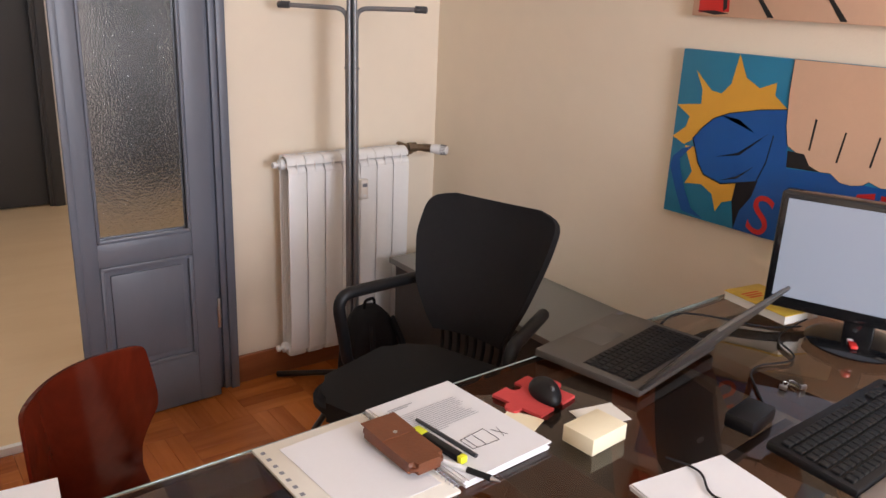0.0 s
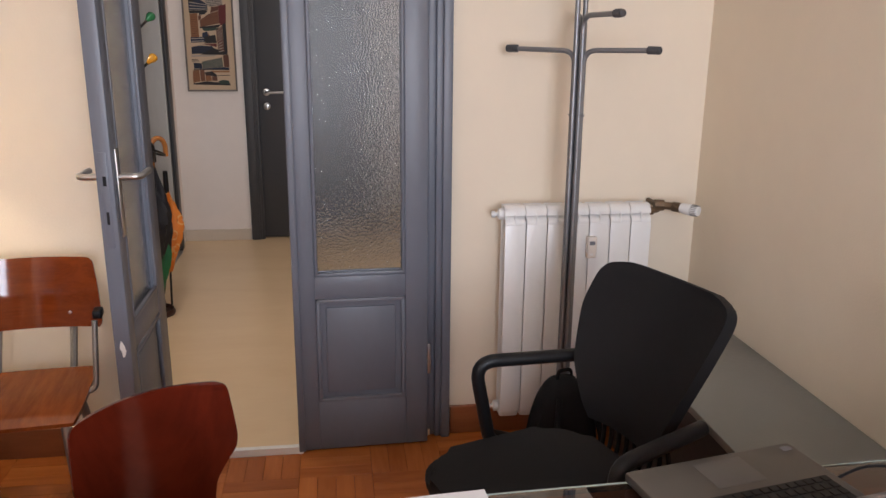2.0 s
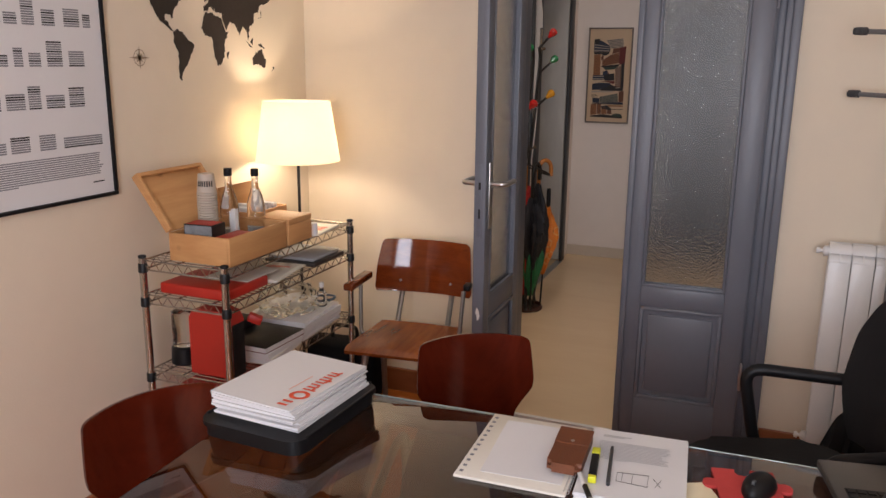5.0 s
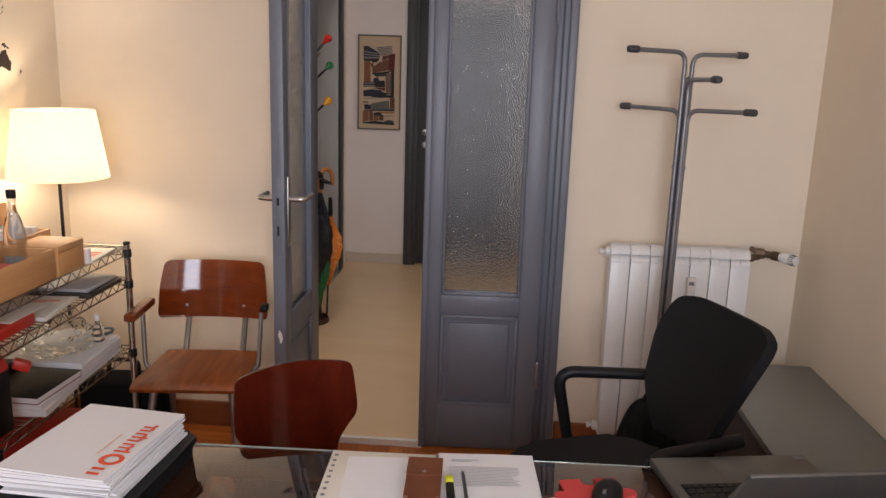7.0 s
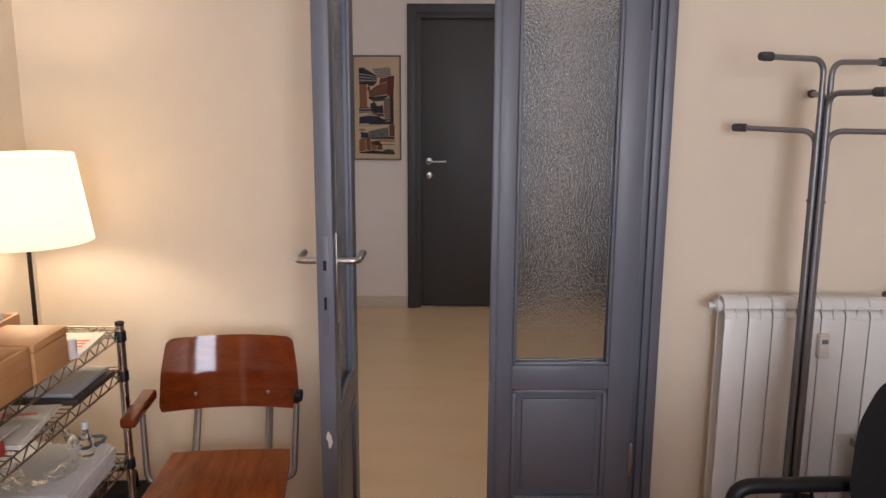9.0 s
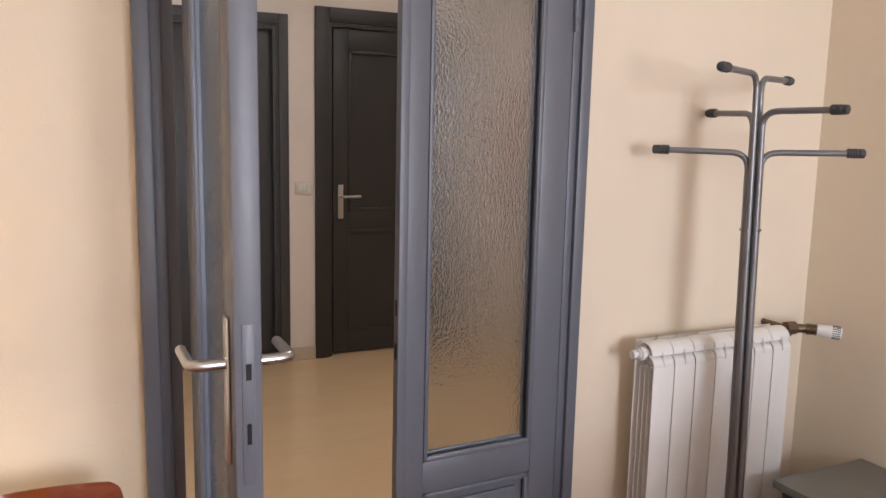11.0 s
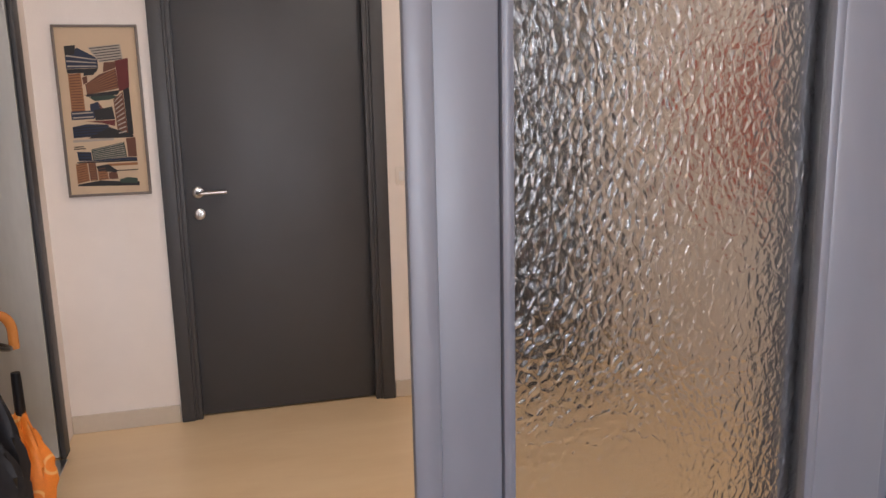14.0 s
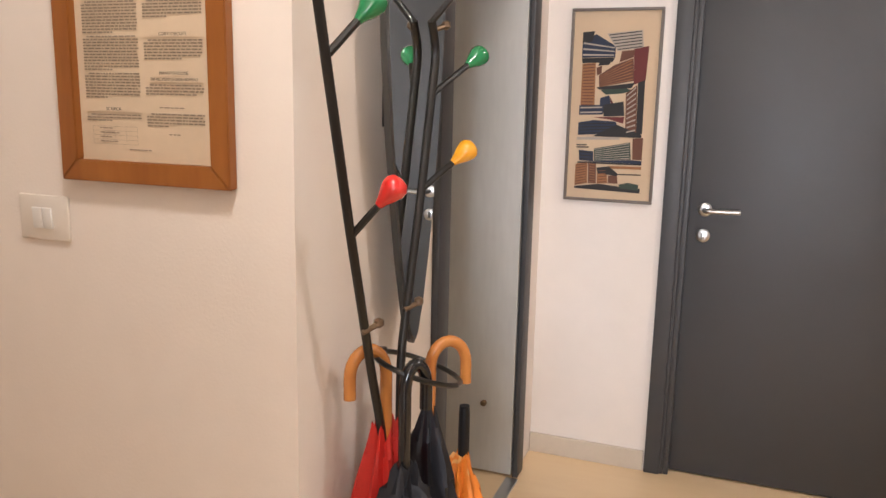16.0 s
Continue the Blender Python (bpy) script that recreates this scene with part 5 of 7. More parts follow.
outlined("rounded_shape", [(0.459, 0.999), (0.46, 0.825), (0.47, 0.645), (0.486, 0.543), (0.521, 0.515), (0.551, 0.514), (0.575, 0.459), (0.615, 0.437), (0.653, 0.442), (0.689, 0.404), (0.728, 0.401), (0.764, 0.415), (0.781, 0.439), (0.821, 0.419), (0.862, 0.427), (0.899, 0.554), (0.904, 0.799), (0.872, 0.936), (0.85, 1)], "beige", 0.0248, 1.012)
flat("crease", [(0.209, 0.401), (0.299, 0.45), (0.411, 0.591), (0.306, 0.437)], "black", 0.0250)
flat("crease", [(0.235, 0.266), (0.309, 0.314), (0.378, 0.399), (0.31, 0.3)], "black", 0.0250)
flat("crease", [(0.208, 0.645), (0.286, 0.637), (0.351, 0.58), (0.28, 0.64)], "black", 0.0250)
flat("crease", [(0.568, 0.709), (0.576, 0.703), (0.569, 0.538), (0.562, 0.539)], "black", 0.0250)
flat("crease", [(0.676, 0.664), (0.682, 0.662), (0.669, 0.501), (0.662, 0.503)], "black", 0.0250)
flat("crease", [(0.786, 0.667), (0.792, 0.665), (0.779, 0.508), (0.772, 0.509)], "black", 0.0250)
text_mesh("letter", "S", 0.165, COMIC["red"], m @ pose(0.365*CW, 0.03*CH, 0.0246, 0, 0, -12), cv, 0.0002)
flat("letter_block", [(0.665, 0.308), (0.707, 0.337), (0.728, 0.295), (0.67, 0.283)], "red", 0.0240)
flat("letter_block", [(0.743, 0.299), (0.753, 0.364), (0.81, 0.388), (0.809, 0.305)], "red", 0.0240)
flat("letter_block", [(0.829, 0.383), (0.892, 0.382), (0.902, 0.309), (0.829, 0.304)], "red", 0.0240)
m = pose(XR, 1.555, 1.495, 90, 0, -90)
cv2 = thing("comic_canvas", "canvas in beige and red with black contour lines", "picture")
bm = box(B(), 0, CW, 0, CH, 0, 0.022, 0.002)
bmesh.ops.transform(bm, matrix=m, verts=bm.verts)
part("canvas", bm, COMIC["beige"], cv2)
cv = cv2
flat("lower_shape", [(0.03, 0.02), (0.02, 0.30), (0.14, 0.34), (0.16, 0.03)], "red", 0.0225)
flat("contour", [(0.02, 0.03), (0.10, 0.01), (0.16, 0.02), (0.10, 0.035)], "black", 0.0228)
for x in (0.24, 0.50, 0.82):
    flat("contour", [(x, 0.16), (x + 0.012, 0.165), (x + 0.10, 0.01), (x + 0.075, 0.01)], "black", 0.0228)
flat("contour", [(0.12, 0.22), (0.135, 0.23), (0.15, 0.05), (0.135, 0.03)], "black", 0.0230)

# framed poster on the left wall
m = pose(XL, 0.90, 1.108, 90, 0, 90)
po = thing("framed_poster", "poster of small grey building drawings in a thin black frame", "poster")
QW, QH = 0.70, 0.98
frame_bars(po, m, QW, QH, 0.012, 0.02, BLACKPL)
bm = box(B(), 0.01, QW - 0.01, 0.01, QH - 0.01, 0, 0.010)
bmesh.ops.transform(bm, matrix=m, verts=bm.verts)
part("sheet", bm, PAPER, po)
rnd = random.Random(12)
bm, bd = B(), B()
for r, z0 in enumerate((0.175, 0.30, 0.425, 0.545, 0.67, 0.79)):
    x = 0.05
    while x < 0.63:
        w, hh = rnd.uniform(0.03, 0.075), rnd.uniform(0.035, 0.085)
        if r == 0 and x > 0.42:
            w, hh = 0.20, 0.035
        for i in range(int(hh / 0.007)):
            quad(bm if rnd.random() < 0.7 else bd, m, x, min(x + w, 0.655), z0 + i * 0.007, z0 + i * 0.007 + 0.0048, 0.0104)
        x += w + rnd.uniform(0.012, 0.035)
bars(bm, m, 0.05, 0.150, 0.60, 0.080, 12, 5, 0.0104, 0.03)
quad(bd, m, 0.60, 0.65, 0.052, 0.056, 0.0104)
part("drawing", bm, INK, po)
part("drawing", bd, BLACKINK, po)
bm = bars(B(), m, 0.50, 0.93, 0.14, 0.03, 3, 8, 0.0104)
part("drawing", bm, REDINK, po)

# world map wall sticker: one piece for each land mass, given as longitude and latitude
MAPINK = material("dark_brown_vinyl", (0.030, 0.020, 0.014), 0.7, var=0.1)
wm = thing("world_map_sticker", "dark brown vinyl world map on the cream wall", "wall sticker")
LANDS = (
    ((-80, 8), (-72, 12), (-60, 9), (-50, 1), (-35, -7), (-39, -16), (-48, -26), (-57, -36), (-65, -43), (-67, -55), (-73, -50), (-71, -30), (-71, -18), (-81, -5)),
    ((-168, 66), (-150, 60), (-130, 55), (-124, 40), (-112, 26), (-105, 20), (-95, 16), (-83, 9), (-80, 9), (-87, 16), (-90, 21), (-97, 22), (-96, 29), (-84, 30), (-81, 25), (-76, 36), (-66, 45), (-55, 52), (-78, 60), (-85, 68), (-120, 70), (-155, 71)),
    ((-50, 60), (-42, 60), (-22, 72), (-30, 83), (-60, 80), (-55, 68)),
    ((-17, 15), (-9, 32), (-5, 36), (10, 37), (20, 32), (33, 31), (43, 12), (51, 12), (40, -3), (40, -15), (33, -27), (26, -34), (18, -34), (12, -17), (9, 1), (5, 5), (-8, 5)),
    ((44, -16), (50, -15), (47, -25), (43, -23)),
    ((-9, 37), (-9, 43), (0, 48), (8, 55), (5, 60), (20, 70), (60, 69), (100, 77), (140, 73), (180, 68), (162, 58), (140, 53), (135, 43), (122, 40), (121, 28), (108, 20), (106, 10), (103, 2), (98, 16), (90, 22), (80, 8), (73, 19), (66, 25), (56, 26), (45, 13), (36, 30), (36, 36), (26, 38), (22, 37), (13, 45), (17, 39), (8, 44), (0, 38)),
    ((114, -22), (122, -17), (131, -12), (142, -11), (146, -19), (153, -27), (149, -38), (138, -35), (129, -32), (115, -34)),
    ((95, 5), (104, -5), (114, -8), (106, -6)), ((109, 1), (117, 6), (116, -4), (110, -3)), ((131, -2), (141, -3), (150, -9), (138, -8)),
    ((168, -46), (174, -40), (178, -38), (175, -36), (172, -41)), ((131, 32), (140, 36), (142, 45), (145, 43), (141, 35)), ((-5, 50), (1, 52), (-3, 58), (-6, 56)),
)
for pts in LANDS:
    bm = B()
    vs = []
    rr = random.Random(len(pts))
    for i, (lo, la) in enumerate(pts):
        lo2, la2 = pts[(i + 1) % len(pts)]
        for k in range(4):
            f = k / 4
            j = 1.6 if k else 0.4
            vs.append(bm.verts.new((XL + 0.0012, 2.146 + 0.0025 * (lo + (lo2 - lo) * f + rr.uniform(-j, j)), 1.632 + 0.00283 * (la + (la2 - la) * f + rr.uniform(-j, j)))))
    f = bm.faces.new(vs)
    bm.normal_update()
    bmesh.ops.triangulate(bm, faces=[f], ngon_method="EAR_CLIP")
    part("land", bm, MAPINK, wm)
cp = thing("compass_sticker", "small dark compass rose sticker on the cream wall", "wall sticker")
bm = B()
for i in range(8):
    a = radians(45 * i)
    r = 0.042 if i % 2 == 0 else 0.022
    if i == 0 or i == 4:
        r = 0.052
    vs = [bm.verts.new((XL + 0.0012, 1.765 + y, 1.562 + z)) for y, z in ((0.006 * math.cos(a + 1.57), 0.006 * math.sin(a + 1.57)), (r * math.cos(a), r * math.sin(a)), (0.006 * math.cos(a - 1.57), 0.006 * math.sin(a - 1.57)))]
    bm.faces.new(vs)
PALEVINYL = material("light_brown_vinyl", (0.36, 0.27, 0.18), 0.7)
part("rose", bm, PALEVINYL, cp)
bm = B()
for i in range(32):
    a, b = 2 * math.pi * i / 32, 2 * math.pi * (i + 1) / 32
    bm.faces.new([bm.verts.new((XL + 0.0012, 1.765 + r * math.cos(c), 1.562 + r * math.sin(c))) for r, c in ((0.026, a), (0.029, a), (0.029, b), (0.026, b))])
part("ring", bm, PALEVINYL, cp)


# ---- hall coat tree with umbrellas ----
ct = thing("coat_tree", "black tube coat tree with coloured lacquered knobs", "coat stand")
TX = -0.17
pa = part("pole", tube(B(), bend([(-0.12, 4.385, 0.03), (TX, 4.165, 0.927), (TX, 4.072, 1.232), (TX, 3.983, 1.549), (TX, 3.880, 1.93)], 0.05), 0.0095, 10), BLACKPAINT, ct)
pb = part("pole", tube(B(), bend([(-0.12, 4.17, 0.03), (TX, 4.308, 0.94), (TX, 4.412, 1.285), (TX, 4.487, 1.590), (TX, 4.455, 1.650)], 0.05), 0.010, 10), BLACKPAINT, ct)
pc = part("pole", tube(B(), [(-0.17, 4.29, 0.03), (-0.205, 4.29, 0.95)], 0.009, 10), BLACKPAINT, ct)
for p, q, colour in (((TX, 3.983, 1.549), (-0.12, 4.042, 1.632), "green"), ((TX, 4.072, 1.232), (-0.10, 4.087, 1.315), "red"), ((TX, 4.468, 1.494), (-0.11, 4.581, 1.575), "green"),
                     ((TX, 4.412, 1.285), (-0.097, 4.472, 1.362), "yellow"), ((TX, 4.457, 1.648), (-0.095, 4.46, 1.732), "red"), ((TX, 3.905, 1.84), (-0.115, 3.93, 1.92), "yellow")):
    p, q = Vector(p), Vector(q)
    d = (q - p).normalized()
    br = part("branch", tube(B(), [p, q - d * 0.01], 0.0075, 8), BLACKPAINT, ct)
    bm = lathe(B(), [(0.008, -0.030), (0.012, -0.018), (0.020, -0.002), (0.0245, 0.012), (0.0235, 0.023), (0.016, 0.032), (0.004, 0.035)], 20)
    bmesh.ops.transform(bm, matrix=Matrix.Translation(q) @ d.to_track_quat("Z", "Y").to_matrix().to_4x4(), verts=bm.verts)
    part("knob", bm, LACQUER[colour], br, colour + " lacquered wooden knob")
for y, z in ((4.130, 1.035), (4.335, 1.030), (4.470, 1.63)):
    bm = tube(B(), [(TX, y - 0.01, z), (TX + 0.02, y + 0.02, z + 0.012)], 0.006, 8)
    lathe(bm, [(0.004, z + 0.004), (0.011, z + 0.010), (0.010, z + 0.020), (0.003, z + 0.024)], 12, (TX + 0.02, y + 0.022, 0))
    part("hook", bm, BRASSDULL, ct)
UX, UY = -0.120, 4.29
ringpts = [(UX + 0.085 * math.cos(2 * math.pi * i / 24), UY + 0.125 * math.sin(2 * math.pi * i / 24), 0.915 + 0.045 * math.cos(2 * math.pi * i / 24 + 2.2)) for i in range(25)]
part("umbrella_ring", tube(B(), ringpts, 0.006, 8), BLACKPAINT, ct)
bm = lathe(B(), [(0.100, 0.0), (0.104, 0.012), (0.096, 0.032), (0.088, 0.012), (0.02, 0.010)], 28, (-0.152, 4.31, 0))
part("base_dish", bm, material("dark_brown_dish", (0.06, 0.02, 0.012), 0.35), ct)


def umbrella(label, x, y, crook, cloth, handle, top, canopy_top, lean=(0, 0), rmax=0.055, straight=False, turn=0.0, seed=0, low=0.12):
    t = thing("umbrella", label, "umbrella", group="umbrellas in the coat tree")
    rnd = random.Random(seed)
    base = Vector((x, y, 0.035))
    tip = Vector((x + lean[0], y + lean[1], top))
    part("shaft", tube(B(), [base, tip - Vector((0, 0, 0.10))], 0.006, 8), BLACKPAINT, t)
    if straight:
        part("handle", tube(B(), [tip - Vector((0, 0, 0.15)), tip - Vector((0, 0, 0.02)), tip], 0.0145, 14, 0.012), handle, t)
    else:
        u = Vector((math.cos(turn), math.sin(turn), 0))
        pts = [tip - Vector((0, 0, 0.30)), tip - Vector((0, 0, 0.06))]
        for i in range(1, 13):
            a = math.pi * i / 12
            pts.append(tip - Vector((0, 0, 0.06)) + u * crook * (1 - math.cos(a)) + Vector((0, 0, 0.055 * math.sin(a))))
        pts.append(pts[-1] - Vector((0, 0, 0.045)))
        part("handle", tube(B(), pts, 0.013, 14), handle, t)
    bm = B()
    n, rows = 40, []
    for j in range(15):
        s = j / 14
        z = canopy_top + (low - canopy_top) * s
        c = base + (tip - base) * ((z - base.z) / (tip.z - base.z))
        r0 = rmax * (0.28 + 0.85 * math.sin(min(1, s * 1.5) * 1.45)) * (1 - 0.85 * max(0, s - 0.30) / 0.70)
        row = []
        for k in range(n):
            a = 2 * math.pi * k / n + s * 0.5
            fold = 1 + 0.30 * math.cos(8 * a + 2.2 * s + seed) * (1 - 0.4 * s) + 0.14 * math.sin(5 * a + 7 * s + seed) + 0.08 * math.sin(16 * a + 9 * s)
            zz = z + (0.025 * math.cos(8 * a) if j == 0 else 0) + rnd.uniform(-0.002, 0.002)
            row.append(bm.verts.new((c.x + r0 * fold * math.cos(a), c.y + r0 * fold * math.sin(a), zz)))
        rows.append(row)
    for p, q in zip(rows, rows[1:]):
        for k in range(n):
            bm.faces.new((p[k], p[(k + 1) % n], q[(k + 1) % n], q[k]))
    bm.faces.new(list(reversed(rows[0])))
    bm.faces.new(rows[-1])
    part("canopy", bm, cloth, t)
    return t


CL = {k: material(k + "_umbrella_cloth", c, 0.55, var=0.15, scale=25, bump=0.4, bump_scale=120) for k, c in (("red", (0.50, 0.02, 0.012)), ("black", (0.010, 0.010, 0.014)), ("orange", (0.75, 0.22, 0.02)), ("green", (0.015, 0.16, 0.05)))}
ringed = CL["orange"].node_tree
_vo, _mr, _mx = ringed.nodes.new("ShaderNodeTexVoronoi"), ringed.nodes.new("ShaderNodeValToRGB"), ringed.nodes.new("ShaderNodeMix")
_vo.inputs["Scale"].default_value = 15.0
ringed.links.new(ringed.nodes["Texture Coordinate"].outputs["Object"], _vo.inputs["Vector"])
ringed.links.new(_vo.outputs["Distance"], _mr.inputs["Fac"])
_mr.color_ramp.elements[0].position, _mr.color_ramp.elements[1].position = 0.30, 0.34
_mr.color_ramp.elements.new(0.42).color = (1, 1, 1, 1)
_mr.color_ramp.elements.new(0.46).color = (0, 0, 0, 1)
_mx.data_type = "RGBA"
ringed.links.new(_mr.outputs["Color"], _mx.inputs["Factor"])
ringed.links.new(ringed.nodes["Principled BSDF"].inputs["Base Color"].links[0].from_socket, _mx.inputs["A"])
_mx.inputs["B"].default_value = (0.80, 0.42, 0.14, 1)
ringed.links.new(_mx.outputs["Result"], ringed.nodes["Principled BSDF"].inputs["Base Color"])
umbrella("red umbrella with a varnished wooden crook", -0.155, 4.215, 0.040, CL["red"], HANDLEWOOD, 0.985, 0.80, (-0.005, -0.005), 0.088, turn=-2.3, seed=1)
umbrella("black umbrella with a black crook", -0.085, 4.165, 0.026, CL["black"], BLACKGLOSS, 0.965, 0.735, (-0.015, 0.005), 0.088, turn=1.0, seed=2, low=0.30)
umbrella("dark umbrella with a thick varnished crook", -0.105, 4.290, 0.042, CL["black"], HANDLEWOOD, 0.970, 0.80, (0.0, 0.03), 0.070, turn=0.75, seed=3)
umbrella("orange umbrella with a straight black grip", -0.075, 4.360, 0.02, CL["orange"], BLACKPL, 0.770, 0.635, (0.0, 0.11), 0.075, straight=True, seed=4, low=0.22)
umbrella("green umbrella, mostly hidden by the others", -0.105, 4.205, 0.02, CL["green"], BLACKPL, 0.58, 0.52, (0.0, 0.0), 0.078, straight=True, seed=5, low=0.12)

# print added on the hall's right wall for the red blur behind the glass
rp = thing("red_poster", "reddish framed print, added for the red blur behind the glass", "picture")
m = pose(HR - 0.001, 5.30, 1.02, 90, 0, -90)
frame_bars(rp, m, 0.55, 0.75, 0.02, 0.02, BLACKPL)
bm = box(B(), 0.018, 0.532, 0.018, 0.732, 0, 0.008)
bmesh.ops.transform(bm, matrix=m, verts=bm.verts)
part("sheet", bm, material("faded_red_print", (0.50, 0.10, 0.06), 0.6, var=0.4, scale=5), rp)


# ---- on the desk ----
def sheets(name, label, cx, cy, z, w, h, deg, n=1, mat=None, step=0.0008, jitter=0.004, seed=0, parent=None):
    """A pile of paper: each thick bundle a sheet part."""
    rnd = random.Random(seed)
    t = parent or thing(name, label, "paper", pose(cx, cy, z, 0, 0, deg))
    for i in range(n):
        bm = box(B(), -w / 2, w / 2, -h / 2, h / 2, i * step + 0.0001, (i + 1) * step, 0.0)
        bmesh.ops.subdivide_edges(bm, edges=[e for e in bm.edges if (e.verts[0].co - e.verts[1].co).length > 0.05], cuts=6, use_grid_fill=True)
        for v in bm.verts:
            v.co.z += 0.0007 * math.sin(9 * v.co.x / w + i) * math.sin(7 * v.co.y / h + 2 * i) * (1 if n == 1 else 0.4)
        ob = part("sheet", bm, mat or PAPER, t)
        ob.matrix_basis = pose(rnd.uniform(-jitter, jitter), rnd.uniform(-jitter, jitter), 0, 0, 0, rnd.uniform(-1, 1) * (n > 1))
    return t


TOP = DZ + 0.0005
# open spiral notebook with a perforated left page
nb = thing("spiral_notebook", "open spiral notebook with a cream punched page", "notebook", pose(0.768, 1.035, TOP, 0, 0, 2))
part("page_block", box(B(), -0.115, 0.112, -0.15, 0.15, 0, 0.006, 0.001), PAPER2, nb)
bm = B()
for i in range(12):
    y = -0.135 + i * 0.0235
    quad(bm, Matrix(), -0.108, -0.100, y, y + 0.009, 0.0064)
part("punched_holes", bm, INK, nb)
bm = B()
for i in range(26):
    y = -0.14 + i * 0.0112
    tube(bm, [(0.112 + 0.006 * math.cos(a), y + 0.004 * a / 6.28, 0.007 + 0.006 * math.sin(a)) for a in [k * 0.785 for k in range(9)]], 0.0007, 4)
part("spiral", bm, STEEL, nb)
sheets("paper_sheet", "blank white sheet lying on the notebook", 0.775, 1.035, TOP + 0.0065, 0.165, 0.245, 4, seed=2)
pst = sheets("paper_stack", "stack of printed and sketched white sheets", 0.992, 1.045, TOP + 0.001, 0.20, 0.288, 4, 5, step=0.0028, seed=3)
bm = B()
mm = pose(0, 0, 0.0152)
bars(bm, mm, -0.075, 0.115, 0.06, 0.012, 2, 1)
bars(bm, mm, -0.08, 0.085, 0.15, 0.085, 14, 4, 0.0, 0.15, 0.3)
part("print", bm, material("pale_grey_print", (0.42, 0.42, 0.44), 0.8), pst)
bm = B()
for x0, y0, x1, y1 in ((-0.03, -0.045, -0.03, -0.08), (-0.02, -0.045, -0.02, -0.08), (-0.03, -0.045, 0.03, -0.04), (0.0, -0.045, 0.0, -0.08), (0.03, -0.04, 0.03, -0.085), (-0.03, -0.08, 0.03, -0.085), (0.04, -0.05, 0.055, -0.08), (0.055, -0.05, 0.045, -0.08)):
    tube(bm, [(x0, y0, 0.0156), (x1, y1, 0.0156)], 0.0005, 4)
part("sketch", bm, BLACKINK, pst)

gc = thing("glasses_case", "tan leather glasses case with a snap button", "glasses case", pose(0.862, 1.03, TOP + 0.016, 0, 0, 2))
bm = prism(B(), rounded(0.070, 0.160, 0.012), 0.021)
bmesh.ops.bevel(bm, geom=[e for e in bm.edges if abs(e.verts[0].co.z - e.verts[1].co.z) < 1e-6], offset=0.008, segments=3, affect="EDGES")
part("body", bm, LEATHER, gc)
part("flap", prism(B(), [(-0.036, 0.01), (0.036, 0.01), (0.036, 0.078), (-0.036, 0.078)], 0.002, pose(0, 0, 0.0205, 2, 0, 0)), LEATHER, gc)
part("snap", lathe(B(), [(0.004, 0.0228), (0.004, 0.0245), (0.002, 0.025)], 12, (0.0, 0.022, 0)), STEEL, gc)
hl = thing("highlighter", "black and yellow highlighter pen", "pen", pose(0.918, 1.00, TOP + 0.0235, 0, 0, 7))
bm = box(B(), -0.008, 0.008, -0.055, 0.035, -0.007, 0.007, 0.003)
part("barrel", bm, BLACKPL, hl)
NEON = material("neon_yellow_plastic", (0.70, 0.72, 0.02), 0.4)
part("cap", box(B(), -0.0085, 0.0085, 0.035, 0.062, -0.0075, 0.0075, 0.003), NEON, hl)
part("end", box(B(), -0.008, 0.008, -0.066, -0.055, -0.007, 0.007, 0.002), NEON, hl)
solo("pencil", tube(B(), [(0, -0.078, 0), (0, 0.07, 0), (0, 0.08, 0)], 0.0042, 6, 0.003), material("dark_grey_pencil", (0.04, 0.04, 0.045), 0.4), "dark grey pencil on the paper stack", "pencil", pose(0.947, 1.017, TOP + 0.019, 0, 0, 7))
bp = thing("ballpoint_pen", "white and black ballpoint pen", "pen", pose(0.917, 0.915, TOP + 0.0195, 0, 0, 24))
part("barrel", tube(B(), [(0, 0.0, 0), (0, 0.065, 0)], 0.005, 10), RADWHITE, bp)
part("grip", tube(B(), [(0, -0.045, 0), (0, 0.0, 0)], 0.0055, 10), BLACKPL, bp)
part("tip", tube(B(), [(0, -0.062, 0), (0, -0.045, 0)], 0.001, 8, 0.0045), STEEL, bp)

# magazines on a black letter tray
tr = thing("letter_tray", "black plastic letter tray on the desk", "tray", pose(0.213, 0.995, TOP, 0, 0, -3))
bm = B()
prism(bm, rounded(0.274, 0.35, 0.04), 0.010, pose(0, 0, 0.026))
prism(bm, rounded(0.262, 0.335, 0.035), 0.0255, pose(0, 0, 0.0))
part("floor", bm, BLACKPL, tr)
for x0, x1, y0, y1 in ((-0.137, -0.131, -0.14, 0.150), (0.131, 0.137, -0.14, 0.150), (-0.110, 0.110, 0.169, 0.175)):
    part("rim", box(B(), x0, x1, y0, y1, 0.027, 0.040, 0.002), BLACKPL, tr)
rnd = random.Random(6)
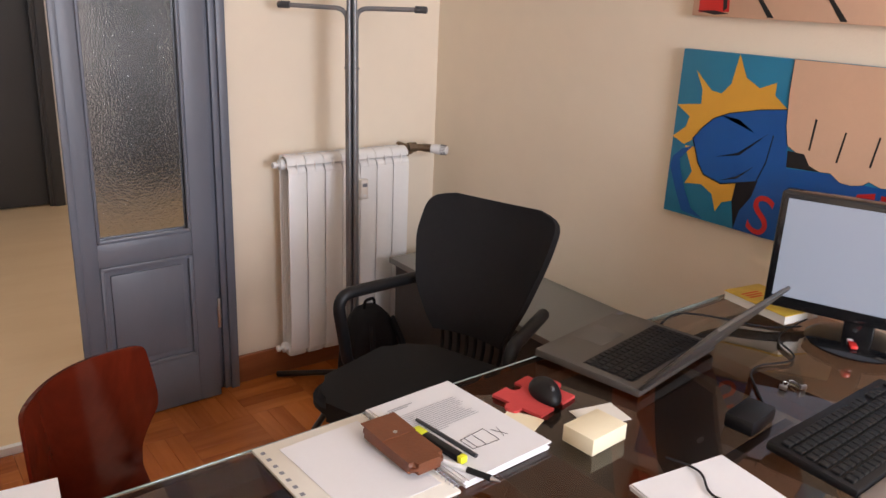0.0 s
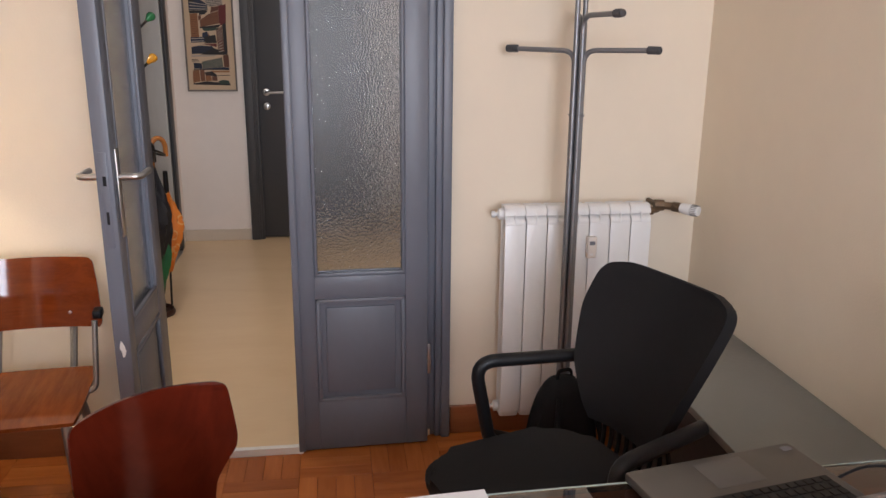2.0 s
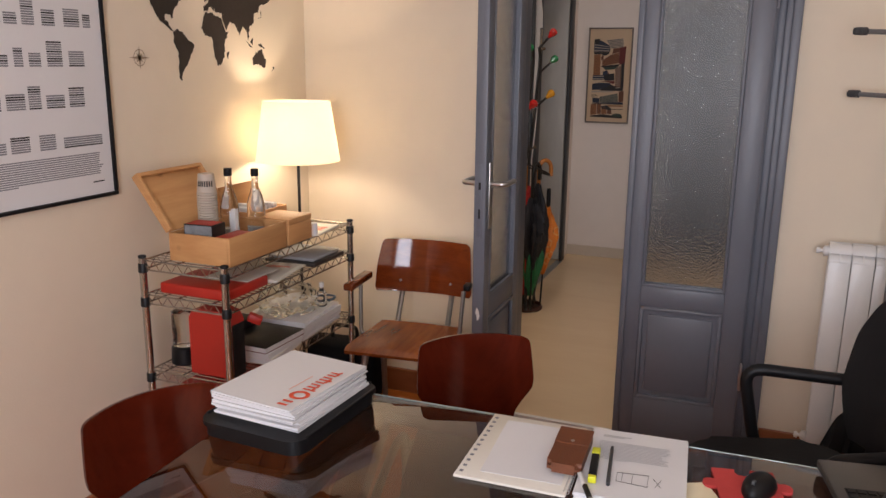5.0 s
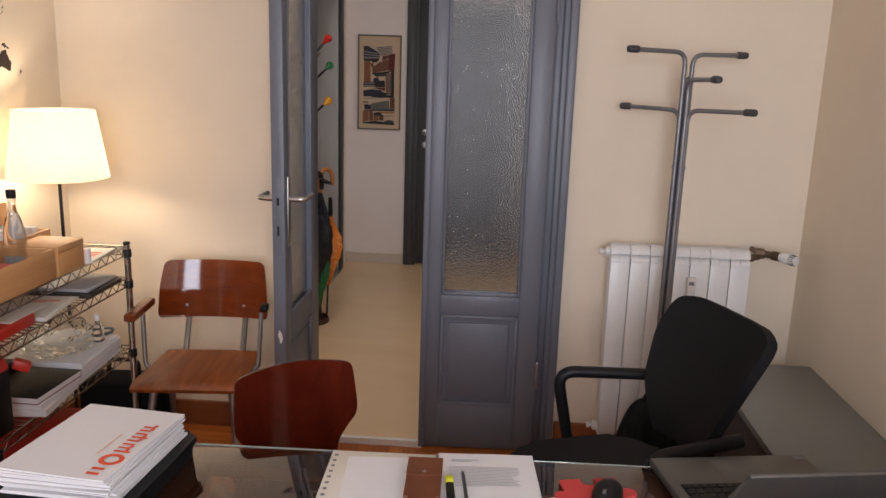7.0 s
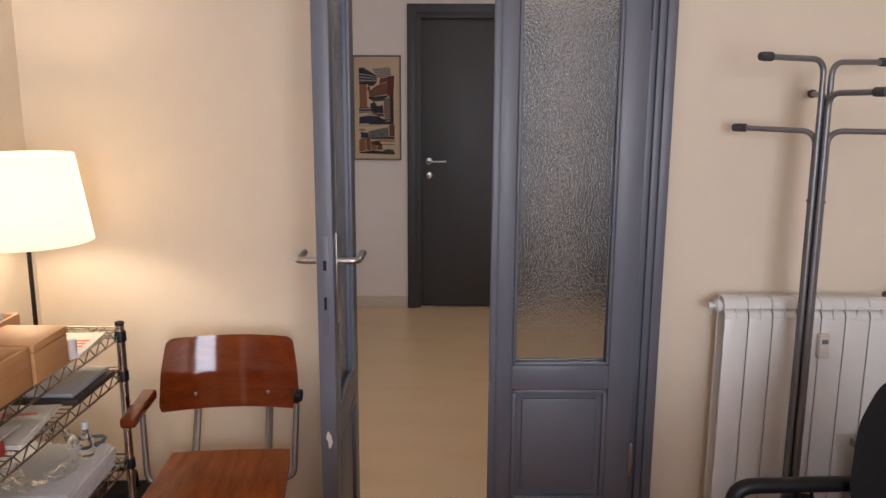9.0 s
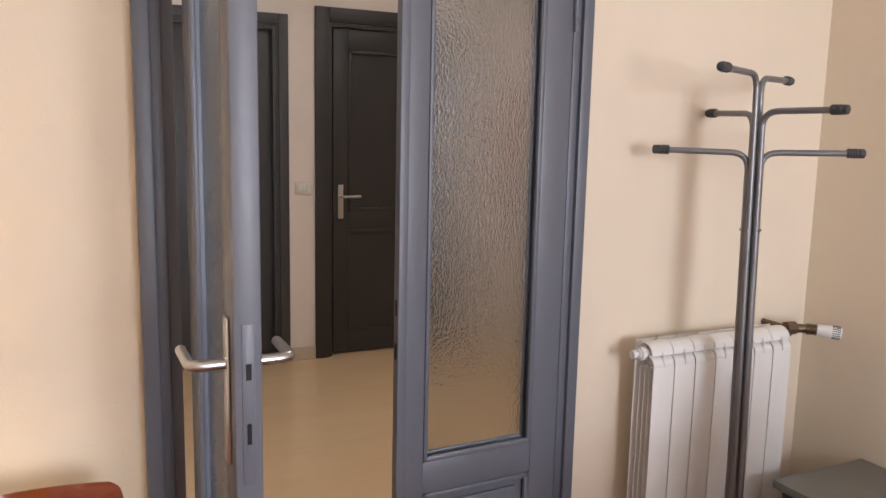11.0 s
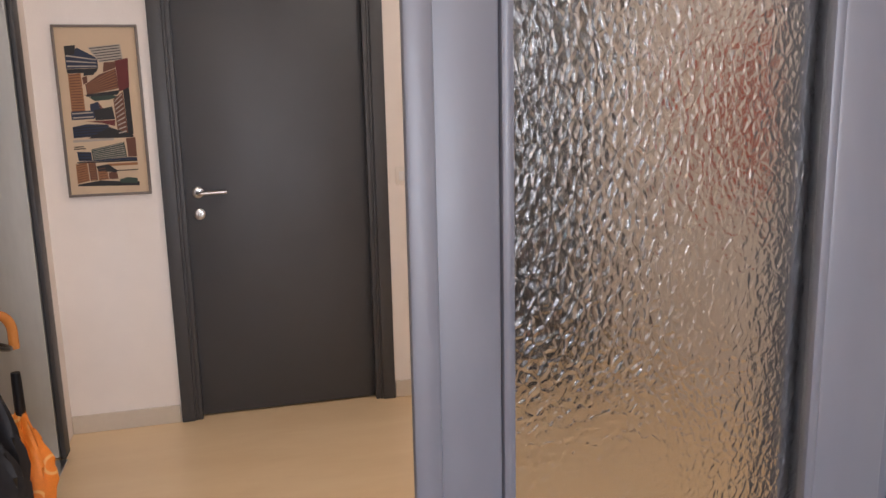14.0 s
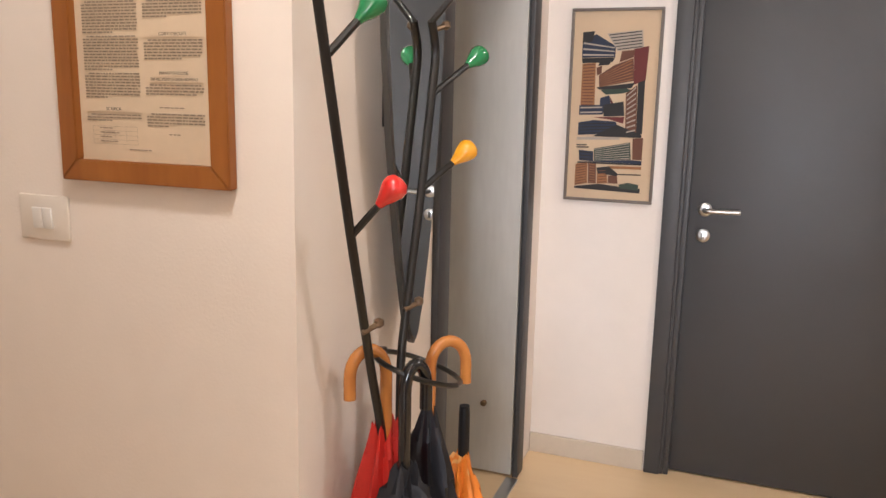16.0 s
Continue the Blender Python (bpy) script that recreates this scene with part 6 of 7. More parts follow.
for i in range(8):
    mg = thing("brochure", "white brochure with orange-red print in the tray", "brochure", pose(0.208 + rnd.uniform(-0.006, 0.006), 1.006 + rnd.uniform(-0.007, 0.007), TOP + 0.0375 + i * 0.0069, 0, 0, -4 + rnd.uniform(-2.4, 2.4)), "brochures in the tray")
    leaves = 3
    for q in range(leaves):
        bm = box(B(), -0.111, 0.111, -0.146, 0.146, 0.0, 0.0020, 0.0)
        bmesh.ops.subdivide_edges(bm, edges=[e for e in bm.edges if abs(e.verts[0].co.z - e.verts[1].co.z) < 1e-6], cuts=7, use_grid_fill=True)
        ph, lift = rnd.uniform(0, 6.28), rnd.uniform(0.2, 1.0)
        for v in bm.verts:
            v.co.z += 0.0008 * lift * math.sin(14 * v.co.y + ph) * abs(v.co.x / 0.111) + 0.0010 * lift * max(0.0, v.co.x / 0.111) ** 3
        leaf = part("page_block", bm, PAPER, mg)
        leaf.matrix_basis = pose(rnd.uniform(-0.0025, 0.0025), rnd.uniform(-0.002, 0.002), q * 0.0022, 0, 0, rnd.uniform(-0.6, 0.6))
    if i == 7:
        bm = B()
        y = -0.125
        # a name mark drawn as plain blocks and a ring
        for w, h in ((0.008, 0.022), (0.008, 0.022)):
            quad(bm, Matrix(), 0.052, 0.052 + h, y, y + w, 0.0085)
            y += w + 0.009
        for i2 in range(20):
            a, b = 2 * math.pi * i2 / 20, 2 * math.pi * (i2 + 1) / 20
            bm.faces.new([bm.verts.new((0.066 + r * math.cos(c), y + 0.022 + r * math.sin(c), 0.0085)) for r, c in ((0.012, a), (0.021, a), (0.021, b), (0.012, b))])
        y += 0.050
        for k in range(8):
            quad(bm, Matrix(), 0.052, 0.074 if k % 4 else 0.082, y, y + 0.006, 0.0085)
            if k % 3 != 2:
                quad(bm, Matrix(), 0.070, 0.076, y + 0.006, y + 0.014, 0.0085)
            y += 0.0145
        for v in bm.verts:
            v.co.x, v.co.y = v.co.x * 1.15 + 0.005, v.co.y * 1.05
        part("print", bm, REDINK, mg)
        part("print", bars(B(), pose(0.046, -0.06, 0.0086, 0, 0, 90), 0, 0.006, 0.11, 0.005, 1, 2), material("pale_orange_ink", (0.75, 0.35, 0.25), 0.8), mg)

# mouse on a jigsaw shaped red pad
pts = []
def tab(ax, ay, bx, by, out):
    ux, uy = bx - ax, by - ay
    L = math.hypot(ux, uy)
    ux, uy = ux / L, uy / L
    nx, ny = uy * out, -ux * out
    pts.append((ax, ay))
    for s, o in ((0.38, 0), (0.36, 0.10), (0.40, 0.18), (0.5, 0.21), (0.60, 0.18), (0.64, 0.10), (0.62, 0)):
        pts.append((ax + ux * L * s + nx * L * o, ay + uy * L * s + ny * L * o))
tab(-0.06, -0.06, 0.06, -0.06, -1)
tab(0.06, -0.06, 0.06, 0.06, 1)
tab(0.06, 0.06, -0.06, 0.06, -1)
tab(-0.06, 0.06, -0.06, -0.06, 1)
solo("mouse_pad", prism(B(), pts, 0.006), REDFELT, "red felt mouse pad shaped like a jigsaw piece", "mouse pad", pose(1.208, 1.068, TOP, 0, 0, 12))
ms = thing("computer_mouse", "black computer mouse on the red pad", "mouse", pose(1.228, 1.055, TOP + 0.0065, 0, 0, 160))
bm = B()
bmesh.ops.create_uvsphere(bm, u_segments=24, v_segments=14, radius=1)
for v in bm.verts:
    v.co = Vector((v.co.x * 0.030 * (1 - 0.12 * v.co.y), v.co.y * 0.050, max(v.co.z, -0.12) * 0.030 + 0.0036))
part("body", bm, BLACKPL, ms)
part("wheel", tube(B(), [(-0.003, 0.028, 0.027), (0.003, 0.028, 0.027)], 0.006, 12), RUBBER, ms)

# notes
sheets("note", "pale yellow sticky note with faint writing", 1.118, 1.005, TOP, 0.075, 0.075, 25, mat=YELLOWPAPER, seed=8)
sheets("note", "small white note with faint writing", 1.272, 0.945, TOP, 0.10, 0.07, -12, mat=PAPER2, seed=9)
pb_ = thing("note_block", "block of pale yellow sticky notes", "note block", pose(1.195, 0.888, TOP, 0, 0, 5))
part("pad", box(B(), -0.049, 0.049, -0.035, 0.035, 0, 0.033, 0.0006), YELLOWPAPER, pb_)
sheets("paper_stack", "white papers under a black cable", 1.215, 0.585, TOP, 0.21, 0.29, -8, 4, step=0.003, seed=12)
solo("cable", tube(B(), bend([(1.24, 0.76, TOP + 0.016), (1.262, 0.70, TOP + 0.017), (1.20, 0.64, TOP + 0.016), (1.27, 0.58, TOP + 0.0165), (1.25, 0.46, TOP + 0.016)], 0.05), 0.0022, 6), BLACKPL, "thin black cable over the papers", "cable")

# laptop, open towards the chair
lp = thing("laptop", "grey laptop with black keys, lid open", "laptop", pose(1.532, 1.125, TOP, 0, 0, 10.5 + 180))
LAPGREY = material("grey_brushed_laptop", (0.115, 0.108, 0.10), 0.35, 0.6, var=0.06, scale=30, stretch=(1, 12, 1))
bs = part("base", box(B(), -0.176, 0.176, -0.118, 0.150, 0.003, 0.022, 0.005), LAPGREY, lp)
part("keyboard_well", box(B(), -0.155, 0.155, -0.002, 0.122, 0.0215, 0.0226), BLACKPL, bs)
kmesh = mesh_of("key", box(B(), -0.0075, 0.0075, -0.0075, 0.0075, 0, 0.0025, 0.0008, 1), BLACKPL)
for r in range(6):
    for c in range(17):
        ob = new("key", kmesh)
        ob.parent = bs
        ob.matrix_basis = pose(-0.146 + c * 0.0182, 0.009 + r * 0.0202, 0.0224)
part("touchpad", box(B(), -0.05, 0.05, -0.10, -0.022, 0.0215, 0.0224, 0.0003), material("dark_touchpad", (0.10, 0.095, 0.09), 0.4), bs)
part("sticker", box(B(), -0.165, -0.145, -0.105, -0.092, 0.0218, 0.0226), INK, bs)
hinge = Matrix.Translation((0, 0.148, 0.021)) @ Matrix.Rotation(radians(-38), 4, "X")
bm = box(B(), -0.176, 0.176, -0.004, 0.005, 0.0, 0.232, 0.004)
bmesh.ops.transform(bm, matrix=hinge, verts=bm.verts)
lid = part("lid", bm, LAPGREY, lp)
bm = box(B(), -0.165, 0.165, -0.0055, -0.0045, 0.016, 0.222)
bmesh.ops.transform(bm, matrix=hinge, verts=bm.verts)
part("screen", bm, BLACKGLOSS, lid)
bm = B()
prism(bm, [(0.018 * math.cos(i * 0.3927), 0.007 * math.sin(i * 0.3927)) for i in range(16)], 0.0006, hinge @ pose(0, 0.0054, 0.12, 90, 0, 0))
part("badge", bm, STEEL, lid)

# monitor and keyboard
mo = thing("monitor", "black widescreen monitor on a round glossy foot, with a grey screen", "monitor", pose(2.075, 0.85, TOP, 0, 0, -69.5))
part("foot", lathe(B(), [(0.02, 0), (0.115, 0), (0.118, 0.006), (0.10, 0.012), (0.03, 0.016)], 40), BLACKGLOSS, mo)
part("neck", box(B(), -0.035, 0.035, -0.012, 0.02, 0.012, 0.10, 0.008), BLACKGLOSS, mo)
hs = part("housing", box(B(), -0.225, 0.225, -0.022, 0.03, 0.055, 0.355, 0.010, 3), BLACKGLOSS, mo)
# the screen emits a weak, even grey
part("screen", box(B(), -0.206, 0.206, -0.0235, -0.0215, 0.088, 0.337), glow("emissive_grey_screen", (0.26, 0.29, 0.34), 0.20), hs, "pale grey emissive screen")
bm = box(B(), 0.06, 0.14, -0.0232, -0.0222, 0.066, 0.074)
part("buttons", bm, STEEL, hs)
kb = thing("keyboard", "black computer keyboard with grey lettering", "keyboard", pose(1.66, 0.612, TOP, 4, 0, 2))
kbb = part("body", box(B(), -0.225, 0.225, -0.085, 0.085, 0.0, 0.020, 0.006), BLACKPL, kb)
KEYCAP = material("black_keycap", (0.007, 0.007, 0.0075), 0.5, spec=0.3)
kmesh2 = mesh_of("key", box(B(), -0.0085, 0.0085, -0.0085, 0.0085, 0, 0.006, 0.0014, 1), KEYCAP)
for r in range(6):
    for c in range(21):
        if c in (15, 19) and r == 5:
            continue
        m4 = pose(-0.205 + c * 0.0203, -0.062 + r * 0.0235, 0.0195)
        ob = new("key", kmesh2)
        ob.parent, ob.matrix_basis = kbb, m4
part("palm_rest", box(B(), -0.225, 0.225, -0.118, -0.0855, 0.0, 0.012, 0.004), material("brown_grey_palm_rest", (0.16, 0.13, 0.11), 0.4), kb)
solo("power_adapter", box(B(), -0.05, 0.05, -0.03, 0.03, 0, 0.032, 0.006), BLACKPL, "black power adapter beside the keyboard", "adapter", pose(1.50, 0.765, TOP, 0, 0, 8))
bk = thing("paperback_book", "yellow covered paperback books by the wall", "book", pose(2.10, 1.10, TOP, 0, 0, -8))
part("page_block", box(B(), -0.065, 0.065, -0.10, 0.10, 0.001, 0.024), PAPER2, bk)
part("cover", box(B(), -0.068, 0.068, -0.102, 0.102, 0.024, 0.027, 0.001), material("yellow_cover", (0.75, 0.50, 0.06), 0.4, var=0.2, scale=25), bk)
part("cover_print", bars(B(), pose(0, 0, 0.0274), -0.05, 0.06, 0.07, 0.04, 3, 5), REDINK, bk)
rc = thing("usb_stick", "red and white usb stick on the monitor foot", "usb stick", pose(2.02, 0.835, TOP + 0.016, 0, 0, 40))
part("body", box(B(), -0.028, 0.008, -0.008, 0.008, 0, 0.008, 0.002), LACQUER["red"], rc)
part("plug", box(B(), 0.008, 0.024, -0.006, 0.006, 0.001, 0.006), PAPER, rc)
for i, (x, y, a) in enumerate(((1.705, 0.815, 20), (1.735, 0.800, 75))):
    bc = thing("binder_clip", "small steel clip lying on the glass", "clip", pose(x, y, TOP, 0, 0, a), "steel clips on the desk")
    part("wire", tube(B(), bend([(-0.012, 0, 0.002), (0.02, -0.006, 0.003), (0.024, 0, 0.003), (0.02, 0.006, 0.003), (-0.012, 0.001, 0.008)], 0.004), 0.0012, 6), STEEL, bc)
    part("jaw", box(B(), -0.016, -0.010, -0.008, 0.008, 0.0, 0.010, 0.001), STEEL, bc)
solo("cable", tube(B(), bend([(1.70, 1.16, TOP + 0.006), (1.80, 1.19, TOP + 0.02), (1.90, 1.15, TOP + 0.003), (1.96, 1.02, TOP + 0.003), (2.05, 0.98, TOP + 0.003)], 0.07), 0.0028, 6), BLACKPL, "black laptop cable on the desk", "cable")
solo("cable", tube(B(), bend([(1.60, 0.80, TOP + 0.003), (1.72, 0.92, TOP + 0.003), (1.86, 0.86, TOP + 0.003), (1.92, 0.98, TOP + 0.003), (2.12, 1.0, TOP + 0.003)], 0.07), 0.0025, 6), BLACKPL, "black cable behind the keyboard", "cable")

# ---- backpack on the floor behind the chair ----
bg = thing("backpack", "black nylon backpack slumped on the floor by the radiator", "bag", pose(1.562, 2.30, FO, 0, 0, 15) @ Matrix.Diagonal((0.86, 0.9, 1.0, 1.0)))
bm = B()
bmesh.ops.create_uvsphere(bm, u_segments=28, v_segments=20, radius=1)
for v in bm.verts:
    z = v.co.z
    w = 0.135 * (1 - 0.28 * max(0, z))
    n_ = noise.noise(v.co * 2.3) * 0.018
    sx = math.copysign(abs(v.co.x) ** 0.7, v.co.x)
    sy = math.copysign(abs(v.co.y) ** 0.7, v.co.y)
    v.co = Vector((sx * w + n_, sy * 0.095 + n_, 0.238 + math.copysign(abs(z) ** 0.75, z) * 0.236))
    v.co.z = max(v.co.z, 0.002)
part("body", bm, BACKPACK, bg)
part("handle", tube(B(), bend([(-0.03, 0, 0.455), (-0.03, 0, 0.495), (0.03, 0, 0.495), (0.03, 0, 0.455)], 0.02), 0.006, 8), BACKPACK, bg)
for s in (-1, 1):
    part("strap", tube(B(), bend([(s * 0.06, -0.07, 0.43), (s * 0.10, -0.12, 0.30), (s * 0.11, -0.10, 0.10)], 0.06), 0.012, 8), BACKPACK, bg)
part("pocket", box(B(), -0.09, 0.09, -0.118, -0.08, 0.04, 0.24, 0.02, 3), BACKPACK, bg)

# ---- on the wire shelf ----
ZT, Z2, Z3, Z4 = 0.8985, 0.7785, 0.5035, 0.1035


def open_box(name, label, x0, x1, y0, y1, z, h, mat, th=0.010):
    t = thing(name, label, "box", pose((x0 + x1) / 2, (y0 + y1) / 2, z))
    a, b = (x1 - x0) / 2, (y1 - y0) / 2
    part("bottom", box(B(), -a + th, a - th, -b + th, b - th, 0, th), mat, t)
    for q in ((-a, -a + th, -b, b), (a - th, a, -b, b), (-a + th, a - th, -b, -b + th), (-a + th, a - th, b - th, b)):
        part("side", box(B(), *q, 0, h, 0.0015), mat, t)
    return t


wb = open_box("wooden_box", "knotty pine box with its lid open against the wall", -0.645, -0.400, 1.592, 1.925, ZT, 0.095, PINE)
lidm = Matrix.Translation((-0.123, 0, 0.095)) @ Matrix.Rotation(radians(-36), 4, "Y")
bm = box(B(), -0.010, 0.0, -0.166, 0.166, 0.004, 0.225, 0.0015)
bmesh.ops.transform(bm, matrix=lidm, verts=bm.verts)
ld = part("lid", bm, PINE, wb)
for y0, y1, z0, z1 in ((-0.166, 0.166, 0.212, 0.225), (-0.166, -0.154, 0.004, 0.212), (0.154, 0.166, 0.004, 0.212)):
    bm = box(B(), 0.0, 0.018, y0, y1, z0, z1, 0.001)
    bmesh.ops.transform(bm, matrix=lidm, verts=bm.verts)
    part("lid_edge", bm, PINE, ld)
ccup = thing("cup_stack", "tall stack of beige paper cups in the wooden box", "cups", pose(-0.60, 1.745, ZT + 0.0105))
CUP = material("beige_paper_cup", (0.55, 0.48, 0.40), 0.6, var=0.05)
bm = B()
for i in range(23):
    z = i * 0.0088
    lathe(bm, [(0.030, z), (0.0345, z + 0.002), (0.0352, z + 0.005), (0.0345, z + 0.0078), (0.031, z + 0.0082)], 20)
part("stacked_rims", bm, CUP, ccup)
part("top_cup", lathe(B(), [(0.032, 0.203), (0.0335, 0.205), (0.027, 0.267), (0.024, 0.268)], 20), CUP, ccup)
bm = B()
for i in range(7):
    bm.faces.new([bm.verts.new((0.0335 * math.cos(a) * s, 0.0335 * math.sin(a) * s, z)) for a, z, s in ((-1.9 + i * 0.25, 0.225, 1.0), (-1.75 + i * 0.25, 0.225, 1.0), (-1.75 + i * 0.25, 0.245, 0.95), (-1.9 + i * 0.25, 0.245, 0.95))])
part("printed_mark", bm, BLACKINK, ccup)


def bottle(x, y, h, label):
    t = thing("glass_bottle", label, "bottle", pose(x, y, ZT + 0.0105), "clear bottles in the wooden box")
    part("body", lathe(B(), [(0.028, 0), (0.033, 0.004), (0.033, h * 0.50), (0.024, h * 0.64), (0.0125, h * 0.76), (0.0115, h * 0.90), (0.013, h * 0.91)], 24), CLEARGLASS, t)
    part("cap", lathe(B(), [(0.014, h * 0.905), (0.0145, h * 0.91), (0.0145, h), (0.012, h + 0.001)], 20), BLACKPL, t)
    part("contents", lathe(B(), [(0.030, 0.004), (0.0312, 0.006), (0.0312, h * 0.22), (0.030, h * 0.222)], 24), material("clear_liquid_band", (0.55, 0.58, 0.60), 0.15, var=0.3, scale=30), t)


bottle(-0.580, 1.840, 0.275, "clear glass bottle with a black cap")
bottle(-0.520, 1.915, 0.268, "clear glass bottle with a black cap")
sb = thing("stirrer_pack", "pack of white stirrers standing in the box", "packet", pose(-0.525, 1.79, ZT + 0.0105))
for i in range(6):
    part("stirrer", box(B(), -0.012 + i * 0.004, -0.009 + i * 0.004, -0.010, 0.010, 0, 0.13 + 0.006 * (i % 3)), PAPER, sb)
tb = thing("tea_box", "small black and red carton in the wooden box", "carton", pose(-0.545, 1.655, ZT + 0.0105, 0, 0, 4))
part("carton", box(B(), -0.055, 0.055, -0.038, 0.038, 0, 0.115, 0.001), BLACKPL, tb)
part("front_print", box(B(), -0.052, 0.052, -0.0388, -0.038, 0.075, 0.112), material("grey_photo_print", (0.20, 0.22, 0.24), 0.5, var=0.5, scale=40), tb)
part("top_print", box(B(), -0.05, 0.05, -0.034, 0.034, 0.115, 0.1158), REDCARD, tb)
rb = thing("capsule_box", "low red carton in the wooden box", "carton", pose(-0.455, 1.70, ZT + 0.0105))
part("carton", box(B(), -0.035, 0.035, -0.06, 0.06, 0, 0.075, 0.001), REDCARD, rb)
wb2 = thing("wooden_box", "closed pine box on the shelf", "box", pose(-0.472, 2.015, ZT))
part("body", box(B(), -0.075, 0.075, -0.078, 0.078, 0, 0.075, 0.002), PINE, wb2)
part("lid", box(B(), -0.076, 0.076, -0.079, 0.079, 0.0765, 0.096, 0.002), PINE, wb2)
wb3 = open_box("wooden_box", "open pine box holding white packets", -0.70, -0.555, 1.95, 2.17, ZT, 0.105, PINE, 0.008)
for i in range(5):
    part("packet", box(B(), -0.05, 0.05, -0.085 + i * 0.034, -0.060 + i * 0.034, 0.009, 0.118 + 0.006 * (i % 2), 0.004), PAPER, wb3)
bm = box(B(), -0.085, -0.077, -0.11, 0.11, 0.105, 0.19, 0.001)
part("lid", bm, PINE, wb3)
mgz = thing("magazine", "folded magazine lying on the top shelf", "magazine", pose(-0.470, 2.215, ZT, 0, 0, 6))
part("page_block", box(B(), -0.075, 0.075, -0.10, 0.10, 0, 0.008, 0.001), PAPER2, mgz)
part("print", bars(bars(B(), pose(0, 0, 0.0084), -0.06, 0.08, 0.05, 0.10, 7, 2), pose(0, 0, 0.0084), 0.005, 0.03, 0.055, 0.10, 4, 3), REDINK, mgz)
solo("cable_coil", tube(B(), [(0.055 * math.cos(a) * (1 + 0.1 * math.sin(3 * a)), 0.045 * math.sin(a), 0.004 + 0.0012 * a) for a in [i * 0.3 for i in range(50)]], 0.003, 6), BLACKPL, "coil of black cable on the top shelf", "cable", pose(-0.60, 2.27, ZT))
solo("glue_stick", lathe(B(), [(0.012, 0), (0.013, 0.002), (0.013, 0.05), (0.010, 0.052)], 14), PAPER, "small white tube beside the pine box", "tube", pose(-0.405, 2.125, ZT))
# second level
rf = thing("red_folder", "bright red document case lying on the shelf", "folder", pose(-0.555, 1.705, Z2))
part("case", box(B(), -0.140, 0.140, -0.118, 0.118, 0, 0.038, 0.008, 3), REDCARD, rf)
part("loose_sheet", box(B(), -0.04, 0.135, 0.0, 0.19, 0.0385, 0.0405), PAPER2, rf)
mgs = sheets("paper_stack", "loose printed magazines on the second shelf", -0.515, 1.95, Z2, 0.21, 0.24, 8, 4, PAPER2, 0.004, 0.01, 21)
part("print", bars(B(), pose(0, 0, 0.0165), -0.02, 0.06, 0.10, 0.03, 3, 4), REDINK, mgs)
tr2 = thing("letter_tray", "dark brown letter tray with a grey laptop sleeve", "tray", pose(-0.505, 2.215, Z2))
part("tray", box(B(), -0.115, 0.115, -0.115, 0.115, 0, 0.016, 0.004), DARKLAM, tr2)
part("sleeve", box(B(), -0.10, 0.10, -0.105, 0.105, 0.0165, 0.030, 0.005), material("grey_sleeve", (0.33, 0.33, 0.34), 0.6), tr2)
# third level
rs = thing("red_case", "bright red rounded case standing on the shelf", "case", pose(-0.50, 1.63, Z3))
bm = prism(B(), [(-0.085, 0.0), (0.085, 0.0), (0.085, 0.20), (0.07, 0.228), (0.04, 0.235), (-0.04, 0.235), (-0.07, 0.228), (-0.085, 0.20)], 0.075, pose(0, 0.0375, 0.0005, 90, 0, 0))
part("body", bm, REDCARD, rs)
part("spine", box(B(), 0.085, 0.092, -0.030, 0.030, 0.005, 0.19, 0.002), BLACKPL, rs)
rk = thing("small_red_packet", "small red and white packet", "packet", pose(-0.425, 1.735, Z3 + 0.16, 0, 25, 30))
part("wrapper", box(B(), -0.025, 0.025, -0.018, 0.018, 0, 0.03, 0.006), REDCARD, rk)
for i, (dz, mat, lab) in enumerate(((0.0, PAPER2, "pale notebook lying under others"), (0.022, PAPER, "white notebook lying under others"), (0.044, BLACKCLOTH, "black notebook with a red edge"))):
    nbk = thing("notebook", lab, "notebook", pose(-0.475, 1.865, Z3 + dz, 0, 0, 6 - 4 * i), "notebooks on the shelf")
    part("page_block", box(B(), -0.094, 0.094, -0.118, 0.118, 0.002, 0.019), PAPER, nbk)
    part("cover", box(B(), -0.096, 0.096, -0.12, 0.12, 0.0192, 0.0215, 0.001), mat if i != 2 else BLACKPL, nbk)
    part("cover", box(B(), -0.096, 0.096, -0.12, 0.12, 0, 0.0018), mat if i != 2 else material("maroon_edge", (0.15, 0.015, 0.012), 0.5), nbk)
bxr = thing("box_file", "black box supporting the stacked notebooks", "box", pose(-0.648, 1.86, Z3))
part("body", box(B(), -0.075, 0.075, -0.10, 0.10, 0, 0.10, 0.004), BLACKPL, bxr)
sheets("paper_stack", "thick stack of white papers on the shelf", -0.535, 2.16, Z3, 0.27, 0.30, 3, 8, PAPER, 0.009, 0.007, 31)
bgp = thing("plastic_bag", "crumpled clear plastic bag on the papers", "bag", pose(-0.53, 2.12, Z3 + 0.074))
bm = B()
bmesh.ops.create_icosphere(bm, subdivisions=4, radius=1)
for v in bm.verts:
    q = v.co.copy()
    f = 1 + 0.35 * noise.noise(q * 3.1) + 0.16 * noise.noise(q * 8.0)
    v.co = Vector((q.x * 0.11 * f, q.y * 0.13 * f, max(0.0, 0.055 + q.z * 0.06 * f)))
part("film", bm, CLEARBAG, bgp, smooth=False)
sp = thing("spray_bottle", "small clear spray bottle among the papers", "bottle", pose(-0.445, 2.235, Z3 + 0.074))
part("body", lathe(B(), [(0.018, 0), (0.021, 0.003), (0.021, 0.055), (0.009, 0.07), (0.008, 0.08)], 16), CLEARGLASS, sp)
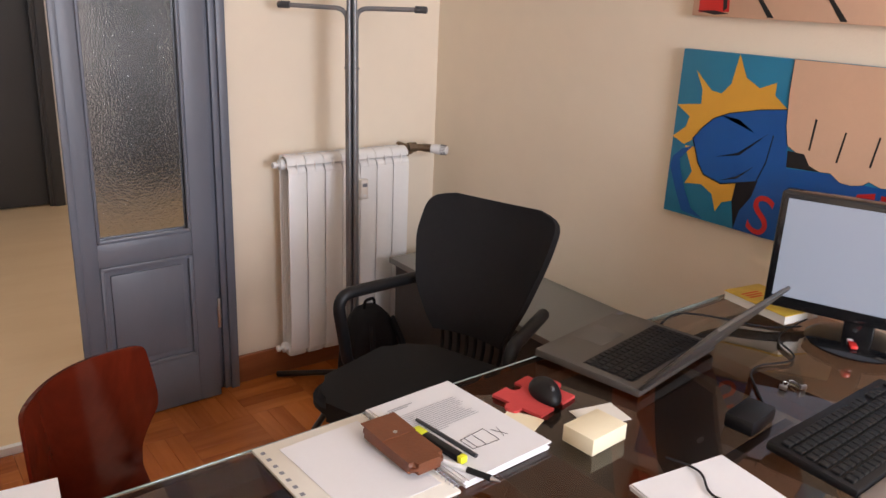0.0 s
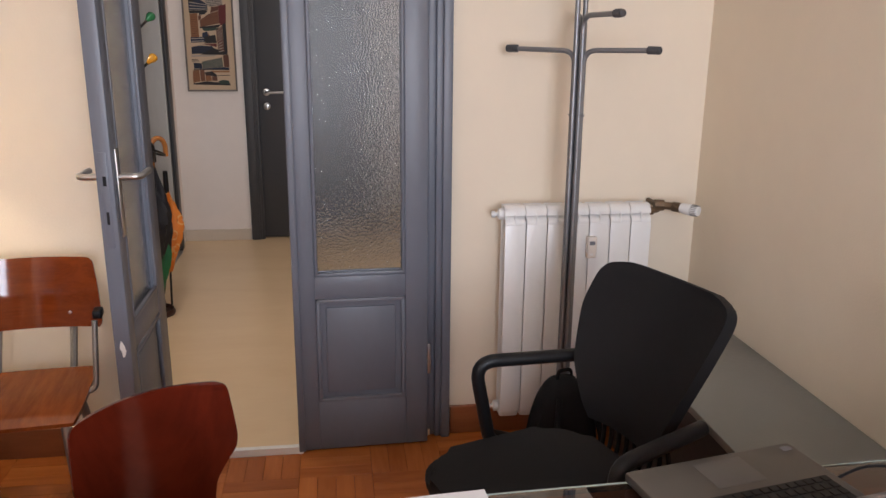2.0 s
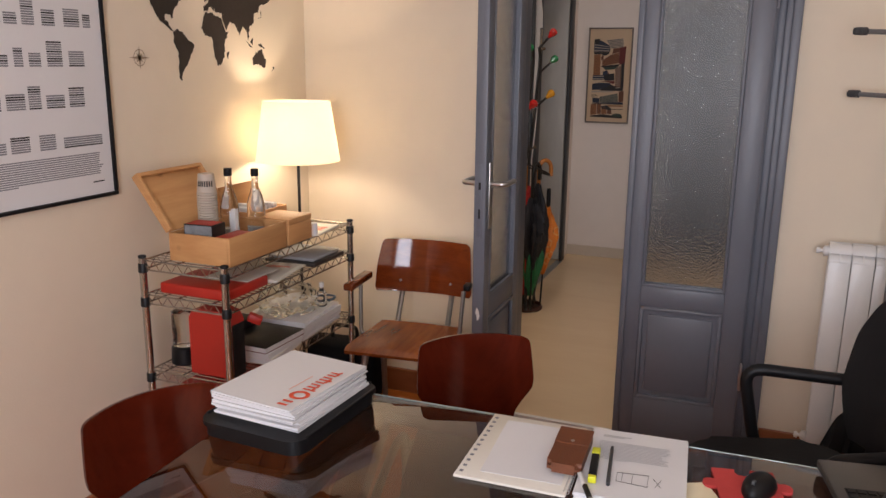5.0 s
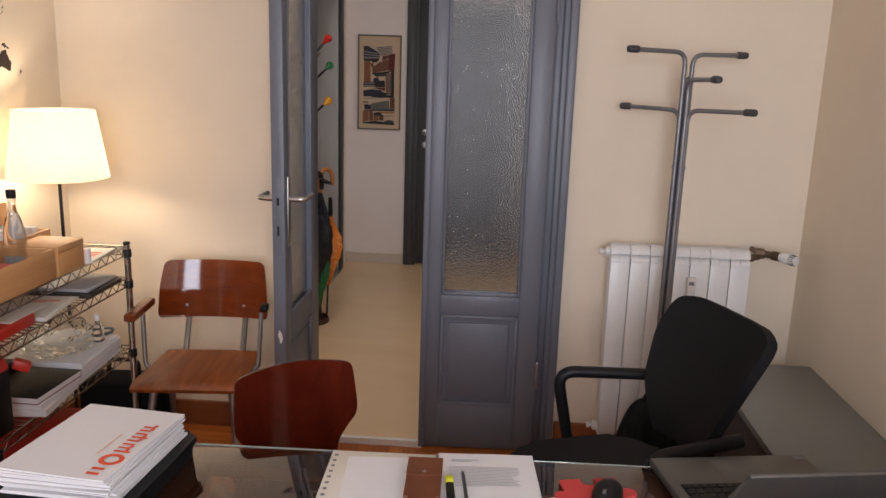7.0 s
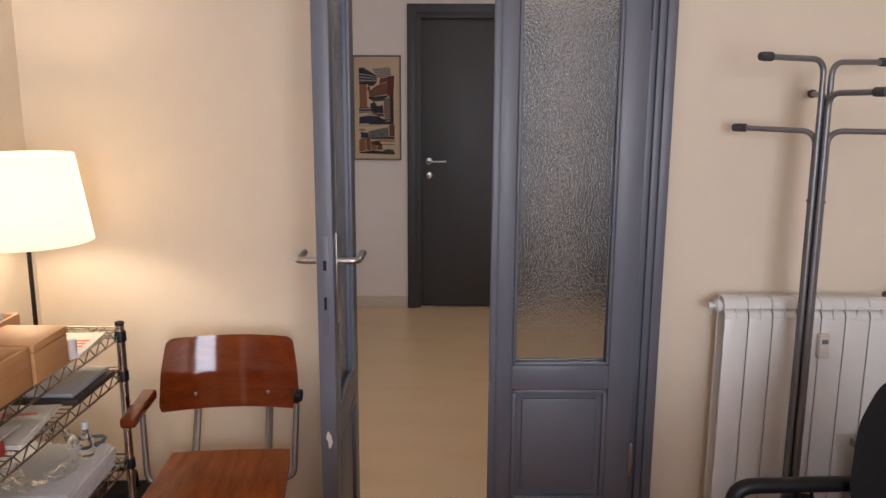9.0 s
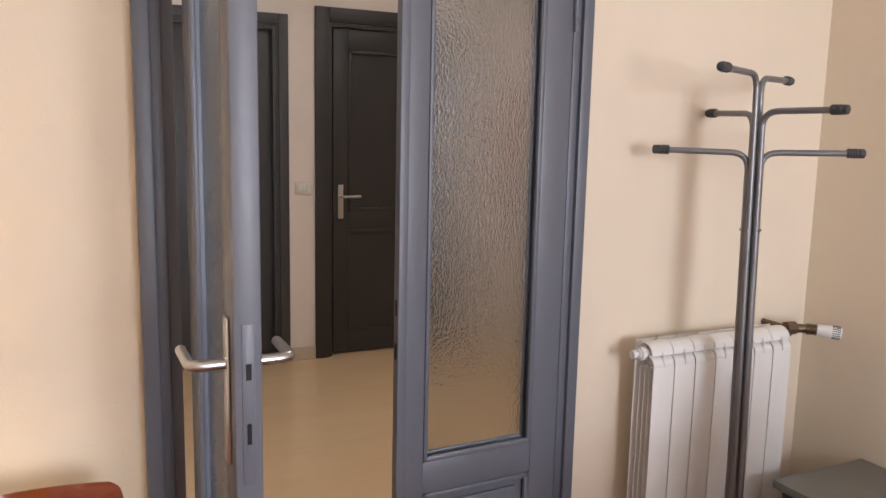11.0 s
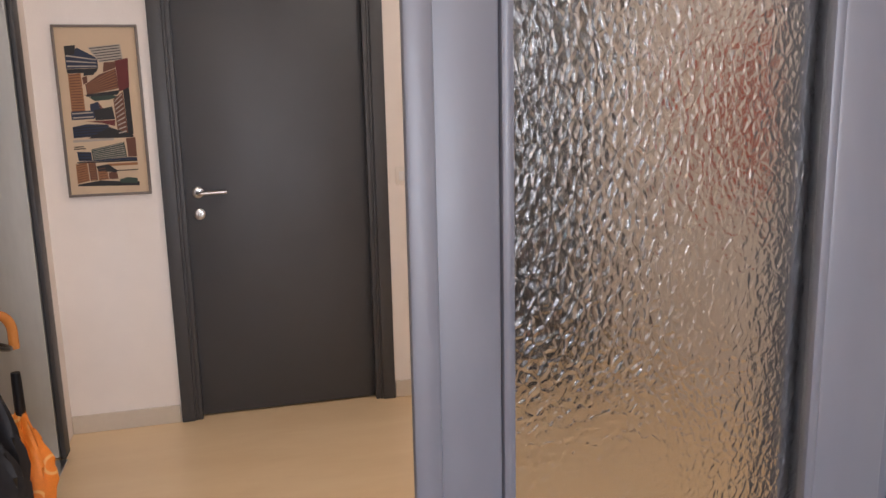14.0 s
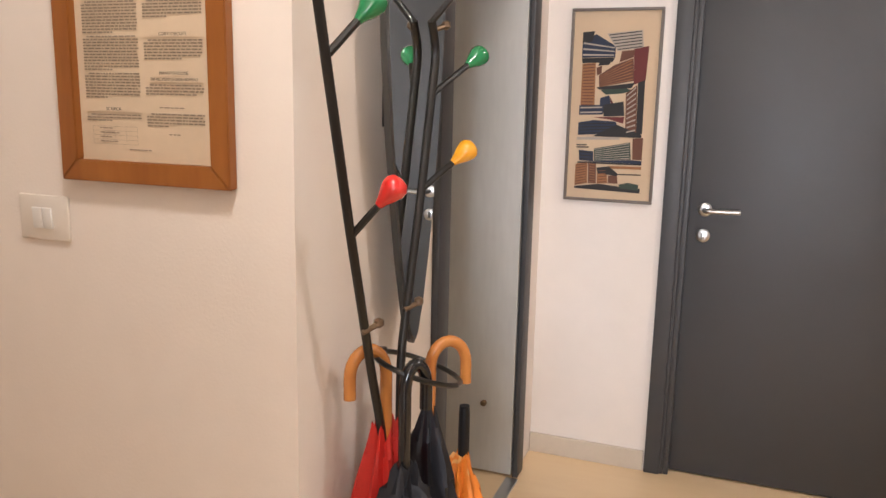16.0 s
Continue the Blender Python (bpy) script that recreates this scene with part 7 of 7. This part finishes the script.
part("cap", lathe(B(), [(0.010, 0.08), (0.010, 0.10), (0.006, 0.102)], 12), RADWHITE, sp)
solo("cable", tube(B(), bend([(-0.44, 2.28, Z3 + 0.082), (-0.42, 2.32, Z3 + 0.095), (-0.50, 2.30, Z3 + 0.10), (-0.47, 2.26, Z3 + 0.085), (-0.43, 2.31, Z3 + 0.083)], 0.03), 0.005, 8), material("grey_blue_cable", (0.06, 0.09, 0.12), 0.5), "grey-blue cable bundle on the papers", "cable")
kt = thing("carafe", "clear carafe on a black base", "carafe", pose(-0.672, 1.665, Z3))
part("base", lathe(B(), [(0.045, 0), (0.048, 0.004), (0.045, 0.06), (0.03, 0.065)], 20), BLACKPL, kt)
part("jar", lathe(B(), [(0.036, 0.0655), (0.040, 0.07), (0.040, 0.19), (0.03, 0.195)], 20), CLEARGLASS, kt)
# bottom level and floor
rbx = thing("red_storage_box", "large dark red storage box on the bottom shelf", "box", pose(-0.570, 1.82, Z4))
part("body", box(B(), -0.152, 0.152, -0.215, 0.215, 0, 0.27, 0.006), REDCARD, rbx)
part("lid", box(B(), -0.156, 0.156, -0.22, 0.22, 0.271, 0.30, 0.006), REDCARD, rbx)
sheets("paper_stack", "pile of white brochures on the bottom shelf", -0.55, 2.21, Z4, 0.26, 0.28, 2, 9, PAPER, 0.012, 0.010, 41)
bb = thing("briefcase", "black soft briefcase on the floor beside the shelf", "bag", pose(-0.50, 2.52, FO, 0, 0, 4))
bm = box(B(), -0.17, 0.17, -0.06, 0.06, 0, 0.36, 0.03, 4)
for v in bm.verts:
    v.co += Vector((1, 1, 0)) * 0.012 * noise.noise(v.co * 6)
part("body", bm, BACKPACK, bb)
part("handle", tube(B(), bend([(-0.06, 0, 0.355), (-0.06, 0, 0.42), (0.06, 0, 0.42), (0.06, 0, 0.355)], 0.03), 0.009, 8), BLACKPL, bb)


# ---- parquet: squares of four strips laid crosswise ----
SQ = 0.26
bmx = one(-SQ / 2 + 0.0006, SQ / 2 - 0.0006, -SQ / 8 + 0.0005, SQ / 8 - 0.0005, -0.010, 0.0, 0.0008, 1)
strip_mesh = mesh_of("parquet_strip", bmx, PARQUET)
floor = tagged(new("floor"), "oiled reddish-brown mosaic parquet floor of the office", "", kind="structure")
rest = B()
random.seed(11)
nx, ny = int((XR - XL) / SQ) + 1, int((YD - YB) / SQ) + 1
count = 0
for i in range(nx):
    for j in range(ny):
        cx, cy = XL + SQ * (i + 0.5), 2.835 - SQ * (j + 0.5)
        for k in range(4):
            o = (k - 1.5) * SQ / 4
            turn = (i + j) % 2
            px, py = (cx, cy + o) if not turn else (cx + o, cy)
            dz = random.uniform(-0.0004, 0.0004)
            near = -0.45 < cx < 1.5 and cy > 1.0
            if near and count < 300:
                ob = new("plank", strip_mesh)
                ob.parent = floor
                ob.matrix_basis = pose(px, py, FO + dz, 0, 0, 90 * turn)
                count += 1
            else:
                w, h = (SQ / 2, SQ / 8) if not turn else (SQ / 8, SQ / 2)
                x0, x1 = max(px - w, XL), min(px + w, XR)
                y0, y1 = max(py - h, YB), py + h
                if x1 - x0 > 0.005 and y1 - y0 > 0.005:
                    vs = [rest.verts.new(p) for p in ((x0 + .0005, y0 + .0005, FO + dz), (x1 - .0005, y0 + .0005, FO + dz), (x1 - .0005, y1 - .0005, FO + dz), (x0 + .0005, y1 - .0005, FO + dz))]
                    vb = [rest.verts.new(v.co - Vector((0, 0, 0.006))) for v in vs]
                    rest.faces.new(vs)
                    for q in range(4):
                        rest.faces.new((vs[q], vb[q], vb[(q + 1) % 4], vs[(q + 1) % 4]))
ob = new("planks", mesh_of("planks", rest, PARQUETS))
ob.parent = floor
ob["kind"] = "stuff"
ob["label"] = "parquet strips"
